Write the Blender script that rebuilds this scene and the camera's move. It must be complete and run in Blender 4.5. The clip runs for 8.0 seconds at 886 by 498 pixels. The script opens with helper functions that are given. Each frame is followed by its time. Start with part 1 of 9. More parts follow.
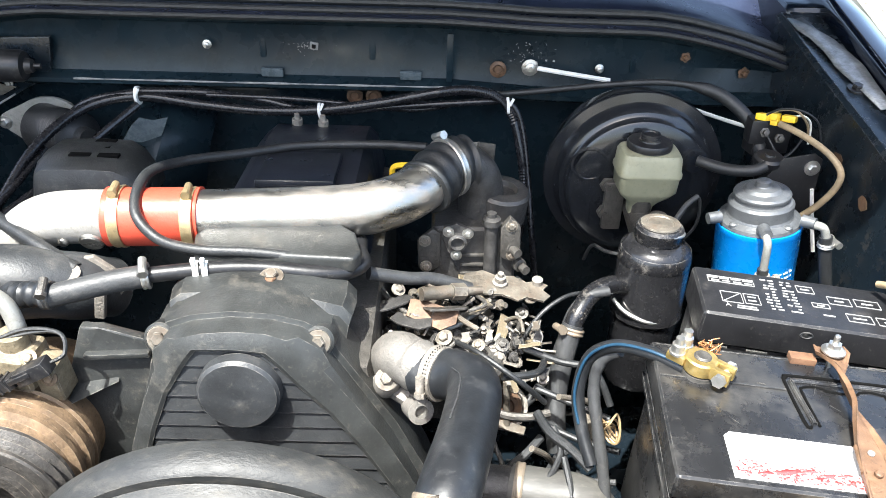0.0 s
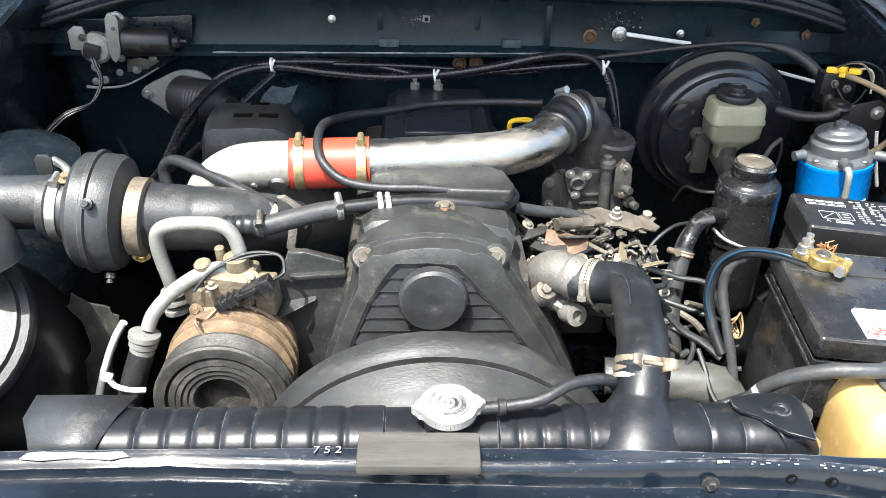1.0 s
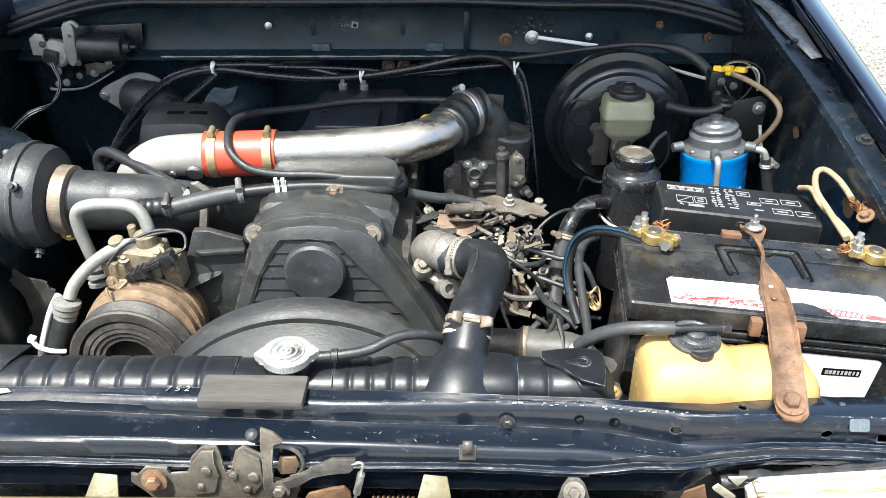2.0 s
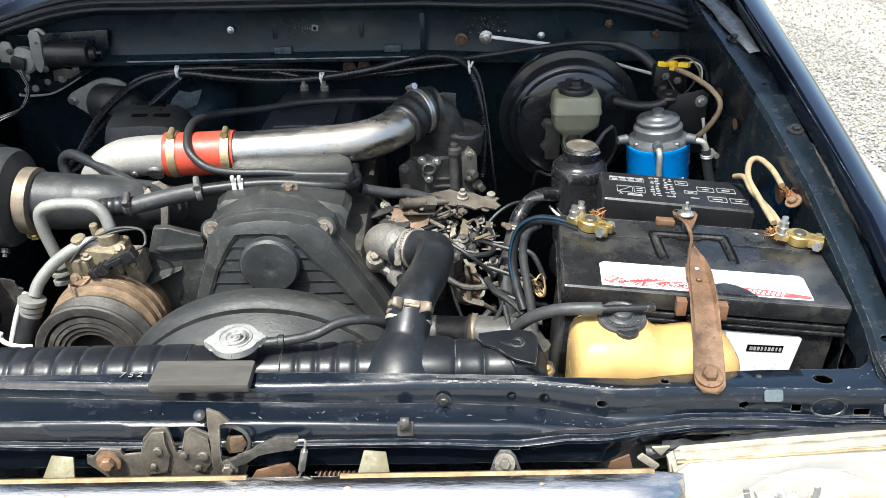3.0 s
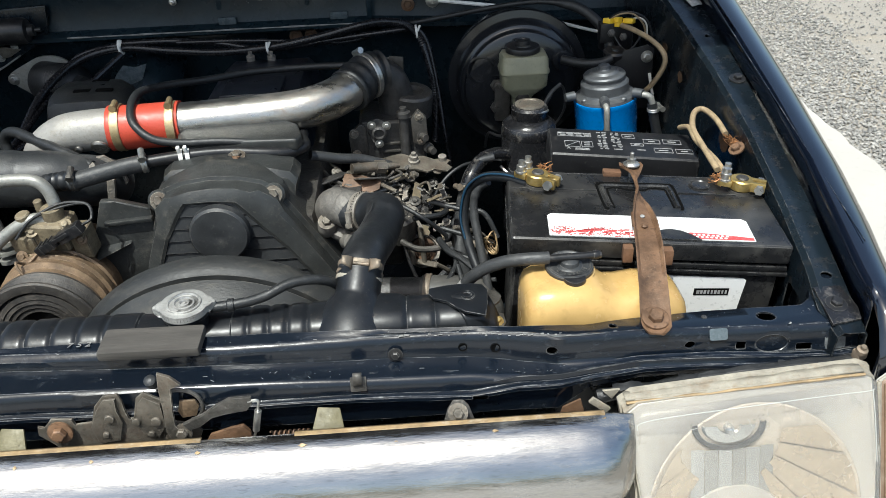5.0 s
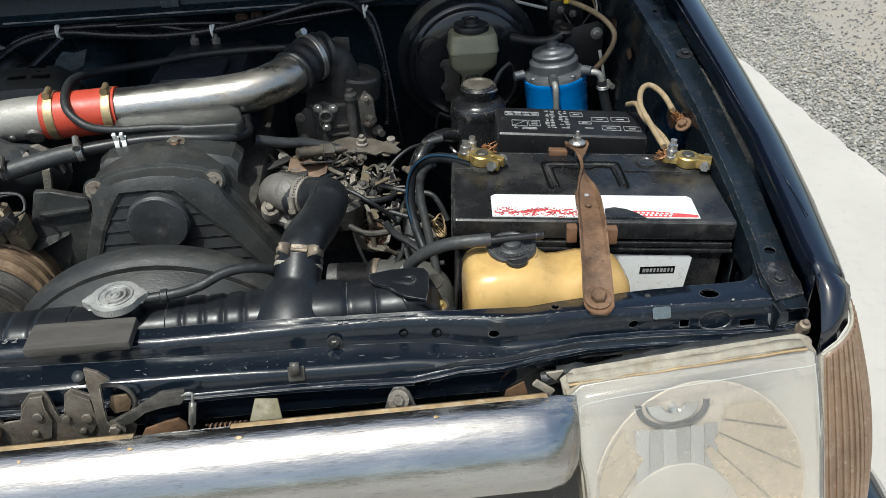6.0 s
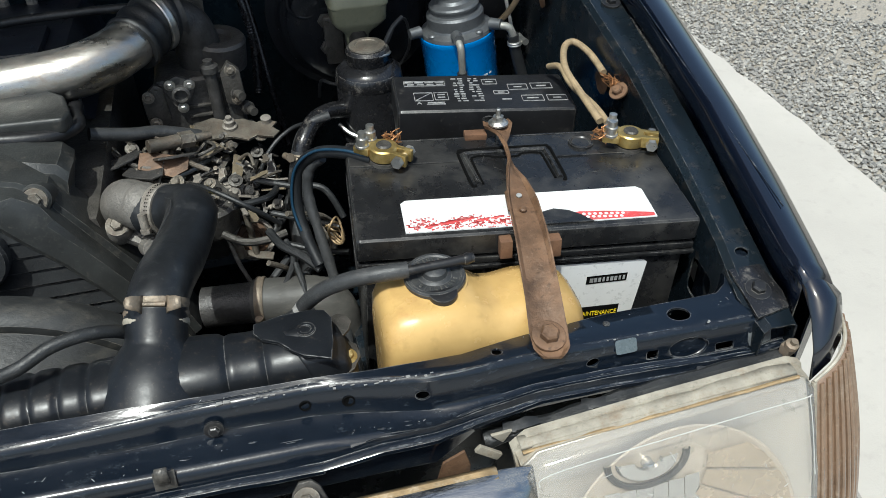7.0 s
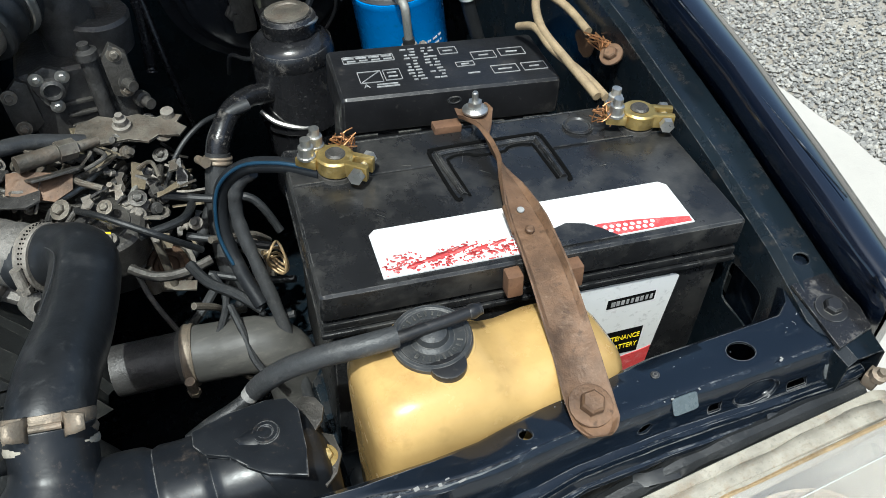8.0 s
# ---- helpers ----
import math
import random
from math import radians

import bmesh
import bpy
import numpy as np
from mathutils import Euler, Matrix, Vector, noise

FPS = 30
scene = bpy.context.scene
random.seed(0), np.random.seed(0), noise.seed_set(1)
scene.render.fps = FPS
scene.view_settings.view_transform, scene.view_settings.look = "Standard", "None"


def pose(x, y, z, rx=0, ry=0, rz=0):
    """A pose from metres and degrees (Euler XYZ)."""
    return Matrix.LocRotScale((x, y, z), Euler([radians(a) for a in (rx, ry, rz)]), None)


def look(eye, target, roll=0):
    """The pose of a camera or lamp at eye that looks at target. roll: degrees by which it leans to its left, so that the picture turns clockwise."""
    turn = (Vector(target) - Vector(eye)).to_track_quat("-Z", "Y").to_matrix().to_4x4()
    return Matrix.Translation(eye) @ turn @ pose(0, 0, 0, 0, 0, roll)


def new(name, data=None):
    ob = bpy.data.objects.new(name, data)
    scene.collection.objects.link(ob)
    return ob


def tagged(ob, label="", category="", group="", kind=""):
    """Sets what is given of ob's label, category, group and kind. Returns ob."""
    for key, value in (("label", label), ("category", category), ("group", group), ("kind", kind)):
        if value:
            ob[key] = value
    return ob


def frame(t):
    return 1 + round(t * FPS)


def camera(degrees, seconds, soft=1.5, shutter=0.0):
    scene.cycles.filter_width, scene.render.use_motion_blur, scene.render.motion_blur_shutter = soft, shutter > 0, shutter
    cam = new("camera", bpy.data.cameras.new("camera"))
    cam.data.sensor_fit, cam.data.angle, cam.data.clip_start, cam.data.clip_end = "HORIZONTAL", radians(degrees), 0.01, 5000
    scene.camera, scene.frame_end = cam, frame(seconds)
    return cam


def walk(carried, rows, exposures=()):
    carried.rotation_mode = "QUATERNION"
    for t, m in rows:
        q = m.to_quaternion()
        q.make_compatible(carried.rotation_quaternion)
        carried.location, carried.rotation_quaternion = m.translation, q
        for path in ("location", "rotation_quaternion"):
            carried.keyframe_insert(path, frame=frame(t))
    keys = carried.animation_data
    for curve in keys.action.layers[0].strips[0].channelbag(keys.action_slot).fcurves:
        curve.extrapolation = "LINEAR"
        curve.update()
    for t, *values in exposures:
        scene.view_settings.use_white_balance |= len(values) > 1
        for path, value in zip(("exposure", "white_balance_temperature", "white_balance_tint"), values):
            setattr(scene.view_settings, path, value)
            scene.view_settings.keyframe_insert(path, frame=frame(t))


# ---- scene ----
cam = camera(57.4, 8.0, soft=0.65)
METRES, EYE, TILT, LEAN, TURN = 1.12, 1.50, -30.0, -1.5, 0.0
ROWS = [
    (0.0, 0.0, 0.0, 0.0, -0.0, 0.0, 0.0),
    (0.5, -0.1307, -0.0912, -0.0427, -1.34, -0.36, 1.11),
    (1.0, -0.181, -0.1445, -0.0624, -0.93, -0.7, 1.42),
    (1.5, -0.084, -0.2039, -0.071, 0.76, -0.17, 1.34),
    (2.0, -0.0004, -0.2461, -0.103, 1.55, 0.06, 1.23),
    (3.5, 0.0546, -0.2929, -0.1174, 0.42, 0.19, 3.26),
    (4.0, 0.0547, -0.2888, -0.1335, -0.53, -0.35, 3.79),
    (4.5, 0.0602, -0.2921, -0.1417, -0.91, -1.09, 4.33),
    (6.0, 0.1075, -0.2753, -0.1465, -3.12, -2.8, 6.08),
    (6.5, 0.1202, -0.2314, -0.133, -5.68, -5.21, 7.28),
    (7.0, 0.1172, -0.0888, -0.0743, -11.48, -8.98, 9.52),
    (7.5, 0.1047, 0.0343, -0.0268, -16.89, -12.1, 12.43),
    (8.0, 0.1158, 0.0908, -0.0245, -18.75, -14.96, 13.14),
]
walk(cam, [(t, pose(0, 0, EYE, TILT, LEAN, TURN) @ pose(METRES * x, METRES * y, METRES * z, 90 + pitch, roll, yaw)) for t, x, y, z, yaw, pitch, roll in ROWS],
     exposures=[(0.0, 2.25, 6390, 6), (1.0, 1.93, 6360, 5), (2.0, 1.70, 6340, 4), (3.5, 1.08, 6310, 3), (4.5, 0.72, 6280, 2), (6.0, 0.24, 6270, 2), (6.5, 0.18, 6250, 2), (7.0, 0.24, 6180, 1), (8.0, 0.47, 6040, 0)])
# ---------------------------------------------------------------- light
sun = new("sun", bpy.data.lights.new("sun", "SUN"))
sun.data.energy, sun.data.angle, sun.data.color = 3.85, radians(0.5), (1.0, 0.98, 0.95)
SUN_WAY = Vector((-0.22, -0.37, 0.89)).normalized()
sun.matrix_world = look(SUN_WAY * 10, (0, 0, 0))
world = bpy.data.worlds.new("world")
scene.world = world
world.use_nodes = True
wn = world.node_tree.nodes
sky = wn.new("ShaderNodeTexSky")
sky.sky_type, sky.sun_disc = "NISHITA", False
sky.dust_density = 4.0
sky.sun_elevation = math.asin(SUN_WAY.z)
sky.sun_rotation = math.atan2(SUN_WAY.x, SUN_WAY.y)
world.node_tree.links.new(sky.outputs[0], wn["Background"].inputs[0])
wn["Background"].inputs[1].default_value = 0.15


# ---------------------------------------------------------------- materials
def mat(name, col, rough=0.5, metal=0.0, var=0.2, scale=25.0, bump=0.15, bscale=220.0, dirt=None, amount=0.35,
        dscale=14.0, coat=0.0, spec=0.5, drough=0.85, each=0.0, trans=0.0, ior=1.45, stretch=(1, 1, 1), speck=1.0, edge=None, ewide=0.0012):
    """A worn surface: two scales of colour change, stains of a second colour, fine relief."""
    m = bpy.data.materials.new(name)
    m.use_nodes = True
    n, l = m.node_tree.nodes, m.node_tree.links
    p = n["Principled BSDF"]
    co = n.new("ShaderNodeTexCoord")
    mp = n.new("ShaderNodeMapping")
    mp.inputs["Scale"].default_value = stretch
    l.new(co.outputs["Object"], mp.inputs[0])

    def noisy(s, detail=5.0, r=0.6):
        t = n.new("ShaderNodeTexNoise")
        t.inputs["Scale"].default_value, t.inputs["Detail"].default_value, t.inputs["Roughness"].default_value = s, detail, r
        l.new(mp.outputs[0], t.inputs["Vector"])
        return t.outputs["Fac"]

    def ramp(src, a, b, lo=0.0, hi=1.0):
        r = n.new("ShaderNodeMapRange")
        r.inputs[1].default_value, r.inputs[2].default_value, r.inputs[3].default_value, r.inputs[4].default_value = a, b, lo, hi
        l.new(src, r.inputs[0])
        return r.outputs[0]

    def mix(fac, a, b, kind="MIX"):
        x = n.new("ShaderNodeMix")
        x.data_type, x.blend_type = "RGBA", kind
        if isinstance(fac, float):
            x.inputs[0].default_value = fac
        else:
            l.new(fac, x.inputs[0])
        for k, v in ((6, a), (7, b)):
            if isinstance(v, tuple):
                x.inputs[k].default_value = (*v, 1)
            else:
                l.new(v, x.inputs[k])
        return x.outputs[2]

    lo, hi = tuple(c * (1 - var) for c in col), tuple(min(1.0, c * (1 + var)) for c in col)
    c = mix(ramp(noisy(scale), 0.3, 0.7), lo, hi)
    if each:
        info = n.new("ShaderNodeObjectInfo")
        c = mix(ramp(info.outputs["Random"], 0, 1, 0, each), c, tuple(x * 0.45 for x in col))
    r = ramp(noisy(scale * 3), 0.3, 0.7, max(0.02, rough - 0.08), min(1, rough + 0.08))
    if dirt:
        a = 0.62 - 0.28 * amount
        f = ramp(noisy(dscale, 10.0, 0.78), a, a + 0.30, 0.0, 0.85)
        c = mix(f, c, dirt)
        c = mix(ramp(noisy(dscale * 8, 3.0), 0.60, 0.74, 0.0, 0.22 * speck), c, tuple(min(0.8, d * 1.1) for d in dirt))
        c = mix(ramp(noisy(dscale * 5.3, 3.0), 0.58, 0.74, 0.0, 0.5 * speck), c, tuple(x * 0.45 for x in col))
        x = n.new("ShaderNodeMix")
        l.new(f, x.inputs[0])
        l.new(r, x.inputs[2])
        x.inputs[3].default_value = drough
        r = x.outputs[0]
        if metal:
            l.new(ramp(f, 0, 1, metal, metal * 0.15), p.inputs["Metallic"])
    if edge:
        # paint and dust rubbed off or caught along the edges, in broken stretches
        bev, geo, dot = n.new("ShaderNodeBevel"), n.new("ShaderNodeNewGeometry"), n.new("ShaderNodeVectorMath")
        bev.samples, dot.operation = 4, "DOT_PRODUCT"
        bev.inputs["Radius"].default_value = ewide
        l.new(bev.outputs[0], dot.inputs[0])
        l.new(geo.outputs["Normal"], dot.inputs[1])
        rub = n.new("ShaderNodeMath")
        rub.operation = "MULTIPLY"
        l.new(ramp(dot.outputs["Value"], 0.995, 0.93), rub.inputs[0])
        l.new(ramp(noisy(95.0, 4.0), 0.42, 0.62, 0.05, 0.9), rub.inputs[1])
        c = mix(rub.outputs[0], c, edge)
    l.new(c, p.inputs["Base Color"])
    l.new(r, p.inputs["Roughness"])
    if not (dirt and metal):
        p.inputs["Metallic"].default_value = metal
    p.inputs["Coat Weight"].default_value, p.inputs["Coat Roughness"].default_value = coat, 0.08
    p.inputs["Specular IOR Level"].default_value = spec
    p.inputs["Transmission Weight"].default_value, p.inputs["IOR"].default_value = trans, ior
    if bump:
        b = n.new("ShaderNodeBump")
        b.inputs["Strength"].default_value, b.inputs["Distance"].default_value = bump, 0.002
        l.new(noisy(bscale, 6.0), b.inputs["Height"])
        l.new(b.outputs[0], p.inputs["Normal"])
    return m


DUST = (0.30, 0.27, 0.23)
NAVY = mat("navy_paint", (0.0046, 0.0074, 0.0124), 0.20, 0, 0.3, 6, 0.75, 15, (0.055, 0.063, 0.072), 0.23, 26, 0.32, spec=0.42, drough=0.40, edge=(0.20, 0.195, 0.185), stretch=(0.5, 1, 1))
FENDER = mat("fender_paint", (0.0030, 0.0050, 0.011), 0.10, 0, 0.2, 4, 0.02, 120, None, coat=1.0)
BAY = mat("bay_paint", (0.0065, 0.0105, 0.0145), 0.26, 0, 0.35, 9, 0.12, 70, (0.062, 0.050, 0.038), 0.28, 34, spec=0.50, drough=0.5, edge=(0.16, 0.155, 0.145))
COWL = mat("cowl_paint", (0.014, 0.018, 0.034), 0.32, 0, 0.3, 12, 0.10, 90, (0.09, 0.095, 0.10), 0.15, 50, drough=0.55)
OILY = mat("oily_black_casting", (0.052, 0.050, 0.048), 0.40, 0.3, 0.4, 60, 0.6, 260, (0.022, 0.019, 0.017), 0.45, 55, drough=0.5, edge=(0.18, 0.17, 0.155))
FROST = mat("frosted_lens_edge", (0.42, 0.42, 0.40), 0.3, 0, 0.05, 30, 0.05)
FIREWALL = mat("firewall_paint", (0.0080, 0.0158, 0.0212), 0.28, 0, 0.35, 9, 0.18, 22, (0.05, 0.062, 0.07), 0.08, 40, spec=0.30, drough=0.4)
FILTERALLOY = mat("dull_grey_filter_alloy", (0.105, 0.110, 0.115), 0.42, 0.5, 0.2, 50, 0.3, 260, (0.12, 0.12, 0.115), 0.35, 60)
PULLEY = mat("dusty_pulley", (0.040, 0.037, 0.034), 0.5, 0.2, 0.4, 40, 0.5, 300, (0.135, 0.118, 0.098), 0.42, 36, speck=1.4, edge=(0.17, 0.145, 0.115))
MANIFOLD = mat("beige_cast_manifold", (0.190, 0.155, 0.100), 0.55, 0.2, 0.4, 40, 0.6, 240, (0.075, 0.055, 0.036), 0.52, 50, speck=1.4, edge=(0.38, 0.34, 0.27))
HOSEBLACK = mat("matt_black_hose", (0.0118, 0.0130, 0.0148), 0.40, 0, 0.3, 30, 0.10, 300, (0.060, 0.060, 0.060), 0.30, 26, drough=0.65, speck=1.2)
CASTELBOW = mat("matt_cast_elbow", (0.29, 0.278, 0.255), 0.5, 0.35, 0.15, 30, 0.3, 220, (0.20, 0.165, 0.125), 0.36, 40)
TABBLUE = mat("faded_blue_tab_and_sunlit_patch", (0.085, 0.105, 0.115), 0.26, 0, 0.3, 60, 0.2, 200, (0.02, 0.026, 0.032), 0.42, 60)
PRIMER = mat("bare_edge", (0.23, 0.225, 0.215), 0.6, 0, 0.25, 60, 0.4, 180, (0.03, 0.03, 0.04), 0.45, 70)
PLASTIC = mat("dusty_plastic", (0.0275, 0.0290, 0.0305), 0.42, 0, 0.45, 18, 0.26, 420, (0.105, 0.098, 0.086), 0.29, 26, drough=0.66, edge=(0.17, 0.16, 0.145))
PLASTIC2 = mat("worn_plastic", (0.0255, 0.0268, 0.0262), 0.41, 0, 0.45, 20, 0.26, 360, (0.115, 0.104, 0.086), 0.31, 26, drough=0.66, edge=(0.18, 0.17, 0.15))
VALVE = mat("valve_cover_paint", (0.0115, 0.0140, 0.0205), 0.34, 0, 0.3, 12, 0.10, 90, (0.06, 0.06, 0.062), 0.15, 50, drough=0.55, edge=(0.08, 0.08, 0.085))
SHROUD = mat("shroud_plastic", (0.0235, 0.0245, 0.0245), 0.5, 0, 0.5, 14, 0.3, 300, (0.088, 0.080, 0.066), 0.34, 20, drough=0.8, edge=(0.17, 0.16, 0.145), stretch=(0.5, 1, 1))
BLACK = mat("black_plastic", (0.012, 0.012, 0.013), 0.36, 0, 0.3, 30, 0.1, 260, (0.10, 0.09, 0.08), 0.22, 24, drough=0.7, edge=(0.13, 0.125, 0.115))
SCUFFED = mat("scuffed_black_paint", (0.010, 0.010, 0.011), 0.24, 0, 0.3, 24, 0.12, 180, (0.13, 0.125, 0.115), 0.10, 34, 0.3, drough=0.5, edge=(0.13, 0.125, 0.115))
CAPMETAL = mat("worn_silver_cap", (0.44, 0.435, 0.415), 0.40, 0.55, 0.3, 40, 0.25, 220, (0.10, 0.088, 0.074), 0.36, 60, speck=1.5, edge=(0.06, 0.055, 0.05), ewide=0.002)
PALERUST = mat("pale_rusty_clamp", (0.20, 0.165, 0.125), 0.5, 0.45, 0.3, 50, 0.4, 240, (0.17, 0.10, 0.06), 0.42, 50)
BARE = mat("bare_scuffed_metal", (0.26, 0.27, 0.27), 0.42, 0.5, 0.3, 50, 0.4, 180, (0.012, 0.016, 0.022), 0.80, 60, drough=0.3)
SEALED = mat("frosted_bowl", (0.35, 0.318, 0.270), 0.34, 0.25, 0.10, 9, 0.012, 60, (0.36, 0.275, 0.20), 0.4, 6, speck=0.2)
BOWL = mat("cloudy_bowl", (0.40, 0.335, 0.255), 0.30, 0.35, 0.12, 9, 0.01, 60, (0.37, 0.28, 0.195), 0.45, 7, drough=0.4, speck=0.15)
CHIPPED = mat("chipped_black_paint", (0.010, 0.010, 0.011), 0.26, 0, 0.3, 24, 0.15, 180, (0.26, 0.235, 0.205), 0.28, 55, 0.2, drough=0.5, edge=(0.16, 0.155, 0.145))
WORNGLINT = mat("worn_crease", (0.006, 0.009, 0.015), 0.34, 0, 0.3, 24, 0.15, 180, (0.36, 0.36, 0.35), 0.42, 60, 0.2, drough=0.55)
BOOSTER = mat("booster_paint", (0.0125, 0.0140, 0.0168), 0.20, 0, 0.2, 12, 0.03, 120, (0.05, 0.05, 0.05), 0.06, 60, 0.4, drough=0.5)
RADIATOR = mat("black_tank_paint", (0.0085, 0.0098, 0.0120), 0.37, 0, 0.3, 24, 0.30, 24, (0.11, 0.085, 0.065), 0.16, 38, spec=0.45, drough=0.6, edge=(0.20, 0.195, 0.185))
RUBBER = mat("rubber", (0.0155, 0.0165, 0.0175), 0.44, 0, 0.25, 60, 0.3, 420, (0.095, 0.092, 0.088), 0.26, 80, drough=0.75)
DUSTYHOSE = mat("dusty_grey_hose", (0.062, 0.060, 0.055), 0.55, 0, 0.3, 30, 0.15, 240, (0.125, 0.116, 0.100), 0.42, 30, drough=0.8, stretch=(0.3, 1, 1))
GREYHOSE = mat("grey_rubber", (0.034, 0.035, 0.036), 0.46, 0, 0.25, 60, 0.3, 360, (0.115, 0.108, 0.10), 0.34, 70, drough=0.75)
STEEL = mat("polished_pipe", (0.42, 0.41, 0.385), 0.30, 1.0, 0.15, 14, 0.2, 160, (0.17, 0.090, 0.032), 0.50, 20, drough=0.45, stretch=(0.5, 1, 1), speck=0.8)
THERMO = mat("grey_cast_housing", (0.165, 0.155, 0.140), 0.52, 0.3, 0.3, 60, 0.7, 260, (0.09, 0.075, 0.06), 0.42, 60, edge=(0.28, 0.26, 0.23))
ALLOY = mat("cast_alloy", (0.215, 0.195, 0.168), 0.55, 0.3, 0.38, 60, 0.7, 320, (0.065, 0.052, 0.040), 0.48, 70, edge=(0.36, 0.33, 0.28))
DULLALLOY = mat("oily_alloy", (0.072, 0.067, 0.060), 0.40, 0.35, 0.40, 60, 0.6, 260, (0.016, 0.014, 0.012), 0.5, 55, drough=0.45, edge=(0.16, 0.15, 0.135))
ACPIPE = mat("grey_aluminium_pipe", (0.265, 0.262, 0.240), 0.45, 0.4, 0.2, 30, 0.3, 240, (0.15, 0.132, 0.105), 0.44, 40, speck=1.3)
ZINC = mat("zinc_steel", (0.50, 0.49, 0.46), 0.35, 0.9, 0.2, 60, 0.2, 300, (0.28, 0.22, 0.15), 0.3, 60)
RUST = mat("rusty_steel", (0.128, 0.072, 0.040), 0.58, 0.15, 0.60, 26, 0.45, 200, (0.185, 0.125, 0.082), 0.42, 34, drough=0.75, speck=1.7, edge=(0.05, 0.027, 0.016), ewide=0.0018)
BRASS = mat("brass", (0.50, 0.36, 0.13), 0.36, 0.85, 0.25, 50, 0.3, 260, (0.42, 0.36, 0.24), 0.35, 60)
GOLD = mat("yellow_zinc_clamp", (0.50, 0.39, 0.22), 0.40, 0.8, 0.2, 60, 0.2, 260, (0.27, 0.19, 0.11), 0.35, 50)
TAN = mat("oily_tan_metal", (0.190, 0.128, 0.077), 0.52, 0.3, 0.5, 30, 0.6, 220, (0.050, 0.036, 0.026), 0.58, 38, speck=1.4, edge=(0.34, 0.27, 0.19))
RED = mat("red_silicone", (0.46, 0.060, 0.034), 0.42, 0, 0.12, 30, 0.15, 300, (0.30, 0.07, 0.045), 0.28, 60, drough=0.55)
BLUE = mat("blue_filter_paint", (0.005, 0.19, 0.56), 0.27, 0, 0.1, 18, 0.05, 200, (0.02, 0.10, 0.26), 0.12, 26, 0.4, drough=0.4)
YELLOW = mat("aged_yellow_plastic", (0.46, 0.300, 0.112), 0.24, 0, 0.22, 11, 0.12, 60, (0.30, 0.155, 0.055), 0.46, 9, drough=0.4, speck=0.6)
CREAM = mat("cream_plastic", (0.225, 0.222, 0.152), 0.36, 0, 0.15, 22, 0.1, 200, (0.15, 0.125, 0.065), 0.36, 26, drough=0.6)
LABEL = mat("white_label", (0.66, 0.66, 0.645), 0.34, 0, 0.03, 30, 0.03, 120, (0.52, 0.50, 0.46), 0.14, 30, drough=0.5)
PLAINRED = mat("red_print", (0.52, 0.055, 0.055), 0.35, 0, 0.2, 60, 0.0, 100, (0.62, 0.40, 0.38), 0.35, 160)
WHITE = mat("white_print", (0.27, 0.27, 0.265), 0.5, 0, 0.4, 140, 0.0)
# black for print; also painted over holes, slots and gaps as their shade
INK_AND_HOLE_SHADE = mat("black_print_and_hole_shade", (0.004, 0.004, 0.004), 0.9, 0, 0.1, 60, 0.0, spec=0.05)
SIGNYELLOW = mat("yellow_print", (0.80, 0.62, 0.02), 0.4, 0, 0.05, 60, 0.0)
BATTERY = mat("battery_case", (0.0125, 0.0127, 0.0135), 0.27, 0, 0.3, 12, 0.10, 300, (0.078, 0.074, 0.067), 0.50, 11, drough=0.45, speck=0.5, edge=(0.15, 0.145, 0.135))
CREAMWIRE = mat("cream_cable", (0.30, 0.225, 0.135), 0.5, 0, 0.25, 60, 0.3, 240, (0.12, 0.082, 0.048), 0.46, 80)
WHITEWIRE = mat("white_cable", (0.72, 0.71, 0.66), 0.5, 0, 0.1, 60, 0.1, 200, (0.45, 0.42, 0.36), 0.25, 60)
TAPE = mat("harness_tape", (0.011, 0.011, 0.013), 0.24, 0, 0.3, 60, 0.15, 200, (0.07, 0.07, 0.07), 0.10, 60, drough=0.5, speck=0.2)
YELLOWCLIP = mat("yellow_connector", (0.80, 0.52, 0.03), 0.4, 0, 0.1, 60, 0.1)
BLUEWIRE = mat("blue_cable", (0.010, 0.035, 0.065), 0.35, 0, 0.1, 60, 0.1)
COPPER = mat("copper_strands", (0.40, 0.20, 0.09), 0.45, 0.8, 0.3, 90, 0.3)
CHROME = mat("chrome", (0.41, 0.407, 0.398), 0.15, 1.0, 0.16, 40, 0.16, 200, (0.115, 0.108, 0.098), 0.40, 40, drough=0.35, stretch=(0.22, 1, 1))
GOLDEDGE = mat("yellowed_edge", (0.30, 0.21, 0.11), 0.45, 0.3, 0.3, 60, 0.2, 200, (0.50, 0.45, 0.36), 0.35, 50)
LAMPRIM = mat("yellowed_lamp_rim", (0.29, 0.265, 0.215), 0.5, 0, 0.25, 60, 0.4, 220, (0.19, 0.115, 0.055), 0.42, 50)
REFLECTOR = mat("silver_reflector", (0.56, 0.555, 0.53), 0.15, 0.88, 0.10, 12, 0.01, 60, (0.44, 0.41, 0.35), 0.30, 9, drough=0.35, speck=0.15)
TANNED = mat("tarnished_reflector", (0.43, 0.355, 0.265), 0.26, 0.5, 0.10, 12, 0.01, 60, (0.36, 0.275, 0.19), 0.4, 7, drough=0.38, speck=0.15)
LENS = mat("hazy_lens", (0.86, 0.86, 0.85), 0.04, 0, 0.03, 20, 0, 120, None, trans=0.93, ior=1.05, coat=0.7)
AMBER = mat("amber_lens", (0.165, 0.105, 0.066), 0.16, 0, 0.3, 14, 0.06, 120, (0.30, 0.235, 0.17), 0.40, 18, coat=1.0, drough=0.26)
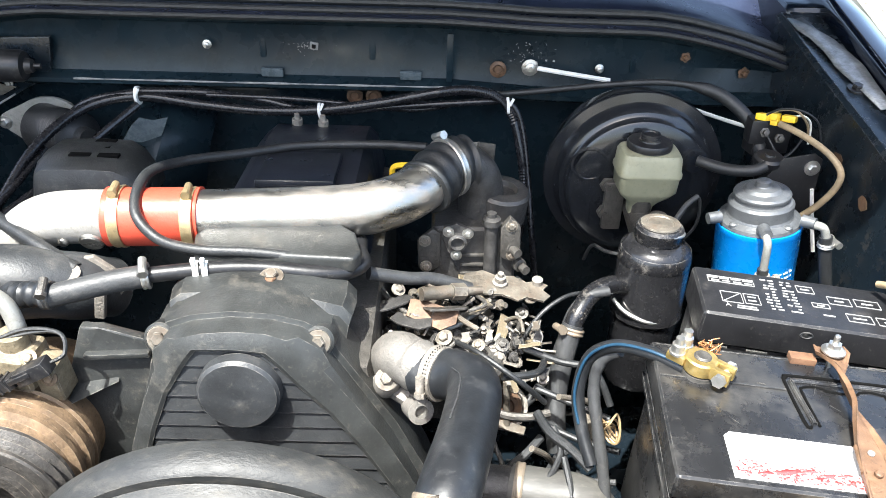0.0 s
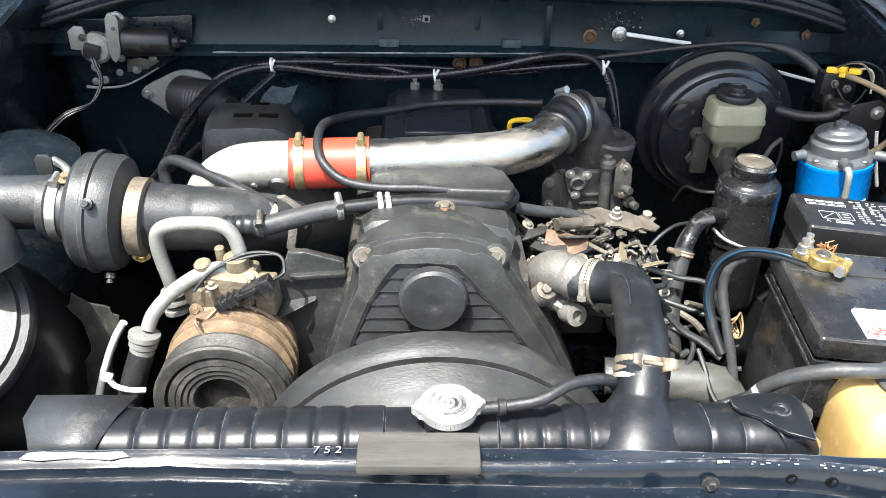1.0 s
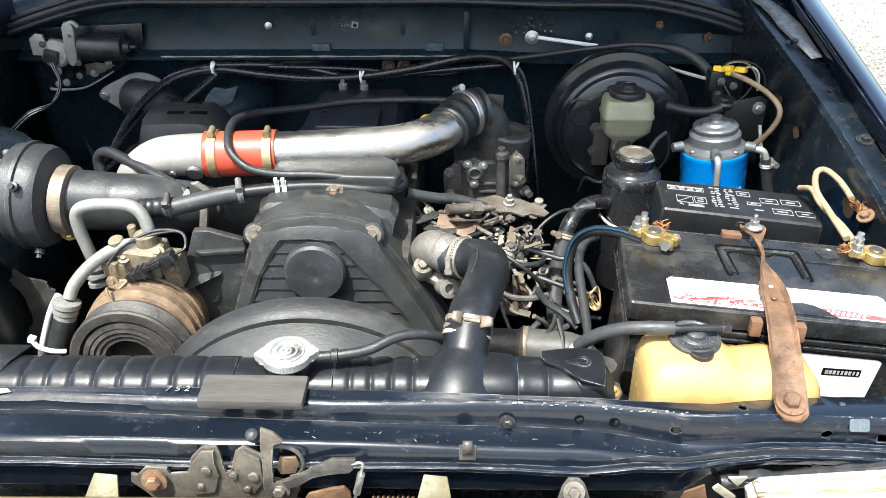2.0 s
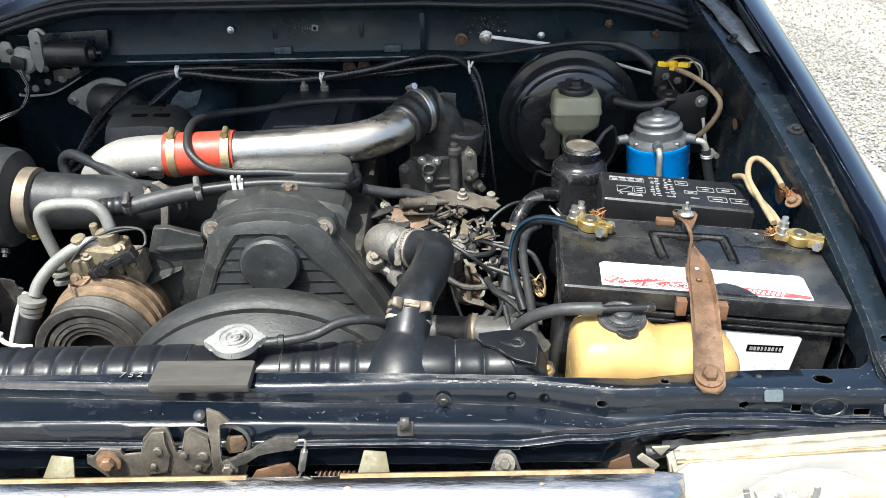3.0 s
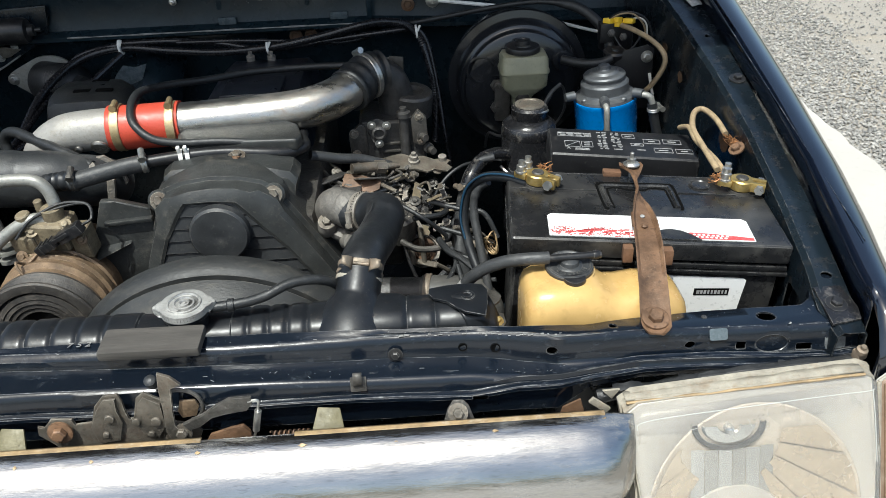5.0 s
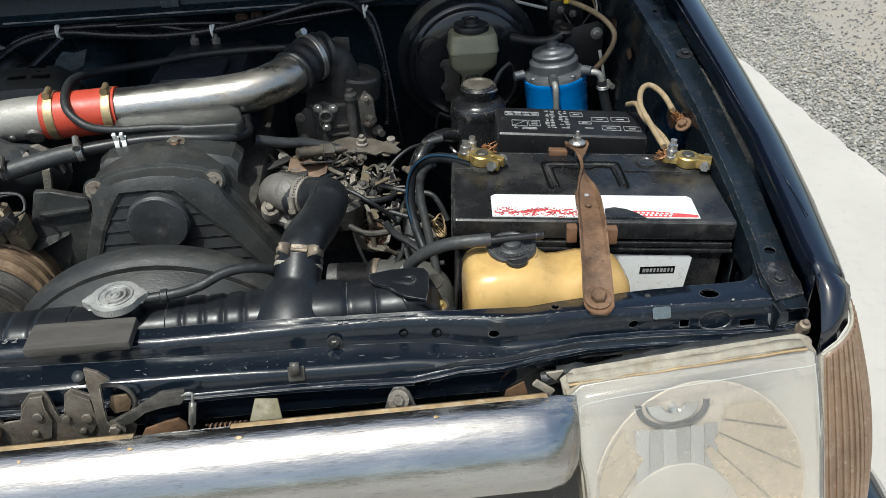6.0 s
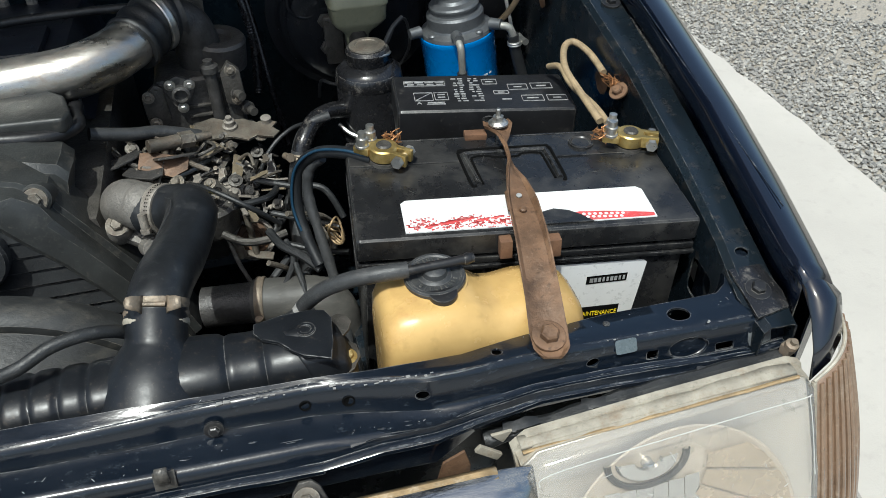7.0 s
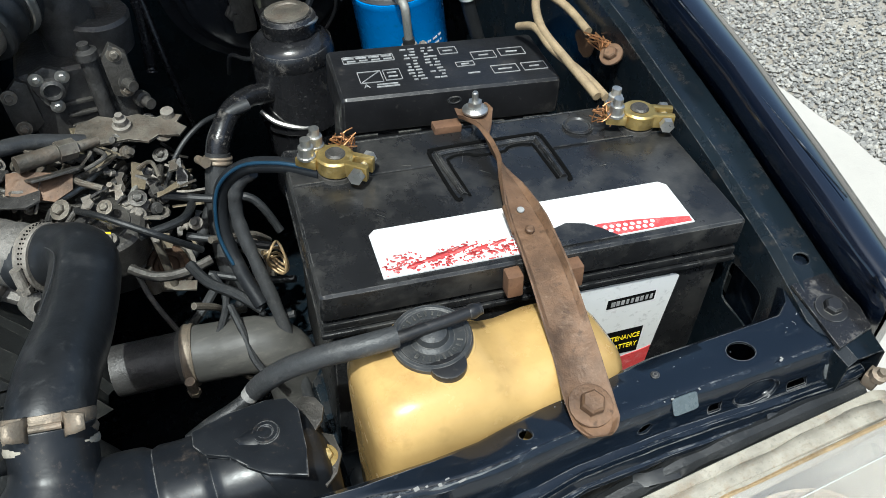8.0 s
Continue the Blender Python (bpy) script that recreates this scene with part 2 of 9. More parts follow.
WOOD = mat("weathered_foam_block", (0.058, 0.053, 0.047), 0.9, 0, 0.35, 60, 0.6, 120, (0.034, 0.030, 0.027), 0.45, 40, stretch=(0.15, 1, 1))
BLOCKWOOD = mat("stained_wood", (0.135, 0.070, 0.038), 0.8, 0, 0.4, 60, 0.5, 120, (0.07, 0.036, 0.022), 0.4, 60)
OLIVE = mat("olive_zinc", (0.085, 0.073, 0.032), 0.5, 0.1, 0.25, 40, 0.2, 200, (0.06, 0.045, 0.025), 0.35, 60)
LATCH = mat("greasy_latch_steel", (0.135, 0.120, 0.098), 0.5, 0.45, 0.55, 26, 0.6, 200, (0.085, 0.048, 0.026), 0.52, 34, speck=1.6, edge=(0.36, 0.33, 0.28))
CONCRETE = mat("concrete", (0.40, 0.375, 0.335), 0.9, 0, 0.07, 2.2, 0.5, 120, (0.35, 0.325, 0.285), 0.30, 5, speck=0.25)
GRAVEL = mat("gravel", (0.255, 0.232, 0.197), 0.9, 0, 0.30, 110, 0.8, 110, (0.29, 0.245, 0.175), 0.45, 1.3)
CREAMTUBE = mat("off_white_tube", (0.70, 0.69, 0.65), 0.5, 0, 0.08, 60, 0.1)


def stone_mat():
    m = mat("crushed_stone", (0.42, 0.41, 0.40), 0.85, 0, 0.3, 40, 0.5, 160, None)
    n, l = m.node_tree.nodes, m.node_tree.links
    g = n.new("ShaderNodeNewGeometry")
    r = n.new("ShaderNodeValToRGB")
    r.color_ramp.elements[0].color, r.color_ramp.elements[1].color = (0.14, 0.136, 0.126, 1), (0.37, 0.352, 0.315, 1)
    e = r.color_ramp.elements.new(0.5)
    e.color = (0.245, 0.235, 0.215, 1)
    l.new(g.outputs["Random Per Island"], r.inputs[0])
    l.new(r.outputs[0], n["Principled BSDF"].inputs["Base Color"])
    return m


STONE = stone_mat()


# ---------------------------------------------------------------- mesh tools
ROOT = {}


def thing(name, label, category, at=(0, 0, 0), rot=(0, 0, 0), group="", kind="", local=False):
    """An Empty at the thing's base. Parts are written in world metres, or along its own axes where local is set."""
    ob = new(name)
    ob.empty_display_size = 0.02
    ob.matrix_world = pose(*at, *rot)
    ROOT[ob.name] = Vector((0, 0, 0)) if local else Vector(at)
    return tagged(ob, label, category, group, kind)


def part(name, bm, material, parent, label="", sharp=35, solid=0.0):
    """Links a bmesh as one mesh object under a thing or a part."""
    root = parent
    while root.parent:
        root = root.parent
    off = ROOT[root.name]
    bmesh.ops.translate(bm, verts=bm.verts, vec=-off)
    bmesh.ops.recalc_face_normals(bm, faces=bm.faces)
    me = bpy.data.meshes.new(name)
    bm.to_mesh(me)
    bm.free()
    me.materials.append(material)
    me.shade_smooth()
    me.set_sharp_from_angle(angle=radians(sharp))
    ob = new(name, me)
    ob.parent = parent
    if solid:
        s = ob.modifiers.new("thick", "SOLIDIFY")
        s.thickness, s.offset = solid, 0
    return tagged(ob, label)


def alone(name, bm, material, label, category, group="", kind="", sharp=35, solid=0.0):
    """A thing that is one mesh."""
    bm.verts.ensure_lookup_table()
    mid = sum((v.co for v in bm.verts), Vector()) / max(1, len(bm.verts))
    bmesh.ops.translate(bm, verts=bm.verts, vec=-mid)
    bmesh.ops.recalc_face_normals(bm, faces=bm.faces)
    me = bpy.data.meshes.new(name)
    bm.to_mesh(me)
    bm.free()
    me.materials.append(material)
    me.shade_smooth()
    me.set_sharp_from_angle(angle=radians(sharp))
    ob = new(name, me)
    ob.location = mid
    ROOT[ob.name] = mid
    if solid:
        s = ob.modifiers.new("thick", "SOLIDIFY")
        s.thickness, s.offset = solid, 0
    return tagged(ob, label, category, group, kind)


def B():
    return bmesh.new()


def box(bm, c, s, rot=(0, 0, 0), bev=0.003, seg=2):
    m = pose(*c, *rot) @ Matrix.Diagonal((*s, 1))
    g = bmesh.ops.create_cube(bm, size=1, matrix=m)
    if bev:
        es = list({e for v in g["verts"] for e in v.link_edges})
        bmesh.ops.bevel(bm, geom=es, offset=bev, segments=seg, affect="EDGES", profile=0.6)
    return bm


def frame_of(way):
    return Vector(way).normalized().to_track_quat("Z", "Y").to_matrix().to_4x4()


def lathe(bm, prof, at=(0, 0, 0), way=(0, 0, 1), seg=28, squash=1.0):
    """Turns a profile of (radius, height) round the axis way through at."""
    m = Matrix.Translation(at) @ frame_of(way)
    rings = []
    for r, h in prof:
        if r < 1e-6:
            rings.append([bm.verts.new(m @ Vector((0, 0, h)))])
        else:
            rings.append([bm.verts.new(m @ Vector((r * math.cos(a), squash * r * math.sin(a), h)))
                          for a in (2 * math.pi * k / seg for k in range(seg))])
    for a, b in zip(rings, rings[1:]):
        for k in range(seg):
            j = (k + 1) % seg
            q = [a[k % len(a)], a[j % len(a)], b[j % len(b)], b[k % len(b)]]
            q = list(dict.fromkeys(q))
            if len(q) > 2:
                bm.faces.new(q)
    for ring in (rings[0], rings[-1]):
        if len(ring) > 2:
            bm.faces.new(ring)
    return bm


def rod(bm, a, b, r, r2=None, seg=16, bev=0.0):
    a, b = Vector(a), Vector(b)
    d = (b - a).length
    r2 = r if r2 is None else r2
    prof = [(r, 0), (r2, d)] if not bev else [(r - bev, 0), (r, bev), (r2, d - bev), (r2 - bev, d)]
    return lathe(bm, prof, a, b - a, seg)


def spline(pts, per=8, closed=False):
    p = [Vector(q) for q in pts]
    if len(p) == 2:
        return [p[0].lerp(p[1], k / per) for k in range(per + 1)]
    out = []
    for i in range(len(p) - 1):
        a, b, c, d = p[max(i - 1, 0)], p[i], p[i + 1], p[min(i + 2, len(p) - 1)]
        for k in range(per):
            t = k / per
            out.append(0.5 * (2 * b + (c - a) * t + (2 * a - 5 * b + 4 * c - d) * t * t + (3 * b - a - 3 * c + d) * t ** 3))
    return out + [p[-1]]


def tube(bm, pts, r, seg=12, per=8, grow=None, smooth=True):
    """A round tube along a smooth line. grow(f): the factor on the radius at the fraction f of the way."""
    line = spline(pts, per) if smooth else [Vector(q) for q in pts]
    ways = [(line[min(i + 1, len(line) - 1)] - line[max(i - 1, 0)]).normalized() for i in range(len(line))]
    side = ways[0].orthogonal().normalized()
    rings = []
    for i, (c, w) in enumerate(zip(line, ways)):
        side = (side - w * side.dot(w)).normalized()
        up = w.cross(side)
        k = r * (grow(i / (len(line) - 1)) if grow else 1)
        rings.append([bm.verts.new(c + k * (math.cos(a) * side + math.sin(a) * up)) for a in (2 * math.pi * j / seg for j in range(seg))])
    for a, b in zip(rings, rings[1:]):
        for k in range(seg):
            j = (k + 1) % seg
            bm.faces.new((a[k], a[j], b[j], b[k]))
    bm.faces.new(rings[0])
    bm.faces.new(rings[-1])
    return bm


def prism(bm, poly, depth, m=None, bev=0.002, seg=2):
    """A flat outline in x, y, raised by depth along z, then moved by m."""
    m = m or Matrix()
    low = [bm.verts.new(m @ Vector((x, y, 0))) for x, y in poly]
    top = [bm.verts.new(m @ Vector((x, y, depth))) for x, y in poly]
    n = len(poly)
    fs = [bm.faces.new(low), bm.faces.new(top)]
    fs += [bm.faces.new((low[i], low[(i + 1) % n], top[(i + 1) % n], top[i])) for i in range(n)]
    if bev:
        es = list({e for f in fs for e in f.edges})
        bmesh.ops.bevel(bm, geom=es, offset=bev, segments=seg, affect="EDGES", profile=0.6)
    return bm


def loft(bm, rings, cap=True, closed=True):
    rs = [[bm.verts.new(p) for p in ring] for ring in rings]
    n = len(rs[0])
    for a, b in zip(rs, rs[1:]):
        for k in range(n if closed else n - 1):
            j = (k + 1) % n
            bm.faces.new((a[k], a[j], b[j], b[k]))
    if cap and closed:
        bm.faces.new(rs[0])
        bm.faces.new(rs[-1])
    return bm


def upright(y):
    """Lays an outline drawn in x, z on the plane at y; its depth goes towards the viewer."""
    return Matrix(((1, 0, 0, 0), (0, 0, -1, y), (0, 1, 0, 0), (0, 0, 0, 1)))


def hexbolt(parent, at, way=(0, 0, 1), r=0.006, material=None, name="bolt", washer=True):
    bm = B()
    if washer:
        lathe(bm, [(r * 1.75, -0.001), (r * 1.75, 0.0012), (r * 1.2, 0.0016)], at, way, 18)
    lathe(bm, [(r, 0.001), (r, r * 0.85), (r * 0.8, r * 1.05)], at, way, 6)
    return part(name, bm, material or ZINC, parent, sharp=25)


def clamp(parent, c, way, r, width=0.009, material=None, screw=(0, 0, 1), name="hose_clamp"):
    """A worm clamp: a band with its screw housing."""
    material = material or ZINC
    w = Vector(way).normalized()
    s = (Vector(screw) - w * Vector(screw).dot(w)).normalized()
    bm = B()
    h = width / 2
    lathe(bm, [(r, -h), (r + 0.0014, -h), (r + 0.0022, -h * 0.6), (r + 0.0014, 0), (r + 0.0022, h * 0.6), (r + 0.0014, h), (r, h)], c, w, 32)
    band = part(name, bm, material, parent)
    bm = B()
    t = w.cross(s)
    p = Vector(c) + s * (r + 0.005)
    rod(bm, p - t * 0.009, p + t * 0.008, 0.0045, seg=12)
    lathe(bm, [(0.006, 0), (0.006, 0.005)], p + t * 0.008, t, 6)
    part("screw", bm, material, band, sharp=25)
    return band


def words(parent, text, size, m, material, name="lettering", align="CENTER"):
    """Flat letters in the built-in font, as a mesh."""
    cu = bpy.data.curves.new("letters", "FONT")
    cu.body, cu.size, cu.align_x, cu.align_y, cu.extrude = text, size, align, "CENTER", 0.0002
    tmp = new("letters", cu)
    me = bpy.data.meshes.new_from_object(tmp)
    bpy.data.objects.remove(tmp)
    me.transform(m)
    bm = B()
    bm.from_mesh(me)
    return part(name, bm, material, parent)


def cut(ob, cutters):
    """Punches the cutters' shapes out of a mesh and keeps the result as plain mesh data."""
    for c in cutters:
        b = ob.modifiers.new("punch", "BOOLEAN")
        b.operation, b.solver, b.object = "DIFFERENCE", "EXACT", c
    me = bpy.data.meshes.new_from_object(ob.evaluated_get(bpy.context.evaluated_depsgraph_get()))
    ob.modifiers.clear()
    ob.data = me
    for c in cutters:
        bpy.data.objects.remove(c)
    me.set_sharp_from_angle(angle=radians(40))


# ---------------------------------------------------------------- ground
bm = B()
bmesh.ops.create_grid(bm, x_segments=2, y_segments=2, size=400)
ground = alone("ground", bm, GRAVEL, "grey crushed stone gravel yard with sandy patches", "ground", kind="structure")
ground.location.z = -0.03
rng = random.Random(4)
bm = B()
edge = []
y = -9.0
while y < 14:
    edge.append((2.03 + 0.035 * noise.noise((y * 1.1, 3, 1)) + 0.02 * noise.noise((y * 7, 3, 1)), y))
    y += 0.06
loop = [(-9.0, -9.0)] + edge + [(-9.0, 14.0)]
prism(bm, loop, 0.06, pose(0, 0, -0.06), 0)
pavement = alone("pavement", bm, CONCRETE, "pale sunlit concrete slab under the vehicle", "pavement", kind="structure", sharp=60)


def stones():
    """Loose crushed stone beside the slab."""
    verts, faces = [], []
    base = [Vector(v) for v in ((1, 0, 0), (-1, 0, 0), (0, 1, 0), (0, -1, 0), (0, 0, 1), (0, 0, -1))]
    tri = [(4, 0, 2), (4, 2, 1), (4, 1, 3), (4, 3, 0), (5, 2, 0), (5, 1, 2), (5, 3, 1), (5, 0, 3)]
    for k in range(90000):
        x, yy = 1.99 + 3.4 * rng.random() ** 1.5, 0.9 + 7.6 * rng.random() ** 1.25
        if noise.noise((x * 0.8, yy * 0.55, 5)) > 0.25 and rng.random() < 0.8:
            continue
        s = 0.0042 + 0.0075 * rng.random() ** 1.4
        turn = Euler([rng.random() * 6.3 for _ in range(3)]).to_matrix()
        n0 = len(verts)
        for b in base:
            v = turn @ (b * s * (0.6 + 0.8 * rng.random()))
            verts.append((v.x + x, v.y + yy, v.z * 0.7 - 0.026 + 0.5 * s))
        faces += [(n0 + a, n0 + b, n0 + c) for a, b, c in tri]
    me = bpy.data.meshes.new("gravel")
    me.from_pydata(verts, [], faces)
    me.materials.append(STONE)
    ob = new("gravel", me)
    return tagged(ob, "loose grey and pale crushed stones beside the concrete", "gravel", kind="stuff")


stones()

# ---------------------------------------------------------------- body of the vehicle
MID = -0.16
body = thing("car_body", "dark navy painted car body round an open engine bay", "car body", (MID, 0.8, 0.0))


def strip(name, sections, material, parent, label="", solid=0.0015, sharp=40):
    """A bent sheet through lines of points."""
    bm = B()
    loft(bm, sections, closed=False)
    return part(name, bm, material, parent, label, sharp=sharp, solid=solid)


def rail_z(y):
    return 0.994 + 0.2345 * (y - 0.339)


def mirror(p):
    return (2 * MID - p[0], p[1], p[2])


RAIL = [(0.30, 0.527, 0.556), (0.34, 0.522, 0.560), (0.40, 0.532, 0.566), (0.50, 0.541, 0.577), (0.65, 0.549, 0.587),
        (0.80, 0.548, 0.592), (0.95, 0.540, 0.594), (1.10, 0.528, 0.590), (1.25, 0.520, 0.586)]
rails = []
for flip in (False, True):
    f = mirror if flip else (lambda p: p)
    rows = []
    for y, xi, xo in RAIL:
        z = rail_z(y)
        rows.append([f(p) for p in ((xi - 0.012, y, z - 0.30), (xi - 0.004, y, z - 0.035), (xi - 0.002, y, z - 0.004), (xi + 0.004, y, z + 0.001),
                                    (xi + 0.010, y, z), (xo - 0.004, y, z), (xo, y, z - 0.003), (xo + 0.001, y, z - 0.07))])
    rails.append(strip("inner_wing_rail", rows, BAY, body, "black painted wing rail with bolt holes"))
    rows = []
    for y, xi, xo in RAIL:
        z = rail_z(y) - 0.30
        rows.append([f(p) for p in ((xi - 0.012, y, z), (xi - 0.03, y, z - 0.15), (xi - 0.05, y, z - 0.35), (xi - 0.05, y, 0.25))])
    strip("wheel_arch_panel", rows, BAY, body)
    rows = []
    for y, xi, xo, xs in ((0.318, 0.564, 0.569, 0.606), (0.335, 0.565, 0.570, 0.612), (0.36, 0.566, 0.571, 0.617), (0.45, 0.574, 0.580, 0.630), (0.55, 0.582, 0.590, 0.640),
                          (0.70, 0.588, 0.596, 0.648), (0.85, 0.590, 0.598, 0.652), (1.00, 0.588, 0.596, 0.654), (1.20, 0.583, 0.591, 0.656), (1.5, 0.583, 0.591, 0.66)):
        z = rail_z(y) + 0.028
        w = xs - xo
        low = 0.40 if y > 0.34 else z - 0.05
        q = 1.0 if y > 0.4 else 0.3 if y > 0.34 else 0.0
        rows.append([f(p) for p in ((xo - 0.004, y, z - 0.05), (xo - 0.003, y, z - 0.006), (xo, y, z - 0.001), (xo + 0.004, y, z + 0.001), (xo + w * 0.40, y, z - 0.003),
                                    (xo + w * 0.72, y, z - 0.010), (xo + w * 0.92, y, z - 0.022), (xs, y, z - 0.045), (xs + 0.008 * q, y, max(low, z - 0.12)), (xs + 0.016 * q, y, max(low, z - 0.26)), (xs + 0.01 * q, y, max(low, 0.62)), (xs - 0.01, y, low))])
    strip("front_wing", rows, FENDER, body, "glossy dark navy front wing", sharp=50)

# slam panel: the long narrow part, then the wide part beside the battery
PANEL = [  # x, rear y, rear z, crest y, crest z, fold y, fold z, lip y, lip z, low z
    (-0.86, 0.352, 0.998, 0.338, 0.996, 0.304, 0.976, 0.293, 0.954, 0.914), (-0.42, 0.352, 1.000, 0.342, 0.997, 0.300, 0.979, 0.290, 0.956, 0.917),
    (-0.25, 0.351, 1.000, 0.335, 0.996, 0.300, 0.976, 0.290, 0.951, 0.916), (-0.08, 0.348, 1.000, 0.331, 0.996, 0.300, 0.972, 0.290, 0.951, 0.914),
    (0.05, 0.342, 1.000, 0.334, 0.995, 0.300, 0.966, 0.290, 0.949, 0.913), (0.13, 0.340, 0.998, 0.332, 0.995, 0.300, 0.964, 0.289, 0.945, 0.914),
    (0.18, 0.337, 0.997, 0.326, 0.995, 0.299, 0.960, 0.288, 0.953, 0.915), (0.225, 0.337, 0.994, 0.318, 0.994, 0.297, 0.957, 0.287, 0.954, 0.914),
    (0.26, 0.340, 0.990, 0.317, 0.993, 0.302, 0.960, 0.294, 0.955, 0.935), (0.32, 0.351, 0.987, 0.322, 0.990, 0.310, 0.960, 0.304, 0.954, 0.936),
    (0.40, 0.359, 0.984, 0.323, 0.986, 0.311, 0.958, 0.305, 0.951, 0.934), (0.48, 0.357, 0.985, 0.319, 0.986, 0.309, 0.954, 0.303, 0.947, 0.930),
    (0.508, 0.356, 0.986, 0.318, 0.987, 0.308, 0.954, 0.302, 0.947, 0.930), (0.520, 0.364, 0.988, 0.317, 0.987, 0.307, 0.954, 0.301, 0.947, 0.930), (0.528, 0.380, 0.993, 0.317, 0.987, 0.307, 0.954, 0.301, 0.947, 0.930),
    (0.534, 0.405, 1.000, 0.317, 0.987, 0.307, 0.954, 0.301, 0.947, 0.930), (0.541, 0.432, 1.008, 0.317, 0.987, 0.307, 0.956, 0.302, 0.947, 0.930), (0.556, 0.436, 1.008, 0.318, 0.986, 0.308, 0.956, 0.303, 0.947, 0.930)]
rows = []
for a, b in zip(PANEL, PANEL[1:]):
    n = max(1, round((b[0] - a[0]) / 0.012))
    for k in range(n + (b is PANEL[-1])):
        g = k / n
        x, ry, rz, cy, cz, fy, fz, ly, lz, low = (p + (q - p) * g for p, q in zip(a, b))
        line = [(ry + 0.004, rz - 0.10), (ry + 0.002, rz - 0.004), (ry - 0.002, rz), ((ry + cy) / 2, (rz + cz) / 2), (cy + 0.004, cz + 0.0008), (cy + 0.001, cz), (cy - 0.002, cz - 0.003), (cy - 0.004, fz + 0.014), (cy - 0.004, fz + 0.008), (cy - 0.006, fz + 0.0035),
                ((cy + fy) / 2, fz + 0.0015), (fy + 0.004, fz), (fy, fz - 0.0004), (fy - 0.003, fz - 0.003), (fy - 0.0045, lz + 0.008), (fy - 0.0055, lz + 0.0016), (ly, lz + 0.0010), (ly - 0.002, lz), (ly - 0.002, lz - 0.003), (ly + 0.005, lz - 0.006), (ly + 0.008, low)]
        rows.append([(x, yy + 0.0008 * noise.noise((x * 38, zz * 60, 1)) * (j > 1), zz + 0.0007 * noise.noise((x * 30, yy * 60, 7)) * (j > 1)) for j, (yy, zz) in enumerate(line)])
panel = strip("slam_panel", rows, NAVY, body, "dark navy slam panel with chipped creases and bolt holes", sharp=45, solid=0.002)


def punch(at, way, r, squash=1.0, deep=0.020, square=False):
    """A cutter: a round or square plug through the sheet."""
    bm = B()
    if square:
        box(bm, at, (2 * r, deep, 2 * r * squash), (-12, 0, 0), 0.0012)
    else:
        w = Vector(way).normalized()
        lathe(bm, [(r, -deep / 2), (r, deep / 2)], Vector(at), w, 24, squash)
    return part("plug", bm, INK_AND_HOLE_SHADE, body)


cut(panel, [punch((0.461, 0.338, 0.986), (0, 0, 1), 0.0105, 0.85), punch((0.289, 0.333, 0.991), (0, 0, 1), 0.0045), punch((0.220, 0.314, 0.977), (0, 1, -0.1), 0.0058, 0.8, 0.012), punch((0.428, 0.316, 0.966), (0, 1, 0), 0.0052, 0.85, 0.02, True),
            punch((0.497, 0.313, 0.962), (0, 1, 0), 0.0085, 0.45, 0.02, True), punch((0.462, 0.315, 0.9665), (0, 1, -0.15), 0.0190, 0.58, 0.022), punch((0.372, 0.318, 0.970), (0, 1, -0.1), 0.0058, 0.75, 0.012), punch((0.140, 0.290, 0.940), (0, 1, 0), 0.0085, 0.55, 0.02, True)])
cut(rails[0], [punch((0.546, 0.383, 1.005), (0, -0.2, 1), 0.0066, 0.85), punch((0.570, 0.90, 1.125), (0, -0.2, 1), 0.0045)])
# dished pressing behind its opening, with a bare lower lip
bm = B()
lathe(bm, [(0.0204, -0.0022), (0.0192, -0.0014), (0.0178, -0.0022), (0.0162, -0.0045), (0.0130, -0.008), (0.006, -0.0105), (0.0, -0.011)], (0.462, 0.3145, 0.9665), (0, -1, 0.18), 32, 0.60)
part("pressing", bm, NAVY, body, "dished pressing in the panel")
bm = B()
box(bm, (MID, 0.334, 0.685), (1.42, 0.012, 0.51), bev=0.004)
part("condenser_panel", bm, BAY, body)
# opening in the inner wing; an added pale plate stands in for brightness behind
bm = B()
box(bm, (0.526, 0.410, 0.947), (0.03, 0.044, 0.042), (0, 0, 0), 0.008)
cut(rails[0], [part("plug", bm, INK_AND_HOLE_SHADE, body)])
bm = B()
prism(bm, [(0.468, 0.925), (0.452, 0.916), (0.432, 0.930), (0.420, 0.915), (0.428, 0.905), (0.436, 0.888), (0.450, 0.895), (0.474, 0.905)], 0.0015, Matrix(((0, 0, -1, 0.560), (1, 0, 0, 0), (0, 1, 0, 0), (0, 0, 0, 1))), 0.0004)
part("pale_liner", bm, LABEL, body, "added ragged pale plate for the bright view in an inner wing gap")
# bumper end below the corner lamp
bm = B()
loft(bm, [[(0.60 - q, y, 0.715), (0.655 - q, y, 0.722), (0.690 - q, y, 0.712), (0.712 - q, y, 0.690), (0.722 - q, y, 0.655), (0.724 - q, y, 0.56), (0.715 - q, y, 0.48)] for y, q in ((0.14, 0.10), (0.17, 0.04), (0.22, 0.012), (0.30, 0.0), (0.40, 0.0), (0.52, 0.004))], closed=False)
part("bumper_end", bm, FENDER, body, "dark navy bumper end", sharp=50, solid=0.003)
bm = B()
box(bm, (MID, 0.78, 0.42), (1.44, 0.95, 0.02), bev=0.004)
part("undertray", bm, BAY, body)
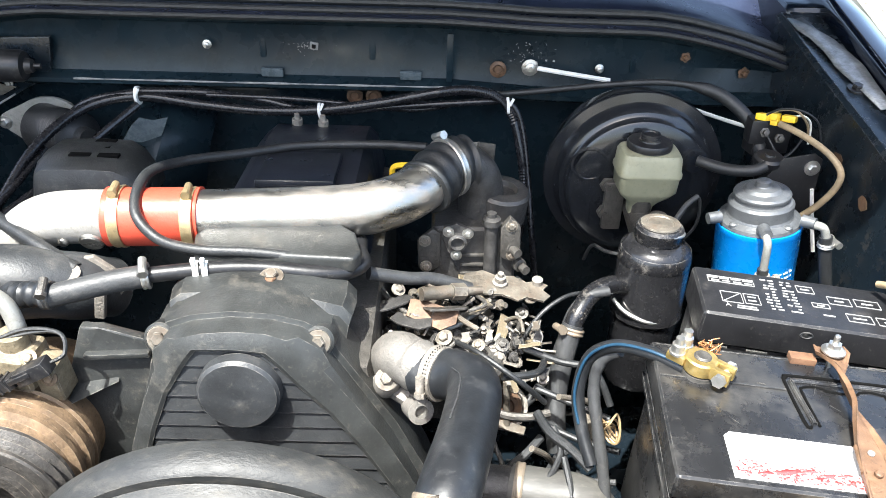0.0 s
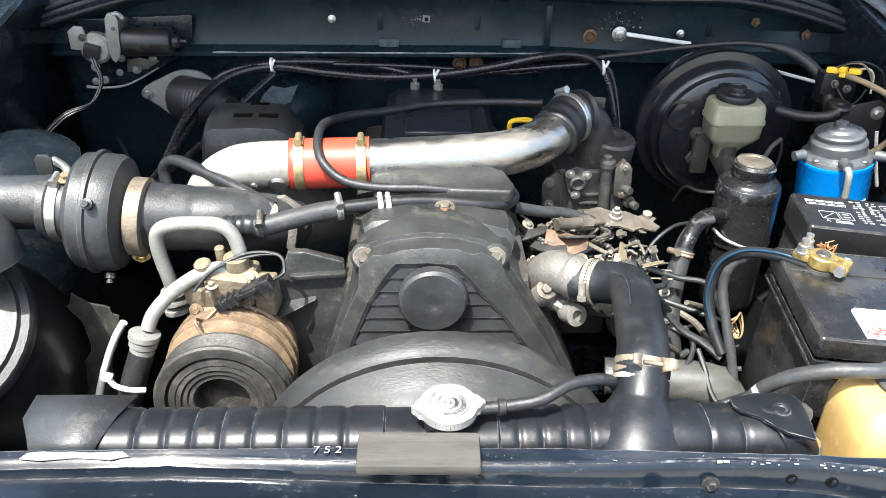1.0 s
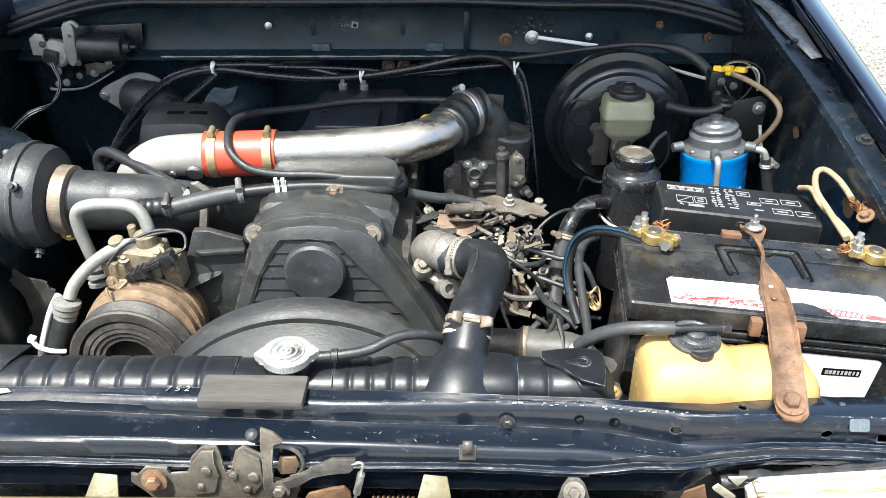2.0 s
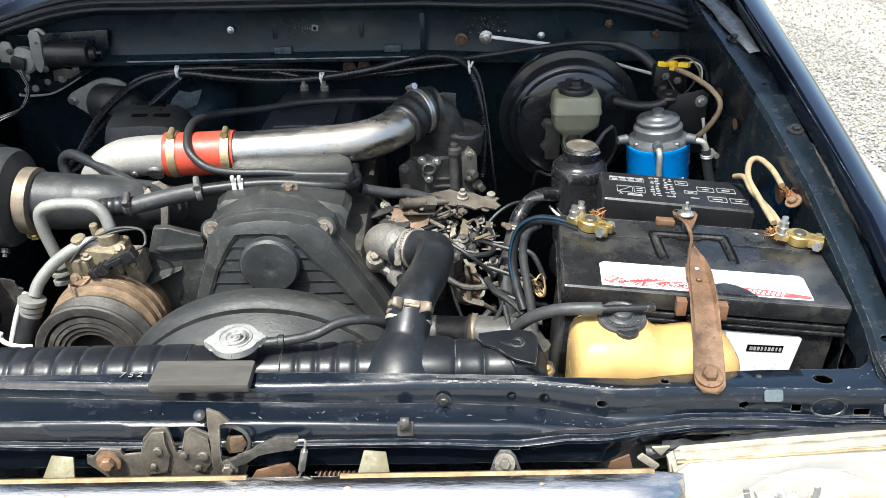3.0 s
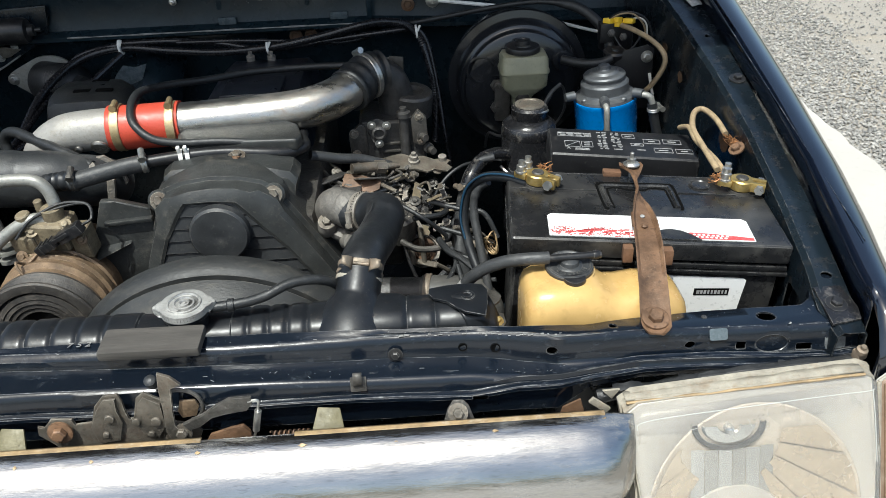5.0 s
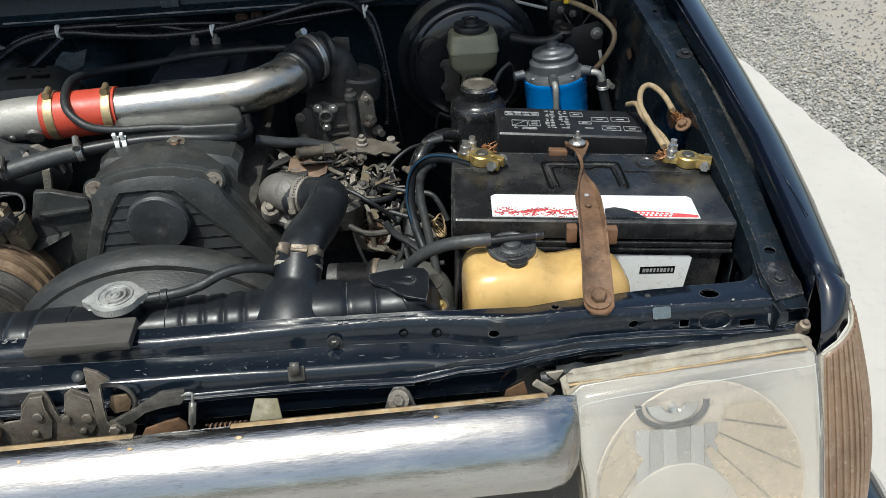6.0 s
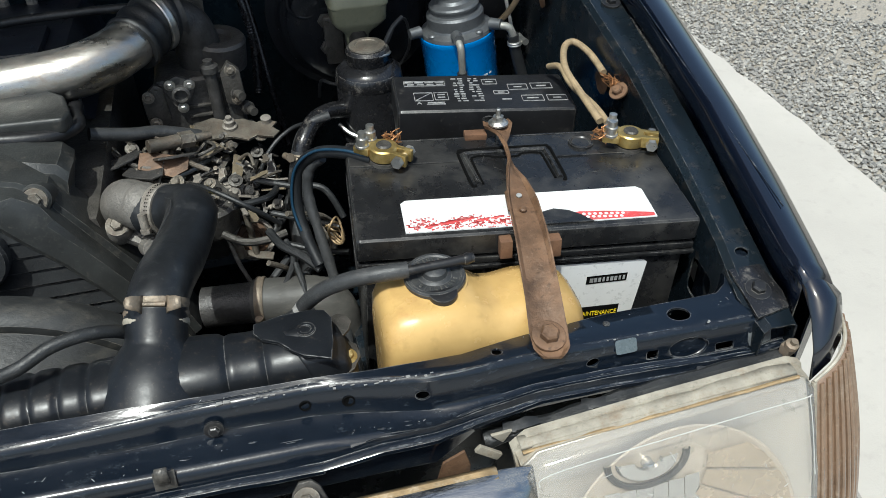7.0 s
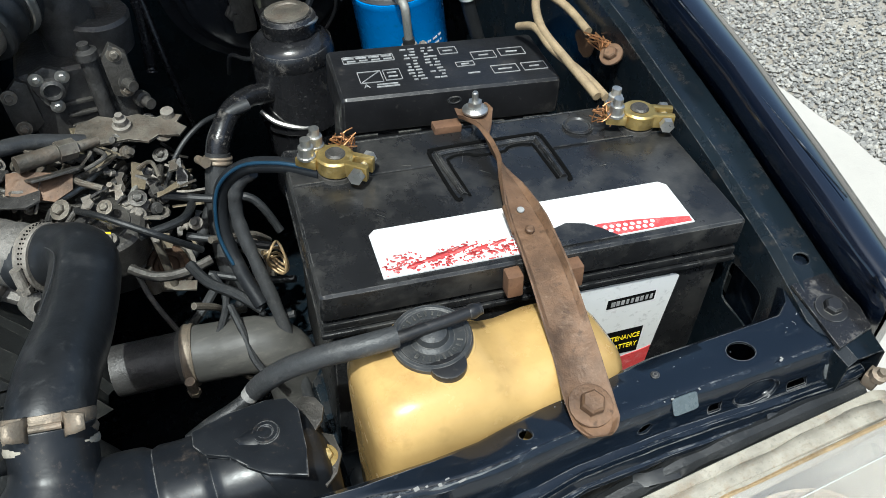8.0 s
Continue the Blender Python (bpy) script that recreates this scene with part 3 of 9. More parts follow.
for sx in (-0.70, 0.70):
    bm = B()
    lathe(bm, [(0.20, -0.10), (0.33, -0.11), (0.36, -0.09), (0.36, 0.09), (0.33, 0.11), (0.20, 0.10)], (MID + sx, 0.98, 0.352), (1, 0, 0), 40)
    part("tyre", bm, RUBBER, body)

# firewall, cowl and bonnet
rows = []
for k in range(25):
    x = -0.92 + 1.50 * k / 24
    d = 0.0 if x < 0.02 else min(1.0, (x - 0.02) / 0.15) * -0.03
    top = 1.186 - 0.07 * max(0.0, (x - 0.30) / 0.28) ** 1.6 - 0.085 * max(0.0, (-0.62 - x) / 0.3) ** 1.3
    rows.append([(x, 1.27 + d, 0.30), (x, 1.27 + d, 0.98), (x, 1.262 + d, 1.060), (x, 1.256 + d, 1.072), (x, 1.222 + d, 1.078), (x, 1.216 + d, 1.082), (x, 1.216 + d, 1.088), (x, 1.236 + d, 1.096),
                 (x, 1.246 + d, 1.13), (x, 1.240 + d, top - 0.012), (x, 1.225 + d, top)])
strip("firewall", rows, FIREWALL, body, "black painted firewall with studs and ledge", sharp=30)
rows = []
for k in range(25):
    x = -0.92 + 1.50 * k / 24
    d = 0.0 if x < 0.02 else min(1.0, (x - 0.02) / 0.15) * -0.03
    top = 1.186 - 0.07 * max(0.0, (x - 0.30) / 0.28) ** 1.6 - 0.085 * max(0.0, (-0.62 - x) / 0.3) ** 1.3
    rows.append([(x, 1.225 + d, top), (x, 1.21 + d, top + 0.006), (x, 1.205 + d, top + 0.012), (x, 1.25 + d, top + 0.018), (x, 1.27 + d, top + 0.03), (x, 1.33, top + 0.036), (x, 1.48, 1.27), (x, 1.70, 1.33)])
strip("cowl_panel", rows, COWL, body, "dark navy cowl panel under the windscreen", sharp=30)
for lift, r, fwd in ((0.006, 0.0055, 0.012), (0.017, 0.005, 0.006), (0.026, 0.006, -0.012)):
    bm = B()
    pts = []
    for k in range(19):
        x = -0.93 + 1.515 * k / 18
        d = 0.0 if x < 0.02 else min(1.0, (x - 0.02) / 0.15) * -0.03
        top = 1.186 - 0.07 * max(0.0, (x - 0.30) / 0.28) ** 1.6 - 0.085 * max(0.0, (-0.62 - x) / 0.3) ** 1.3
        pts.append((x, 1.222 + d - fwd, top + lift))
    tube(bm, pts, r, 10, 4)
    part("cowl_seal", bm, RUBBER, body, "black rubber weather seal")
bm = B()
box(bm, (0.590, 1.36, 1.175), (0.12, 0.22, 0.115), (8, 0, 0), 0.012, 3)
part("cowl_corner", bm, NAVY, body)
bonnet = thing("bonnet", "raised dark navy car bonnet, propped open over the engine bay", "bonnet", (MID, 1.32, 1.24))
bm = B()
OPEN = radians(41)
rows = []
for k in range(13):
    x = MID - 0.76 + 1.52 * k / 12
    row = []
    for j in range(9):
        s = 0.02 + 1.06 * j / 8
        bow = 0.03 * (1 - ((x - MID) / 0.76) ** 2) + 0.012 * math.sin(j * 0.9)
        row.append((x, 1.32 - s * math.cos(OPEN) + bow * math.sin(OPEN), 1.235 + s * math.sin(OPEN) + bow * math.cos(OPEN)))
    rows.append(row)
loft(bm, rows, closed=False)
part("outer_skin", bm, FENDER, bonnet, solid=0.002)
for xx in (-0.5, 0.0, 0.5):
    bm = B()
    tube(bm, [(MID + xx, 1.32 - s * math.cos(OPEN) - 0.012, 1.235 + s * math.sin(OPEN) - 0.012) for s in (0.05, 0.5, 1.0)], 0.02, 8)
    part("brace", bm, NAVY, bonnet)

# ---------------------------------------------------------------- radiator
radiator = thing("radiator", "black radiator with ribbed top tank, filler cap and dusty fins", "radiator", (-0.19, 0.39, 0.45))
bm = B()
rings = []
RIBS = [-0.462, -0.435, -0.410, -0.384, -0.357, -0.328, -0.300, -0.272, -0.112, -0.090, -0.068, -0.046, -0.018, 0.066, 0.098]
for k in range(360):
    f = k / 359
    x = -0.548 + 0.716 * f
    rib = sum(0.0020 * math.exp(-((x - c) / 0.0030) ** 2) for c in RIBS)
    rib += 0.0016 * (-0.235 < x < -0.13)
    bulge = 0.0045 * math.exp(-((x - 0.025) / 0.042) ** 4) + 0.003 * math.exp(-((x - 0.14) / 0.035) ** 4)
    r = 0.0300 - rib + bulge
    sag = 0.008 * max(0.0, (x - 0.12) / 0.048) ** 2
    end = min(1.0, (0.72 + 6 * f) if f < 0.05 else 1.0, 0.66 + 9 * (1 - f))
    ring = []
    for j in range(32):
        t = 2 * math.pi * j / 32
        c, q = math.cos(t), math.sin(t)
        ring.append((x, 0.394 + 1.08 * r * end * math.copysign(abs(c) ** 0.8, c), 0.966 - sag + r * end * math.copysign(abs(q) ** 0.8, q)))
    rings.append(ring)
loft(bm, rings)
tank = part("top_tank", bm, RADIATOR, radiator, "black painted ribbed top tank")
bm = B()
box(bm, (-0.19, 0.39, 0.70), (0.70, 0.05, 0.50), bev=0.004)
part("core", bm, RUBBER, radiator)
bm = B()
lathe(bm, [(0.052, -0.034), (0.0485, -0.012), (0.0435, 0.004), (0.0350, 0.018), (0.0275, 0.029), (0.0262, 0.034), (0.0262, 0.060)], (0.006, 0.400, 0.972), (0.15, 0.66, 0.73), 36)
part("inlet_neck", bm, RADIATOR, radiator, "flared black hose neck", sharp=60)
bm = B()
lathe(bm, [(0.022, 0.0), (0.022, 0.02), (0.026, 0.022), (0.026, 0.028), (0.02, 0.03)], (-0.177, 0.385, 0.988), (0, -0.06, 1), 28)
part("filler_neck", bm, RADIATOR, radiator)
bm = B()
R = 0.0265
out = []
for k in range(48):
    a = 2 * math.pi * k / 48
    out.append((R * math.cos(a) * (1 + 0.30 * math.exp(-((math.sin(a)) / 0.22) ** 4)), R * math.sin(a)))
prism(bm, out, 0.008, pose(-0.177, 0.383, 1.014, 3, 0, 6), 0.002)
capo = part("radiator_cap", bm, CAPMETAL, radiator, "worn silver pressure cap with two ears")
bm = B()
for r in (0.019, 0.012, 0.006):
    lathe(bm, [(r, 0), (r, 0.0015), (r - 0.002, 0.002), (r - 0.003, 0.0)], (-0.177, 0.3828, 1.022), (0, -0.05, 1), 28)
part("cap_ring", bm, CAPMETAL, capo)
bm = B()
tube(bm, [(-0.150, 0.386, 1.012), (-0.115, 0.389, 1.014), (-0.090, 0.390, 1.020), (-0.065, 0.402, 1.026), (-0.040, 0.412, 1.024), (-0.020, 0.424, 1.012), (-0.010, 0.436, 0.994)], 0.0058, 12)
lathe(bm, [(0.0062, -0.004), (0.0078, -0.003), (0.0078, 0.003), (0.0062, 0.004)], (-0.128, 0.388, 1.0125), (1, 0.1, 0), 14)
hose = alone("overflow_hose", bm, RUBBER, "thin black rubber overflow hose on the radiator neck", "hose")

# foam block on the panel
bm = B()
box(bm, (-0.204, 0.338, 1.005), (0.107, 0.040, 0.012), (4, 0, -1), 0.004)
alone("foam_block", bm, WOOD, "weathered grey foam pad on the slam panel", "pad")

# ---------------------------------------------------------------- battery
LEAN_B = (1.0, 3.0, -5.8)
battery = thing("battery", "large black car battery with worn white label, brass clamps", "battery", (0.368, 0.527, 1.030), LEAN_B, local=True)
bm = B()
box(bm, (0, 0, -0.115), (0.318, 0.166, 0.17), bev=0.006)
part("case", bm, BATTERY, battery)
bm = B()
box(bm, (0, 0, -0.013), (0.333, 0.175, 0.026), bev=0.005, seg=3)
lid = part("lid", bm, BATTERY, battery, "black plastic lid with moulded ridges")
bm = B()
box(bm, (0, 0, -0.0325), (0.331, 0.174, 0.007), bev=0.002)
box(bm, (0, 0, -0.0400), (0.334, 0.177, 0.005), bev=0.002)
part("rim", bm, BATTERY, battery, "double moulded rim")
bm = B()
prism(bm, [(-0.12, -0.081), (0.1236, -0.080), (0.124, -0.034), (0.119, -0.029), (-0.115, -0.030), (-0.12, -0.035)], 0.0012, pose(0, 0, 0.0002), 0)
label = part("label", bm, LABEL, battery, "white paper label with worn red print")
FU = Matrix.Translation((0.395, 0.725, 1.027)) @ pose(0, 0, 0, 0, 3.5, -7.5)
fuse = thing("fuse_box", "black plastic fuse box with white printed lid", "fuse box", (0.395, 0.725, 1.027), (0, 3.5, -7.5), local=True)
bm = B()
box(bm, (0, 0, -0.02), (0.215, 0.094, 0.040), bev=0.006, seg=3)
part("lid", bm, BLACK, fuse, "black lid with white pictograms")
bm = B()
box(bm, (0, 0, -0.075), (0.205, 0.086, 0.07), bev=0.004)
part("body", bm, BLACK, fuse)

# ---------------------------------------------------------------- washer tank
wash = thing("washer_tank", "aged yellow plastic washer tank with dirty black cap", "washer tank", (0.27, 0.39, 0.85))
bm = B()
rings = []
for x, zt, yf, yb, q in ((0.1985, 0.985, 0.372, 0.424, 0.0), (0.2000, 1.004, 0.358, 0.429, 0.4), (0.2050, 1.015, 0.351, 0.432, 0.8), (0.2130, 1.0205, 0.348, 0.433, 1.0), (0.232, 1.022, 0.347, 0.433, 1.0), (0.262, 1.0215, 0.347, 0.433, 1.0), (0.276, 1.020, 0.347, 0.433, 1.0),
                         (0.287, 1.014, 0.3475, 0.432, 1.0), (0.296, 1.0075, 0.3485, 0.431, 1.0), (0.308, 1.0065, 0.349, 0.430, 1.0), (0.330, 1.0100, 0.349, 0.429, 1.0), (0.356, 1.0085, 0.350, 0.428, 1.0), (0.372, 1.002, 0.354, 0.425, 0.9), (0.381, 0.990, 0.361, 0.419, 0.5), (0.385, 0.972, 0.370, 0.412, 0.0)):
    r = 0.006 + 0.013 * q
    ring = [(x, yf, 0.86), (x, yf - 0.001, 0.93), (x, yf, zt - 1.7 * r)]
    for k in range(1, 6):
        a = math.pi / 2 * k / 6
        ring.append((x, yf + 1.25 * r * (1 - math.cos(a)), zt - 1.7 * r * (1 - math.sin(a))))
    ring += [(x, yf + 1.25 * r, zt), (x, (yf + yb) / 2, zt + 0.0006), (x, yb - r, zt), (x, yb - 0.3 * r, zt - 0.3 * r), (x, yb, zt - r), (x, yb, 0.86)]
    rings.append(ring)
loft(bm, rings)
tk = part("tank", bm, YELLOW, wash, sharp=70)
bm = B()
lathe(bm, [(0.0285, -0.0035), (0.0295, 0.0), (0.0270, 0.0016), (0.022, 0.0018)], (0.2535, 0.4045, 1.0215), (0, -0.06, 1), 36)
part("filler_neck", bm, YELLOW, wash, "raised filler neck of the tank")
CAP_M = Matrix.Translation((0.2535, 0.4035, 1.0225)) @ pose(0, 0, 0, 4, 0, 4)
bm = B()
lathe(bm, [(0.0255, 0), (0.0272, 0.0015), (0.0275, 0.005), (0.0262, 0.0068), (0.0238, 0.0070), (0.0225, 0.0060), (0.0150, 0.0060), (0.0135, 0.0072), (0.0115, 0.0078), (0.0100, 0.0120), (0.0070, 0.0140), (0.0, 0.0145)], (0, 0, 0), (0, 0, 1), 40)
bm.transform(CAP_M)
cp = part("cap", bm, PLASTIC, wash, "dirty black filler cap")

# ---------------------------------------------------------------- reservoirs, filter, booster
ps = thing("steering_reservoir", "dusty black steel power steering reservoir with cap", "reservoir", (0.28, 0.88, 0.80))
bm = B()
lathe(bm, [(0.040, 0), (0.043, 0.01), (0.043, 0.105), (0.047, 0.108), (0.047, 0.113), (0.0455, 0.116), (0.0455, 0.190), (0.043, 0.202), (0.036, 0.209), (0.026, 0.212)], (0.281, 0.882, 0.80), (0, 0, 1), 32)
part("can", bm, SCUFFED, ps)
bm = B()
lathe(bm, [(0.028, 0), (0.030, 0.003), (0.030, 0.016), (0.027, 0.020), (0.015, 0.022), (0.0, 0.0225)], (0.282, 0.884, 1.012), (0, 0, 1), 24)
part("cap", bm, CHIPPED, ps)
bm = B()
lathe(bm, [(0.0245, -0.001), (0.0240, 0.0010), (0.0170, 0.0016), (0.0160, 0.0004), (0.0, 0.0010)], (0.282, 0.884, 1.0338), (0, 0, 1), 28)
part("cap_disc", bm, LATCH, ps, "rubbed rusty top of the cap")

ff = thing("fuel_filter", "bright blue fuel filter under a grey alloy head with primer", "fuel filter", (0.422, 0.905, 0.936), (0, -6, 0), local=True)
bm = B()
lathe(bm, [(0.046, -0.03), (0.050, -0.02), (0.0515, 0.0), (0.0515, 0.088), (0.0525, 0.090), (0.0525, 0.096)], (0, 0, 0), (0, 0, 1), 36)
part("can", bm, BLUE, ff, "bright blue painted canister")
bm = B()
lathe(bm, [(0.050, 0.094), (0.0508, 0.097), (0.0495, 0.101), (0.041, 0.105), (0.0395, 0.108), (0.0395, 0.122), (0.037, 0.125), (0.033, 0.126), (0.033, 0.129)], (0, 0, 0), (0, 0, 1), 36)
part("head", bm, FILTERALLOY, ff, sharp=25)
bm = B()
lathe(bm, [(0.028, 0.126), (0.0330, 0.129), (0.0345, 0.132), (0.0345, 0.1345), (0.0325, 0.137), (0.0240, 0.1390), (0.0225, 0.1405), (0.0200, 0.1425), (0.0110, 0.1435), (0.0100, 0.1450), (0.0095, 0.150), (0.006, 0.152), (0.0, 0.152)], (0, 0, 0), (0, 0, 1), 40)
part("primer_cap", bm, FILTERALLOY, ff, sharp=20)

boost = thing("brake_booster", "large round black brake booster on the firewall", "brake booster", (0.283, 1.12, 1.02))
BST = (0.2915, 1.045, 1.0025)
bm = B()
lathe(bm, [(0.090, 0.10), (0.120, 0.09), (0.1255, 0.075), (0.1255, 0.052), (0.1305, 0.050), (0.1310, 0.046), (0.1295, 0.042), (0.1170, 0.039), (0.1150, 0.036), (0.1135, 0.024), (0.1100, 0.018), (0.1050, 0.016), (0.1030, 0.013), (0.1010, 0.006), (0.0970, 0.003), (0.06, 0.0), (0.0, 0.0)], BST, (0, 1, 0.04), 72)
part("shell", bm, BOOSTER, boost)

bres = thing("brake_fluid_reservoir", "yellowed translucent brake fluid reservoir with black cap", "reservoir", (0.287, 1.0, 1.0))
bm = B()
rings = []
for z, w, d, dx in ((0.985, 0.030, 0.026, 0.004), (1.000, 0.034, 0.030, 0.003), (1.008, 0.044, 0.040, 0.002), (1.018, 0.068, 0.054, 0.001), (1.026, 0.080, 0.062, 0), (1.046, 0.083, 0.064, 0), (1.049, 0.0875, 0.068, 0), (1.053, 0.0875, 0.068, 0), (1.056, 0.084, 0.065, 0), (1.073, 0.082, 0.063, 0), (1.079, 0.076, 0.057, 0), (1.081, 0.058, 0.045, 0)):
    ring = []
    for j in range(24):
        a = 2 * math.pi * j / 24
        c, s = math.cos(a), math.sin(a)
        ring.append((0.290 - dx + w / 2 * math.copysign(abs(c) ** 0.38, c), 1.010 + d / 2 * math.copysign(abs(s) ** 0.38, s), z))
    rings.append(ring)
loft(bm, rings)
part("bottle", bm, CREAM, bres)
bm = B()
lathe(bm, [(0.027, 0.0), (0.030, 0.002), (0.0305, 0.008), (0.029, 0.011), (0.015, 0.0115), (0.0145, 0.013), (0.0130, 0.0135), (0.0128, 0.017), (0.0135, 0.0175), (0.0130, 0.0215), (0.009, 0.022), (0.008, 0.0205), (0.0, 0.020)], (0.2885, 1.012, 1.080), (0, 0, 1), 32)
part("cap", bm, BLACK, bres)

# ---------------------------------------------------------------- intercooler pipe
pipe = thing("charge_pipe", "polished steel charge pipe with red silicone joiner", "pipe", (-0.2, 0.85, 0.95))
bm = B()
tube(bm, [(-0.272, 0.842, 1.051), (-0.20, 0.848, 1.052), (-0.12, 0.855, 1.054), (-0.075, 0.862, 1.057), (-0.04, 0.878, 1.062), (-0.012, 0.905, 1.068), (0.0, 0.93, 1.072)], 0.0315, 32, 10)
part("long_pipe", bm, STEEL, pipe, "polished steel pipe with brown heat stains")
bm = B()
tube(bm, [(-0.372, 0.838, 1.050), (-0.41, 0.838, 1.049), (-0.45, 0.838, 1.043), (-0.482, 0.838, 1.022), (-0.500, 0.836, 0.99), (-0.505, 0.834, 0.95)], 0.0315, 32, 10)
part("elbow", bm, CASTELBOW, pipe, "matt grey cast elbow")
bm = B()
tube(bm, [(-0.378, 0.838, 1.050), (-0.325, 0.840, 1.050), (-0.270, 0.842, 1.051)], 0.0345, 32, 12, grow=lambda f: 1 + 0.02 * (f < 0.03 or f > 0.97))
part("joiner", bm, RED, pipe, "red silicone joiner sleeve")
bm = B()
tube(bm, [(-0.012, 0.900, 1.066), (0.004, 0.925, 1.072), (0.020, 0.945, 1.076), (0.040, 0.958, 1.076)], 0.0355, 32, 10, grow=lambda f: 1 + 0.06 * math.sin(f * 26))
part("rubber_boot", bm, RUBBER, pipe, "black rubber boot")

# ---------------------------------------------------------------- engine
engine = thing("engine", "dusty black diesel engine with ribbed timing cover", "engine", (-0.18, 0.8, 0.45))
bm = B()
box(bm, (-0.18, 0.93, 0.76), (0.24, 0.52, 0.42), bev=0.02)
part("block", bm, DULLALLOY, engine)
# timing cover: a rim, a broad smooth border and a slatted field inside it
RIM = [(-0.335, 0.80), (-0.325, 0.858), (-0.300, 0.932), (-0.282, 0.986), (-0.280, 1.012), (-0.262, 1.028), (-0.238, 1.037), (-0.198, 1.042), (-0.158, 1.040), (-0.126, 1.032), (-0.102, 1.016), (-0.094, 0.998), (-0.065, 0.952), (-0.034, 0.902), (-0.002, 0.835), (0.014, 0.79)]
CREST_T = [(-0.330, 0.80), (-0.319, 0.860), (-0.296, 0.932), (-0.275, 0.984), (-0.258, 1.010), (-0.247, 1.026), (-0.222, 1.033), (-0.192, 1.036), (-0.160, 1.034), (-0.140, 1.027), (-0.124, 1.012), (-0.106, 0.991), (-0.075, 0.948), (-0.043, 0.897), (-0.009, 0.830), (0.009, 0.79)]
FIELD = [(-0.318, 0.80), (-0.302, 0.862), (-0.284, 0.918), (-0.266, 0.964), (-0.246, 0.998), (-0.236, 1.013), (-0.231, 1.019), (-0.192, 1.020), (-0.160, 1.017), (-0.154, 1.011), (-0.146, 1.002), (-0.129, 0.980), (-0.096, 0.941), (-0.065, 0.893), (-0.033, 0.836), (-0.012, 0.79)]


def at_depth(line, y):
    return [(x, y, z) for x, z in line]


mid1 = [((a * 2 + c) / 3, (b * 2 + d) / 3) for (a, b), (c, d) in zip(CREST_T, FIELD)]
mid2 = [((a + c * 2) / 3, (b + d * 2) / 3) for (a, b), (c, d) in zip(CREST_T, FIELD)]
fall = [(x + 0.004 * (1 if x < -0.19 else -1), z - 0.002) for x, z in FIELD]
bm = B()
loft(bm, [at_depth(RIM, 0.715), at_depth(RIM, 0.664), [(x, 0.661, z) for x, z in RIM], [(x * 0.975 - 0.0045, 0.660, z - 0.003) for x, z in RIM], [(x * 0.955 - 0.0081, 0.659, z - 0.005) for x, z in RIM],
          [(x * 0.95 - 0.0090, 0.650, z - 0.0055) for x, z in RIM], [(x * 0.945 - 0.0099, 0.642, z - 0.006) for x, z in RIM], at_depth(CREST_T, 0.6350), at_depth(mid1, 0.6318), at_depth(mid2, 0.6295), at_depth(FIELD, 0.6275), at_depth(fall, 0.6285), at_depth(fall, 0.640)], closed=False)
cover = part("timing_cover", bm, PLASTIC2, engine, "dusty black ribbed plastic timing cover", sharp=22)
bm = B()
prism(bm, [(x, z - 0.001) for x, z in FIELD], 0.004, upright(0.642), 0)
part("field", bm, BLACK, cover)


def field_x(z, side):
    line = FIELD[:8] if side < 0 else FIELD[8:][::-1]
    for (xa, za), (xb, zb) in zip(line, line[1:]):
        if za <= z <= zb:
            return xa + (xb - xa) * (z - za) / max(1e-6, zb - za)
    return line[0][0] if z < line[0][1] else line[-1][0]


for k in range(11):
    z = 1.0065 - 0.0192 * k
    xl, xr = field_x(z - 0.009, -1) + 0.004, field_x(z - 0.009, 1) - 0.005
    tl, tr = max(xl, field_x(z + 0.0085, -1) + 0.005), min(xr, field_x(z + 0.0085, 1) - 0.005)
    bm = B()
    loft(bm, [[(xl, 0.640, z - 0.0094), (xr, 0.640, z - 0.0094)], [(xl, 0.6302, z - 0.0094), (xr, 0.6302, z - 0.0094)], [(xl, 0.6294, z - 0.0086), (xr, 0.6294, z - 0.0086)],
              [(tl, 0.6318, z + 0.0076), (tr, 0.6318, z + 0.0076)], [(tl, 0.6326, z + 0.0083), (tr, 0.6326, z + 0.0083)], [(tl, 0.640, z + 0.0084), (tr, 0.640, z + 0.0084)]], closed=False)
    part("slat", bm, PLASTIC, cover, sharp=20)
for x in (-0.270, -0.112):
    bm = B()
    lathe(bm, [(0.017, -0.03), (0.016, 0.0), (0.013, 0.003), (0.011, 0.0)], (x, 0.655, 1.012), (0, -1, 0.45), 24)
    ear = part("bolt_boss", bm, PLASTIC2, cover)
    hexbolt(ear, (x, 0.6535, 1.0128), (0, -1, 0.45), 0.0070, LATCH)
bm = B()
lathe(bm, [(0.0415, -0.006), (0.041, 0.006), (0.038, 0.0095), (0.020, 0.0115), (0.003, 0.0125), (0, 0.0115)], (-0.187, 0.6215, 0.974), (0, -1, 0.03), 44)
part("round_boss", bm, PLASTIC, cover)
bm = B()
rings = []
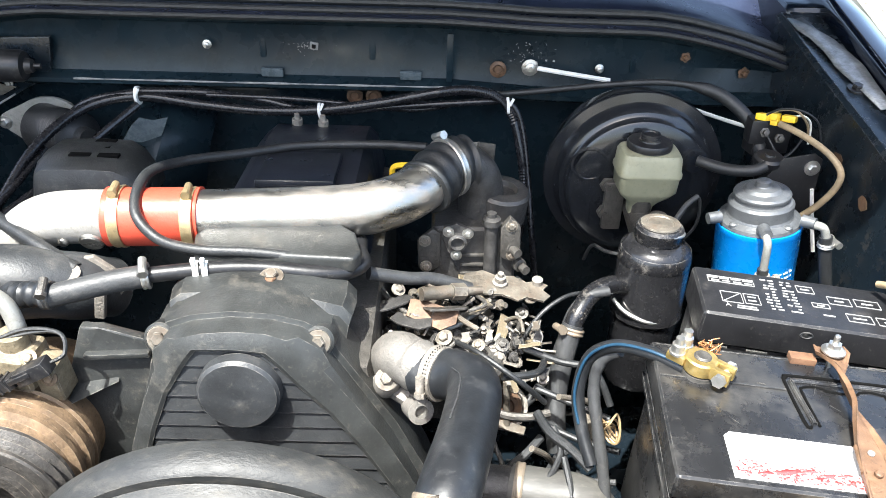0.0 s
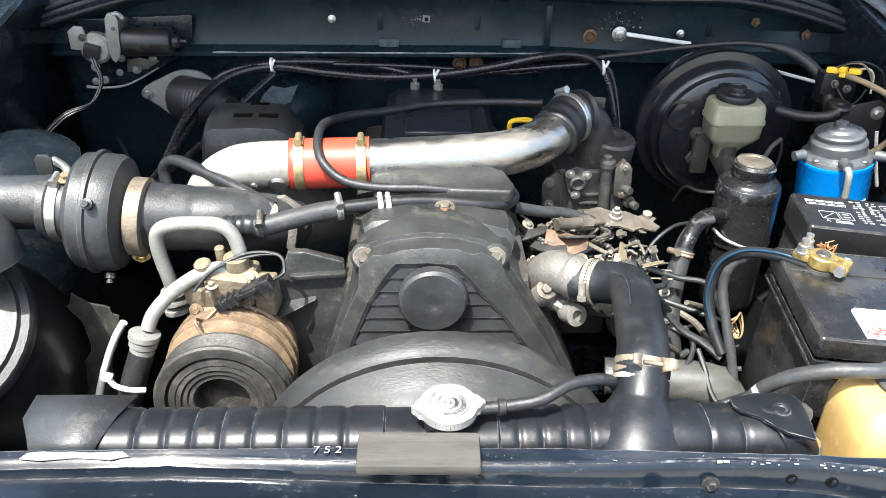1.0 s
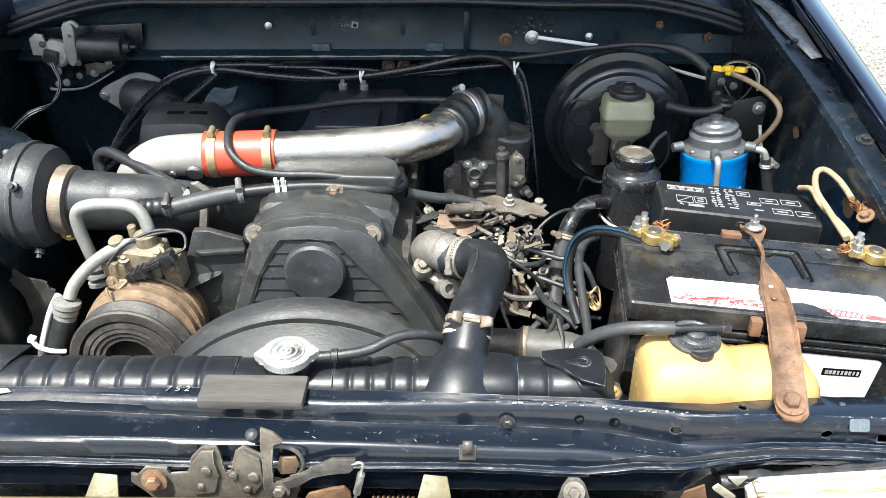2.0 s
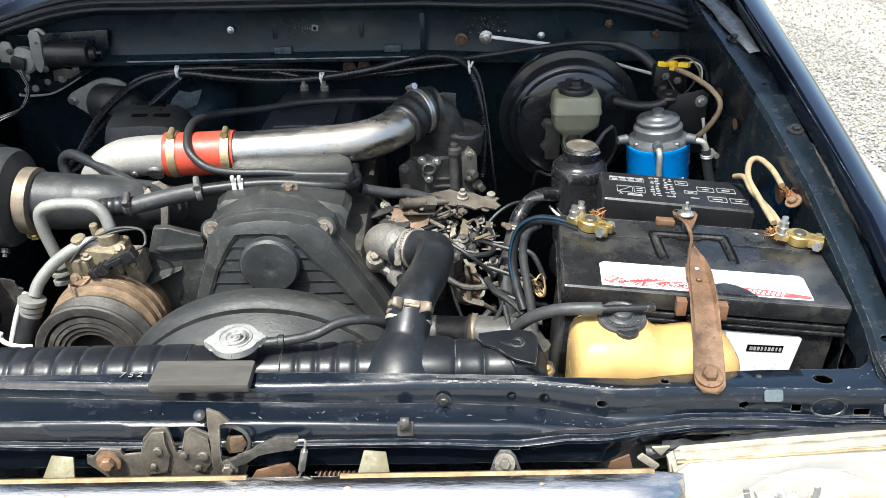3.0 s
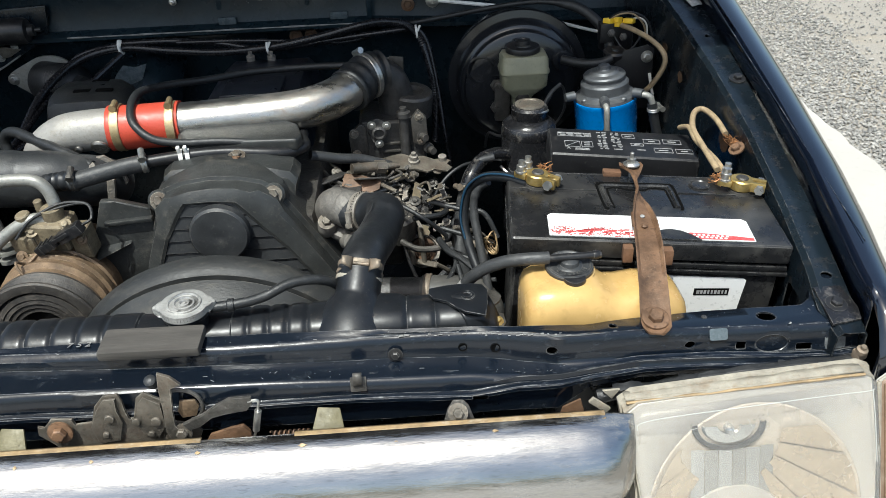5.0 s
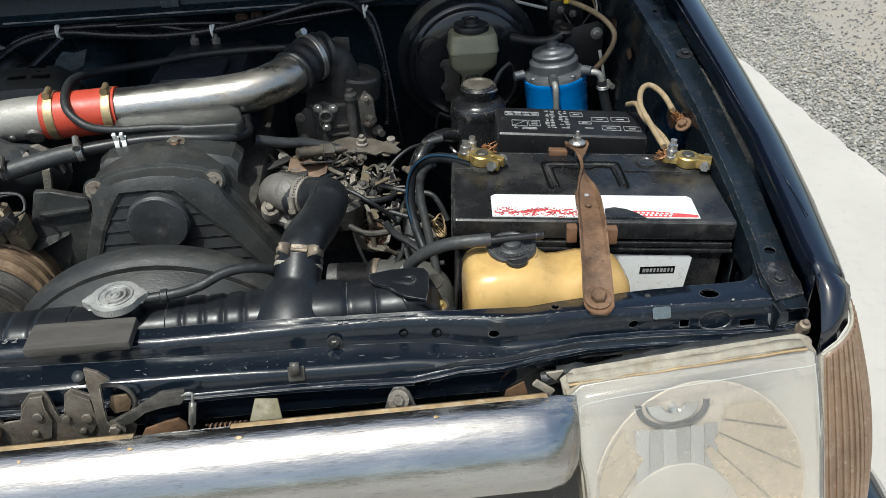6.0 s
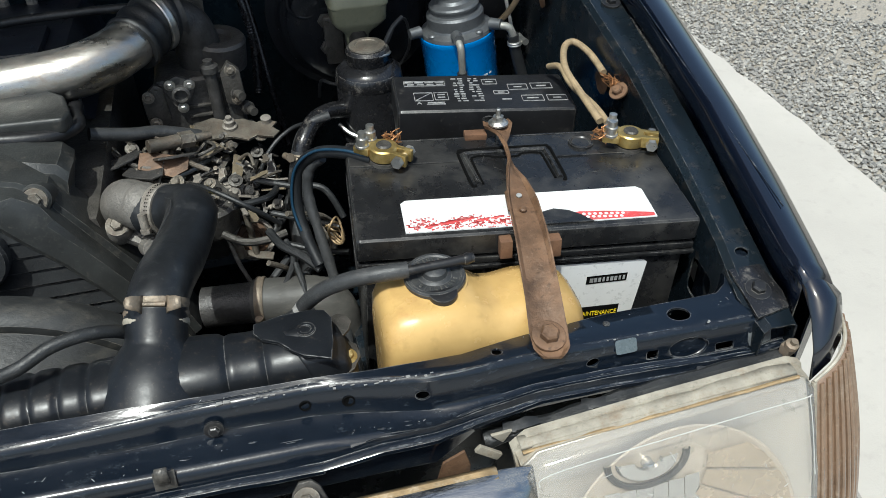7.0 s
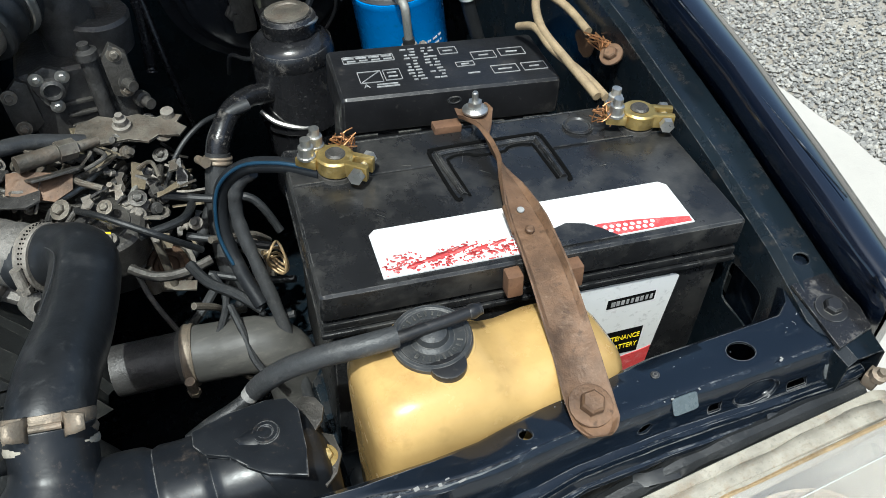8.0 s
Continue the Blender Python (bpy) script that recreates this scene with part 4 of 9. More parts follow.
for y, dz, w in ((0.690, -0.030, 0.092), (0.694, -0.006, 0.096), (0.702, 0.001, 0.099), (0.724, 0.003, 0.102), (0.752, 0.001, 0.100), (0.764, -0.006, 0.096), (0.770, -0.030, 0.092)):
    rings.append([(-0.180 - w * 1.02, y, 0.90), (-0.180 - w * 1.0, y, 1.000 + dz), (-0.180 - w * 0.93, y, 1.024 + dz), (-0.180 - w * 0.80, y, 1.034 + dz), (-0.180 - w * 0.35, y, 1.038 + dz), (-0.180, y, 1.037 + dz), (-0.180 + w * 0.5, y, 1.032 + dz), (-0.180 + w * 0.88, y, 1.022 + dz), (-0.180 + w * 0.98, y, 1.010 + dz), (-0.180 + w * 0.84, y, 0.96), (-0.180 + w * 0.80, y, 0.90)])
loft(bm, rings)
part("rear_cover", bm, PLASTIC2, engine, sharp=30)
bm = B()
prism(bm, [(-0.262, 0.765), (-0.085, 0.755), (-0.078, 0.772), (-0.088, 0.812), (-0.115, 0.838), (-0.25, 0.838), (-0.268, 0.80)], 0.020, pose(0, 0, 1.004, 2, 0, 0), 0.005, 3)
plate = part("cast_plate", bm, PLASTIC2, engine, "dusty cast plate with raised marks")
bm = B()
for x, y, w, h, t in ((-0.196, 0.800, 0.020, 0.003, 20), (-0.190, 0.793, 0.018, 0.003, -30), (-0.182, 0.803, 0.003, 0.016, 8), (-0.128, 0.800, 0.003, 0.026, -8), (-0.112, 0.795, 0.026, 0.003, 12)):
    box(bm, (x, y, 1.0425), (w, h, 0.003), (2, 0, t), 0.0008)
part("raised_mark", bm, PLASTIC2, plate)
bm = B()
rings = []
for y, z in ((0.885, 1.0), (0.90, 1.038), (0.93, 1.055), (1.10, 1.050), (1.17, 1.040), (1.18, 1.0)):
    rings.append([(-0.268, y, 0.98), (-0.255, y, z - 0.012), (-0.24, y, z), (-0.10, y, z), (-0.088, y, z - 0.012), (-0.078, y, 0.98)])
loft(bm, rings)
part("valve_cover", bm, VALVE, engine, "dark blue-black painted valve cover")

hexbolt(engine, (-0.171, 0.733, 1.0380), (0, -0.25, 1), 0.0074, LATCH)

# fan shroud
shroud = thing("fan_shroud", "dusty black plastic fan shroud arching behind the radiator", "fan shroud", (-0.18, 0.48, 0.80))
bm = B()
rings = []
for k in range(41):
    a = math.pi * (0.02 + 0.96 * k / 40)
    ring = []
    for r, y in ((0.150, 0.426), (0.176, 0.448), (0.194, 0.474), (0.2035, 0.4945), (0.2030, 0.4955), (0.186, 0.4960), (0.186, 0.5000), (0.2065, 0.5004), (0.2085, 0.5020), (0.2130, 0.5090), (0.2160, 0.518), (0.2165, 0.531), (0.214, 0.536), (0.209, 0.537), (0.200, 0.530), (0.180, 0.515), (0.172, 0.49), (0.150, 0.46)):
        ring.append((-0.183 + r * 1.02 * math.cos(a), y, 0.776 + r * math.sin(a)))
    rings.append(ring)
loft(bm, rings)
part("ring", bm, SHROUD, shroud, sharp=30)
bm = B()
box(bm, (-0.183, 0.432, 0.84), (0.44, 0.008, 0.20), bev=0.003)
part("face", bm, PLASTIC, shroud)

# upper radiator hose
bm = B()
tube(bm, [(0.0115, 0.4300, 1.0040), (0.0155, 0.446, 1.0170), (0.0225, 0.475, 1.0190), (0.0310, 0.518, 1.0090), (0.0385, 0.560, 1.0030), (0.0430, 0.596, 0.9990), (0.0400, 0.622, 0.9920), (0.0270, 0.640, 0.9840), (0.0100, 0.651, 0.9780), (-0.012, 0.662, 0.972)], 0.0260, 32, 10)
rh = thing("radiator_hose", "thick black rubber upper radiator hose with spring clamp", "hose", (0.02, 0.53, 0.97))
part("hose", bm, HOSEBLACK, rh)
CLW = Vector((0.15, 0.72, 0.66)).normalized()
CLC = Vector((0.0145, 0.4415, 1.0135))
bm = B()
lathe(bm, [(0.0248, -0.008), (0.0268, -0.0075), (0.0277, -0.004), (0.0262, 0.0), (0.0274, 0.005), (0.0268, 0.008), (0.0248, 0.0085)], CLC, CLW, 36)
sp = part("spring_clamp", bm, PALERUST, rh, "rusty spring clamp with two ears")
for sgn in (-1, 1):
    bm = B()
    up = Vector((0.1, -0.66, 0.74)).normalized()
    sd = CLW.cross(up).normalized()
    foot = CLC + up * 0.0255 + sd * 0.010 * sgn
    rows = []
    for f, lift, out, w in ((0.0, 0.0, 0.0, 0.008), (0.4, 0.005, 0.002, 0.0065), (0.8, 0.010, 0.007, 0.006), (1.0, 0.0110, 0.012, 0.0045)):
        c = foot + up * lift + sd * out * sgn
        rows.append([c - CLW * w, c - CLW * w * 0.3 + up * 0.001, c + CLW * w * 0.3 - up * 0.0005, c + CLW * w])
    loft(bm, rows, closed=False)
    part("clamp_ear", bm, PALERUST, sp, solid=0.0016)
bm = B()
tube(bm, [CLC + up * 0.0290 - sd * 0.009, CLC + up * 0.0285, CLC + up * 0.0290 + sd * 0.009], 0.0022, 10)
part("clamp_tongue", bm, PALERUST, sp)
bm = B()
lathe(bm, [(0.0255, 0.0), (0.0272, 0.0005), (0.0278, 0.003), (0.0272, 0.0055), (0.0255, 0.006)], CLC - CLW * 0.0145, CLW, 36)
part("sealant", bm, LAMPRIM, sp, "crusted pale sealant ring")
bm = B()
tube(bm, [(0.018, 0.520, 1.0350), (0.026, 0.560, 1.0290), (0.028, 0.592, 1.0240), (0.020, 0.612, 1.0175)], 0.0006, 6)
part("seam", bm, GREYHOSE, rh)

# ---------------------------------------------------------------- front: grille, lamps
grille = thing("grille", "chrome grille surround with yellowed pitted top edge", "grille", (MID, 0.23, 0.70))
rows = []
for k in range(31):
    x = MID + 0.455 * math.sin(math.pi / 2 * (k - 15) / 15)
    e = max(0.0, (abs(x - MID) - 0.42) / 0.035)
    y0 = 0.254
    q = 1 - 0.55 * min(1.0, e) ** 2
    rows.append([(x, y0 + 0.003, 0.930 - 0.004 * e), (x, y0, 0.9395 - 0.004 * e), (x, y0 - 0.004 * q, 0.940 - 0.004 * e), (x, y0 - 0.022 * q, 0.934 - 0.008 * e), (x, y0 - 0.042 * q, 0.918 - 0.008 * e), (x, y0 - 0.054 * q, 0.894 - 0.006 * e), (x, y0 - 0.058 * q, 0.870), (x, y0 - 0.052 * q, 0.858), (x, y0 - 0.03 * q, 0.855)])
strip("chrome_bar", rows, CHROME, grille, "scratched chrome bar", sharp=60, solid=0.002)
for x0, x1 in ((MID - 0.455, -0.149), (-0.054, MID + 0.425)):
    bm = B()
    rows = [[(x0 + (x1 - x0) * k / 20, y, z) for y, z in ((0.2585, 0.9395), (0.2545, 0.9418), (0.2515, 0.9412), (0.2500, 0.9390), (0.2470, 0.9385))] for k in range(21)]
    loft(bm, rows, closed=False)
    part("top_edge", bm, GOLDEDGE, grille, "yellowed pitted top edge", solid=0.0015)
bm = B()
box(bm, (MID, 0.232, 0.76), (0.86, 0.02, 0.20), bev=0.004)
part("mesh_panel", bm, BLACK, grille)

for x, y, z, w, h in ((-0.045, 0.2400, 0.9375, 0.010, 0.004), (0.050, 0.2360, 0.9350, 0.012, 0.006), (-0.150, 0.2395, 0.9372, 0.007, 0.004), (-0.085, 0.2330, 0.9335, 0.006, 0.010), (-0.255, 0.2380, 0.9365, 0.006, 0.004), (0.150, 0.2410, 0.9380, 0.008, 0.003), (-0.330, 0.2370, 0.9360, 0.005, 0.005)):
    bm = B()
    out = [(w / 2 * (0.7 + 0.3 * math.sin(3 * k + x * 90)) * math.cos(a), h / 2 * (0.7 + 0.3 * math.sin(5 * k)) * math.sin(a)) for k, a in enumerate(2 * math.pi * j / 12 for j in range(12))]
    prism(bm, out, 0.0012, Matrix.Translation((x, y, z)) @ pose(0, 0, 0, 22, 0, 0), 0.0002)
    part("stain", bm, GOLDEDGE, grille, "yellow stain on the chrome")

lamp = thing("headlamp", "hazy clear headlamp with yellowed rim beside the grille", "headlamp", (0.42, 0.27, 0.76))
bm = B()
LO = [(0.286, 0.935), (0.300, 0.945), (0.42, 0.954), (0.54, 0.961), (0.552, 0.956), (0.561, 0.88), (0.568, 0.70), (0.312, 0.70), (0.303, 0.84)]


def lamp_ring(scale, y, cx=0.425, cz=0.835):
    return [(cx + (x - cx) * scale, y + 0.35 * (z - 0.95) * (1 if y < 0.28 else 0.6), cz + (z - cz) * scale) for x, z in LO]


def lamp_flat(scale, y, cx=0.425, cz=0.835):
    return [(cx + (x - cx) * scale, y + 0.35 * (cz + (z - cz) * scale - 0.95), cz + (z - cz) * scale) for x, z in LO]


loft(bm, [lamp_ring(0.985, 0.262), lamp_ring(0.995, 0.262), lamp_ring(0.995, 0.276), lamp_ring(1.012, 0.277), lamp_ring(1.012, 0.284), lamp_ring(0.98, 0.286), lamp_ring(0.97, 0.264)], cap=False)
part("rim", bm, LAMPRIM, lamp, "yellowed plastic rim")
bm = B()
loft(bm, [lamp_ring(0.985, 0.262), lamp_flat(0.98, 0.252), lamp_flat(0.95, 0.247), lamp_flat(0.87, 0.2435), lamp_flat(0.6, 0.240), lamp_flat(0.25, 0.238)], cap=True)
lens = part("lens", bm, LENS, lamp, "hazy scratched clear lens", sharp=60)
lens.visible_shadow = False
bm = B()
loft(bm, [lamp_ring(0.985, 0.266), lamp_flat(0.97, 0.2635), lamp_flat(0.90, 0.2630), lamp_flat(0.80, 0.270), lamp_flat(0.5, 0.279), lamp_flat(0.05, 0.284)], cap=False)
part("reflector", bm, SEALED, lamp, "beige inner bezel", solid=0.001)
# round bowl let into the bezel
bm = B()
AXB = Vector((0, -1, 0.36)).normalized()
rings = []
for r, d in ((0.1300, 0.0048), (0.1285, 0.0056), (0.1268, 0.0054), (0.123, 0.004), (0.10, 0.0045), (0.06, 0.005), (0.03, 0.0052), (0.001, 0.0053)):
    ring = []
    for k in range(48):
        a = 2 * math.pi * k / 48
        ring.append(Vector((0.428 + 0.90 * r * math.cos(a), 0.2200 + 0.33 * r * math.sin(a), 0.812 + 0.94 * r * math.sin(a))) + AXB * d)
    rings.append(ring)
loft(bm, rings, cap=False)
bowlp = part("bowl", bm, BOWL, lamp, "round reflector bowl")

turn = thing("corner_lamp", "faded amber ribbed corner lamp beside the headlamp", "corner lamp", (0.60, 0.28, 0.74))


def amber(u, f, out=0.0):
    """A place on the curved lens: u from its inner to its outer edge, f from top to bottom."""
    a = Vector((0.557 + 0.012 * f, 0.262 - 0.070 * f, 0.950 - 0.205 * f))
    b = Vector((0.610 + 0.056 * math.sin(min(1.0, f * 1.1) * math.pi / 2), 0.335 - 0.045 * f, 0.984 - 0.245 * f))
    k = math.sin(math.pi * u)
    return a.lerp(b, u) + Vector((0.012, -0.016, 0.004)) * k + Vector((0.75, -0.65, 0)) * out


rows = [[amber(j / 8, k / 10) for j in range(9)] for k in range(11)]
WING_END = [Vector(v) for v in ((0.565, 0.318, 1.011), (0.572, 0.318, 1.018), (0.584, 0.318, 1.014), (0.597, 0.318, 1.006), (0.606, 0.318, 0.972))]
nose = []
for j, w in enumerate(WING_END):
    low = amber(j / 4, 0.0, -0.004)
    nose.append([w + Vector((0, 0.02, 0.004)), w, w.lerp(low, 0.35) + Vector((0.001, -0.006, 0.006)), w.lerp(low, 0.7) + Vector((0.001, -0.006, 0.005)), low])
strip("wing_nose", nose, FENDER, body, sharp=60)
strip("lens", rows, AMBER, turn, "faded amber ribbed lens", sharp=60, solid=0.003)

# ---------------------------------------------------------------- turbo intake, compressor
duct = thing("air_duct", "dusty black rubber intake duct with banded drum and clamps", "air duct", (-0.6, 0.74, 0.95))
bm = B()
tube(bm, [(-0.86, 0.742, 1.042), (-0.72, 0.740, 1.042), (-0.66, 0.740, 1.042)], 0.034, 28)
part("pipe", bm, PLASTIC, duct)
bm = B()
lathe(bm, [(0.036, 0), (0.041, 0.002), (0.041, 0.010), (0.037, 0.014), (0.041, 0.018), (0.041, 0.032), (0.046, 0.036), (0.066, 0.043), (0.073, 0.050), (0.074, 0.064), (0.078, 0.066), (0.078, 0.071),
           (0.074, 0.073), (0.074, 0.090), (0.070, 0.098), (0.052, 0.104), (0.047, 0.106)], (-0.672, 0.740, 1.036), (1, 0, -0.10), 48)
part("drum", bm, PLASTIC, duct)
bm = B()
tube(bm, [(-0.572, 0.742, 1.023), (-0.50, 0.752, 1.013), (-0.44, 0.760, 1.006), (-0.40, 0.780, 0.99), (-0.38, 0.81, 0.97)], 0.0445, 28, 12, grow=lambda f: 1 - 0.2 * f + 0.02 * math.sin(f * 19) * (f > 0.25))
part("elbow", bm, PLASTIC, duct)
bm = B()
lathe(bm, [(0.0475, 0), (0.050, 0.001), (0.050, 0.019), (0.0475, 0.020)], (-0.566, 0.74, 1.0225), (1, 0, -0.1), 36)
part("band", bm, PALERUST, duct)

comp = thing("compressor", "tan oily air conditioning compressor with black grooved pulley", "compressor", (-0.44, 0.62, 0.80))
AX = Vector((0, -1, 0.06))
bm = B()
lathe(bm, [(0.070, -0.16), (0.074, -0.12), (0.077, -0.10), (0.074, -0.095), (0.074, -0.062), (0.079, -0.059), (0.080, -0.050), (0.077, -0.048), (0.077, -0.040), (0.081, -0.038), (0.081, -0.030), (0.076, -0.028), (0.075, -0.020), (0.079, -0.018), (0.079, -0.012), (0.072, -0.008), (0.07, 0.0)], (-0.438, 0.602, 0.868), AX, 48)
part("body", bm, TAN, comp, sharp=25)
bm = B()
lathe(bm, [(0.07, 0), (0.081, 0.002), (0.081, 0.006), (0.074, 0.012), (0.081, 0.018), (0.074, 0.024), (0.081, 0.030), (0.081, 0.0335), (0.079, 0.0355), (0.073, 0.0365), (0.0675, 0.0360), (0.0660, 0.030), (0.0645, 0.030), (0.0630, 0.0335), (0.0560, 0.0350), (0.0545, 0.0335),
           (0.0490, 0.0350), (0.0475, 0.0325), (0.0420, 0.0335), (0.0400, 0.0310), (0.0350, 0.0320), (0.0335, 0.030), (0.032, 0.012), (0.0, 0.012)], (-0.438, 0.600, 0.860), AX, 56)
part("pulley", bm, PULLEY, comp, "dusty grooved pulley", sharp=20)

# ---------------------------------------------------------------- battery details
pr = random.Random(12)
bm = B()
for k in range(330):
    u = pr.random()
    x = -0.117 + 0.108 * u
    h = pr.gauss(0.0, 0.006) + 0.004 * math.sin(u * 14)
    y = -0.0725 + h
    if not -0.0805 < y < -0.0585:
        continue
    w, d = 0.0006 + 0.0022 * pr.random() ** 2, 0.0005 + 0.0012 * pr.random()
    t = pr.uniform(-0.6, 1.2)
    pts = [(w * math.cos(a + t) * pr.uniform(0.6, 1.3), d * math.sin(a + t) * pr.uniform(0.6, 1.3)) for a in (0.2, 1.5, 2.7, 4.0, 5.2)]
    bm.faces.new([bm.verts.new((x + px, y + py, 0.00165)) for px, py in pts])
for x0, y0, w, d in ((-0.078, -0.069, 0.013, 0.0026), (-0.060, -0.0665, 0.010, 0.0022), (-0.045, -0.0680, 0.009, 0.0020), (-0.030, -0.0655, 0.008, 0.0018), (-0.095, -0.0735, 0.008, 0.0022)):
    bm.faces.new([bm.verts.new((x0 + w * math.cos(a) * pr.uniform(0.7, 1.1), y0 + 0.2 * w * math.cos(a) + d * math.sin(a) * pr.uniform(0.6, 1.3), 0.0017)) for a in (2 * math.pi * k / 14 for k in range(14))])
part("red_print", bm, PLAINRED, label, "worn red printed pattern", solid=0.0002)
bm = B()
prism(bm, [(0.052, -0.0796), (0.122, -0.0790), (0.1225, -0.0735), (0.100, -0.0700), (0.075, -0.0665), (0.050, -0.0650), (0.044, -0.0665)], 0.0008, pose(0, 0, 0.0008), 0)
red2 = part("red_print", bm, PLAINRED, label)
for row in range(2):
    for k in range(8 - row):
        bm = B()
        lathe(bm, [(0.0019, 0), (0.0019, 0.0003), (0, 0.0003)], (0.0530 + 0.0055 * k + 0.0027 * row, -0.0700 - 0.0047 * row - 0.0003 * k, 0.0017), (0, 0, 1), 8)
        part("white_dot", bm, LABEL, red2)
bm = B()
for k in range(16):
    x, y = pr.uniform(-0.16, 0.16), pr.uniform(-0.083, 0.083)
    box(bm, (x, y, 0.0002), (0.0006 + 0.016 * pr.random() ** 3, 0.0003, 0.0005), (0, 0, pr.uniform(0, 180)), 0)
tagged(part("scratches", bm, PLASTIC2, lid, "fine pale scratches in the lid"), kind="stuff")
bm = B()
prism(bm, [(0.012, -0.0815), (0.060, -0.0812), (0.050, -0.070), (0.040, -0.062), (0.026, -0.058), (0.014, -0.062)], 0.0010, pose(0, 0, 0.0009), 0)
part("torn_patch", bm, BATTERY, label, "torn away part of the label")
# ridges and the folded carrying handle
bm = B()
box(bm, (-0.107, 0.036, 0.0003), (0.113, 0.0018, 0.0026), bev=0.0006)
box(bm, (0.109, 0.036, 0.0003), (0.107, 0.0018, 0.0026), bev=0.0006)
box(bm, (0.0, -0.0855, -0.004), (0.328, 0.003, 0.004), bev=0.001)
box(bm, (0.0, 0.0830, -0.001), (0.322, 0.0022, 0.0035), bev=0.0008)
part("ridge", bm, BATTERY, lid)
# folded carrying handle; black tubes on the lid paint the shade of its groove
GROOVE = [(-0.0405, -0.010), (-0.0450, -0.006), (-0.0490, 0.048), (-0.0465, 0.0545), (-0.040, 0.0575), (0.042, 0.0590), (0.0490, 0.0565), (0.0520, 0.050), (0.0535, -0.002), (0.0500, -0.007)]
INNER = [(-0.0330, -0.008), (-0.0365, 0.036), (-0.0340, 0.0425), (-0.026, 0.0450), (-0.017, 0.0440), (-0.011, 0.0405), (0.012, 0.0412), (0.018, 0.0452), (0.028, 0.0470), (0.0370, 0.0450), (0.0405, 0.040), (0.0430, -0.004)]
for line, r in ((GROOVE, 0.0016), (INNER, 0.0013)):
    bm = B()
    tube(bm, [(x, y, 0.0002) for x, y in line], r, 8, 5)
    part("handle_edge", bm, INK_AND_HOLE_SHADE, lid, "black line painting the shaded gap round the handle")
bm = B()
tube(bm, [(-0.0370, -0.006, 0.0002), (-0.0425, 0.042, 0.0002), (-0.038, 0.0505, 0.0002), (0.0, 0.0515, 0.0002), (0.040, 0.0525, 0.0002), (0.0460, 0.046, 0.0002), (0.0480, -0.003, 0.0002)], 0.0028, 10, 6)
part("carry_handle", bm, BATTERY, battery, "folded black carrying handle")
bm = B()
lathe(bm, [(0.0135, 0), (0.0135, 0.0022), (0.011, 0.0028), (0.0095, 0.0012), (0.004, 0.0012), (0.0, 0.0018)], (0.088, 0.060, 0), (0, 0, 1), 24)
part("vent_plug", bm, BATTERY, battery)


def terminal(u, v, turn):
    """A cast clamp on its lead post, with pinch bolt and cable bolts."""
    bm = B()
    lathe(bm, [(0.0155, 0.0), (0.015, 0.004), (0.0085, 0.005), (0.008, 0.020), (0.0065, 0.0215), (0, 0.0215)], (u, v, 0), (0, 0, 1), 24)
    post = part("lead_post", bm, DULLALLOY, battery)
    m = pose(u, v, 0, 0, 0, turn)
    bm = B()
    lathe(bm, [(0.009, 0.006), (0.0150, 0.006), (0.0155, 0.008), (0.0150, 0.0175), (0.0135, 0.019), (0.009, 0.019)], (u, v, 0), (0, 0, 1), 28)
    for s in (-1, 1):
        c = m @ Vector((0.020, 0.0062 * s, 0.0125))
        box(bm, c, (0.020, 0.0055, 0.013), (0, 0, turn), 0.0012)
    c = m @ Vector((-0.020, 0, 0.0125))
    box(bm, c, (0.018, 0.026, 0.008), (0, 0, turn), 0.0015)
    cl = part("terminal_clamp", bm, BRASS, battery, "brass battery clamp with crusted bolts")
    d = (m.to_3x3() @ Vector((0, 1, 0)))
    p = m @ Vector((0.023, -0.015, 0.0125))
    bm = B()
    rod(bm, p, p + d * 0.032, 0.0032, seg=10)
    lathe(bm, [(0.0062, 0), (0.0062, 0.006)], p - d * 0.001, d, 6)
    lathe(bm, [(0.0062, 0), (0.0062, 0.006)], p + d * 0.024, d, 6)
    part("pinch_bolt", bm, ZINC, cl, sharp=25)
    for s in (-0.008, 0.008):
        q = m @ Vector((-0.021, s, 0.016))
        bm = B()
        lathe(bm, [(0.0075, 0), (0.0075, 0.002), (0.0062, 0.0022), (0.0062, 0.010), (0.0042, 0.0105), (0.0042, 0.017), (0, 0.0175)], q, (0, 0, 1), 12)
        part("cable_bolt", bm, ZINC, cl, sharp=25)
    return cl


terminal(-0.128, 0.045, -35)
terminal(0.138, 0.048, -20)
# crust of copper strands on the clamps
for u, v in ((-0.118, 0.064), (0.108, 0.052)):
    bm = B()
    r2 = random.Random(3)
    for k in range(16):
        p = Vector((u, v, 0.012))
        q = [p + Vector((r2.uniform(-1, 1), r2.uniform(-1, 1), r2.uniform(-0.5, 1))) * 0.011 for _ in range(3)]
        tube(bm, q, 0.0006, 5, 3)
    part("copper_strands", bm, COPPER, battery, "frayed copper strands")
# front label
LB = pose(0, 0, 0) @ Matrix(((1, 0, 0, 0.076), (0, 0, -1, -0.0836), (0, 1, 0, -0.085), (0, 0, 0, 1)))
bm = B()
prism(bm, [(-0.055, -0.078), (0.038, -0.078), (0.046, 0.033), (0.042, 0.036), (-0.055, 0.036)], 0.001, LB, 0)
flab = part("front_label", bm, LABEL, battery, "white front label with black, yellow and red print")
bm = B()
prism(bm, [(-0.014, 0.009), (0.028, 0.011), (0.028, 0.021), (-0.014, 0.019)], 0.0006, LB @ pose(0, 0, 0.0009), 0)
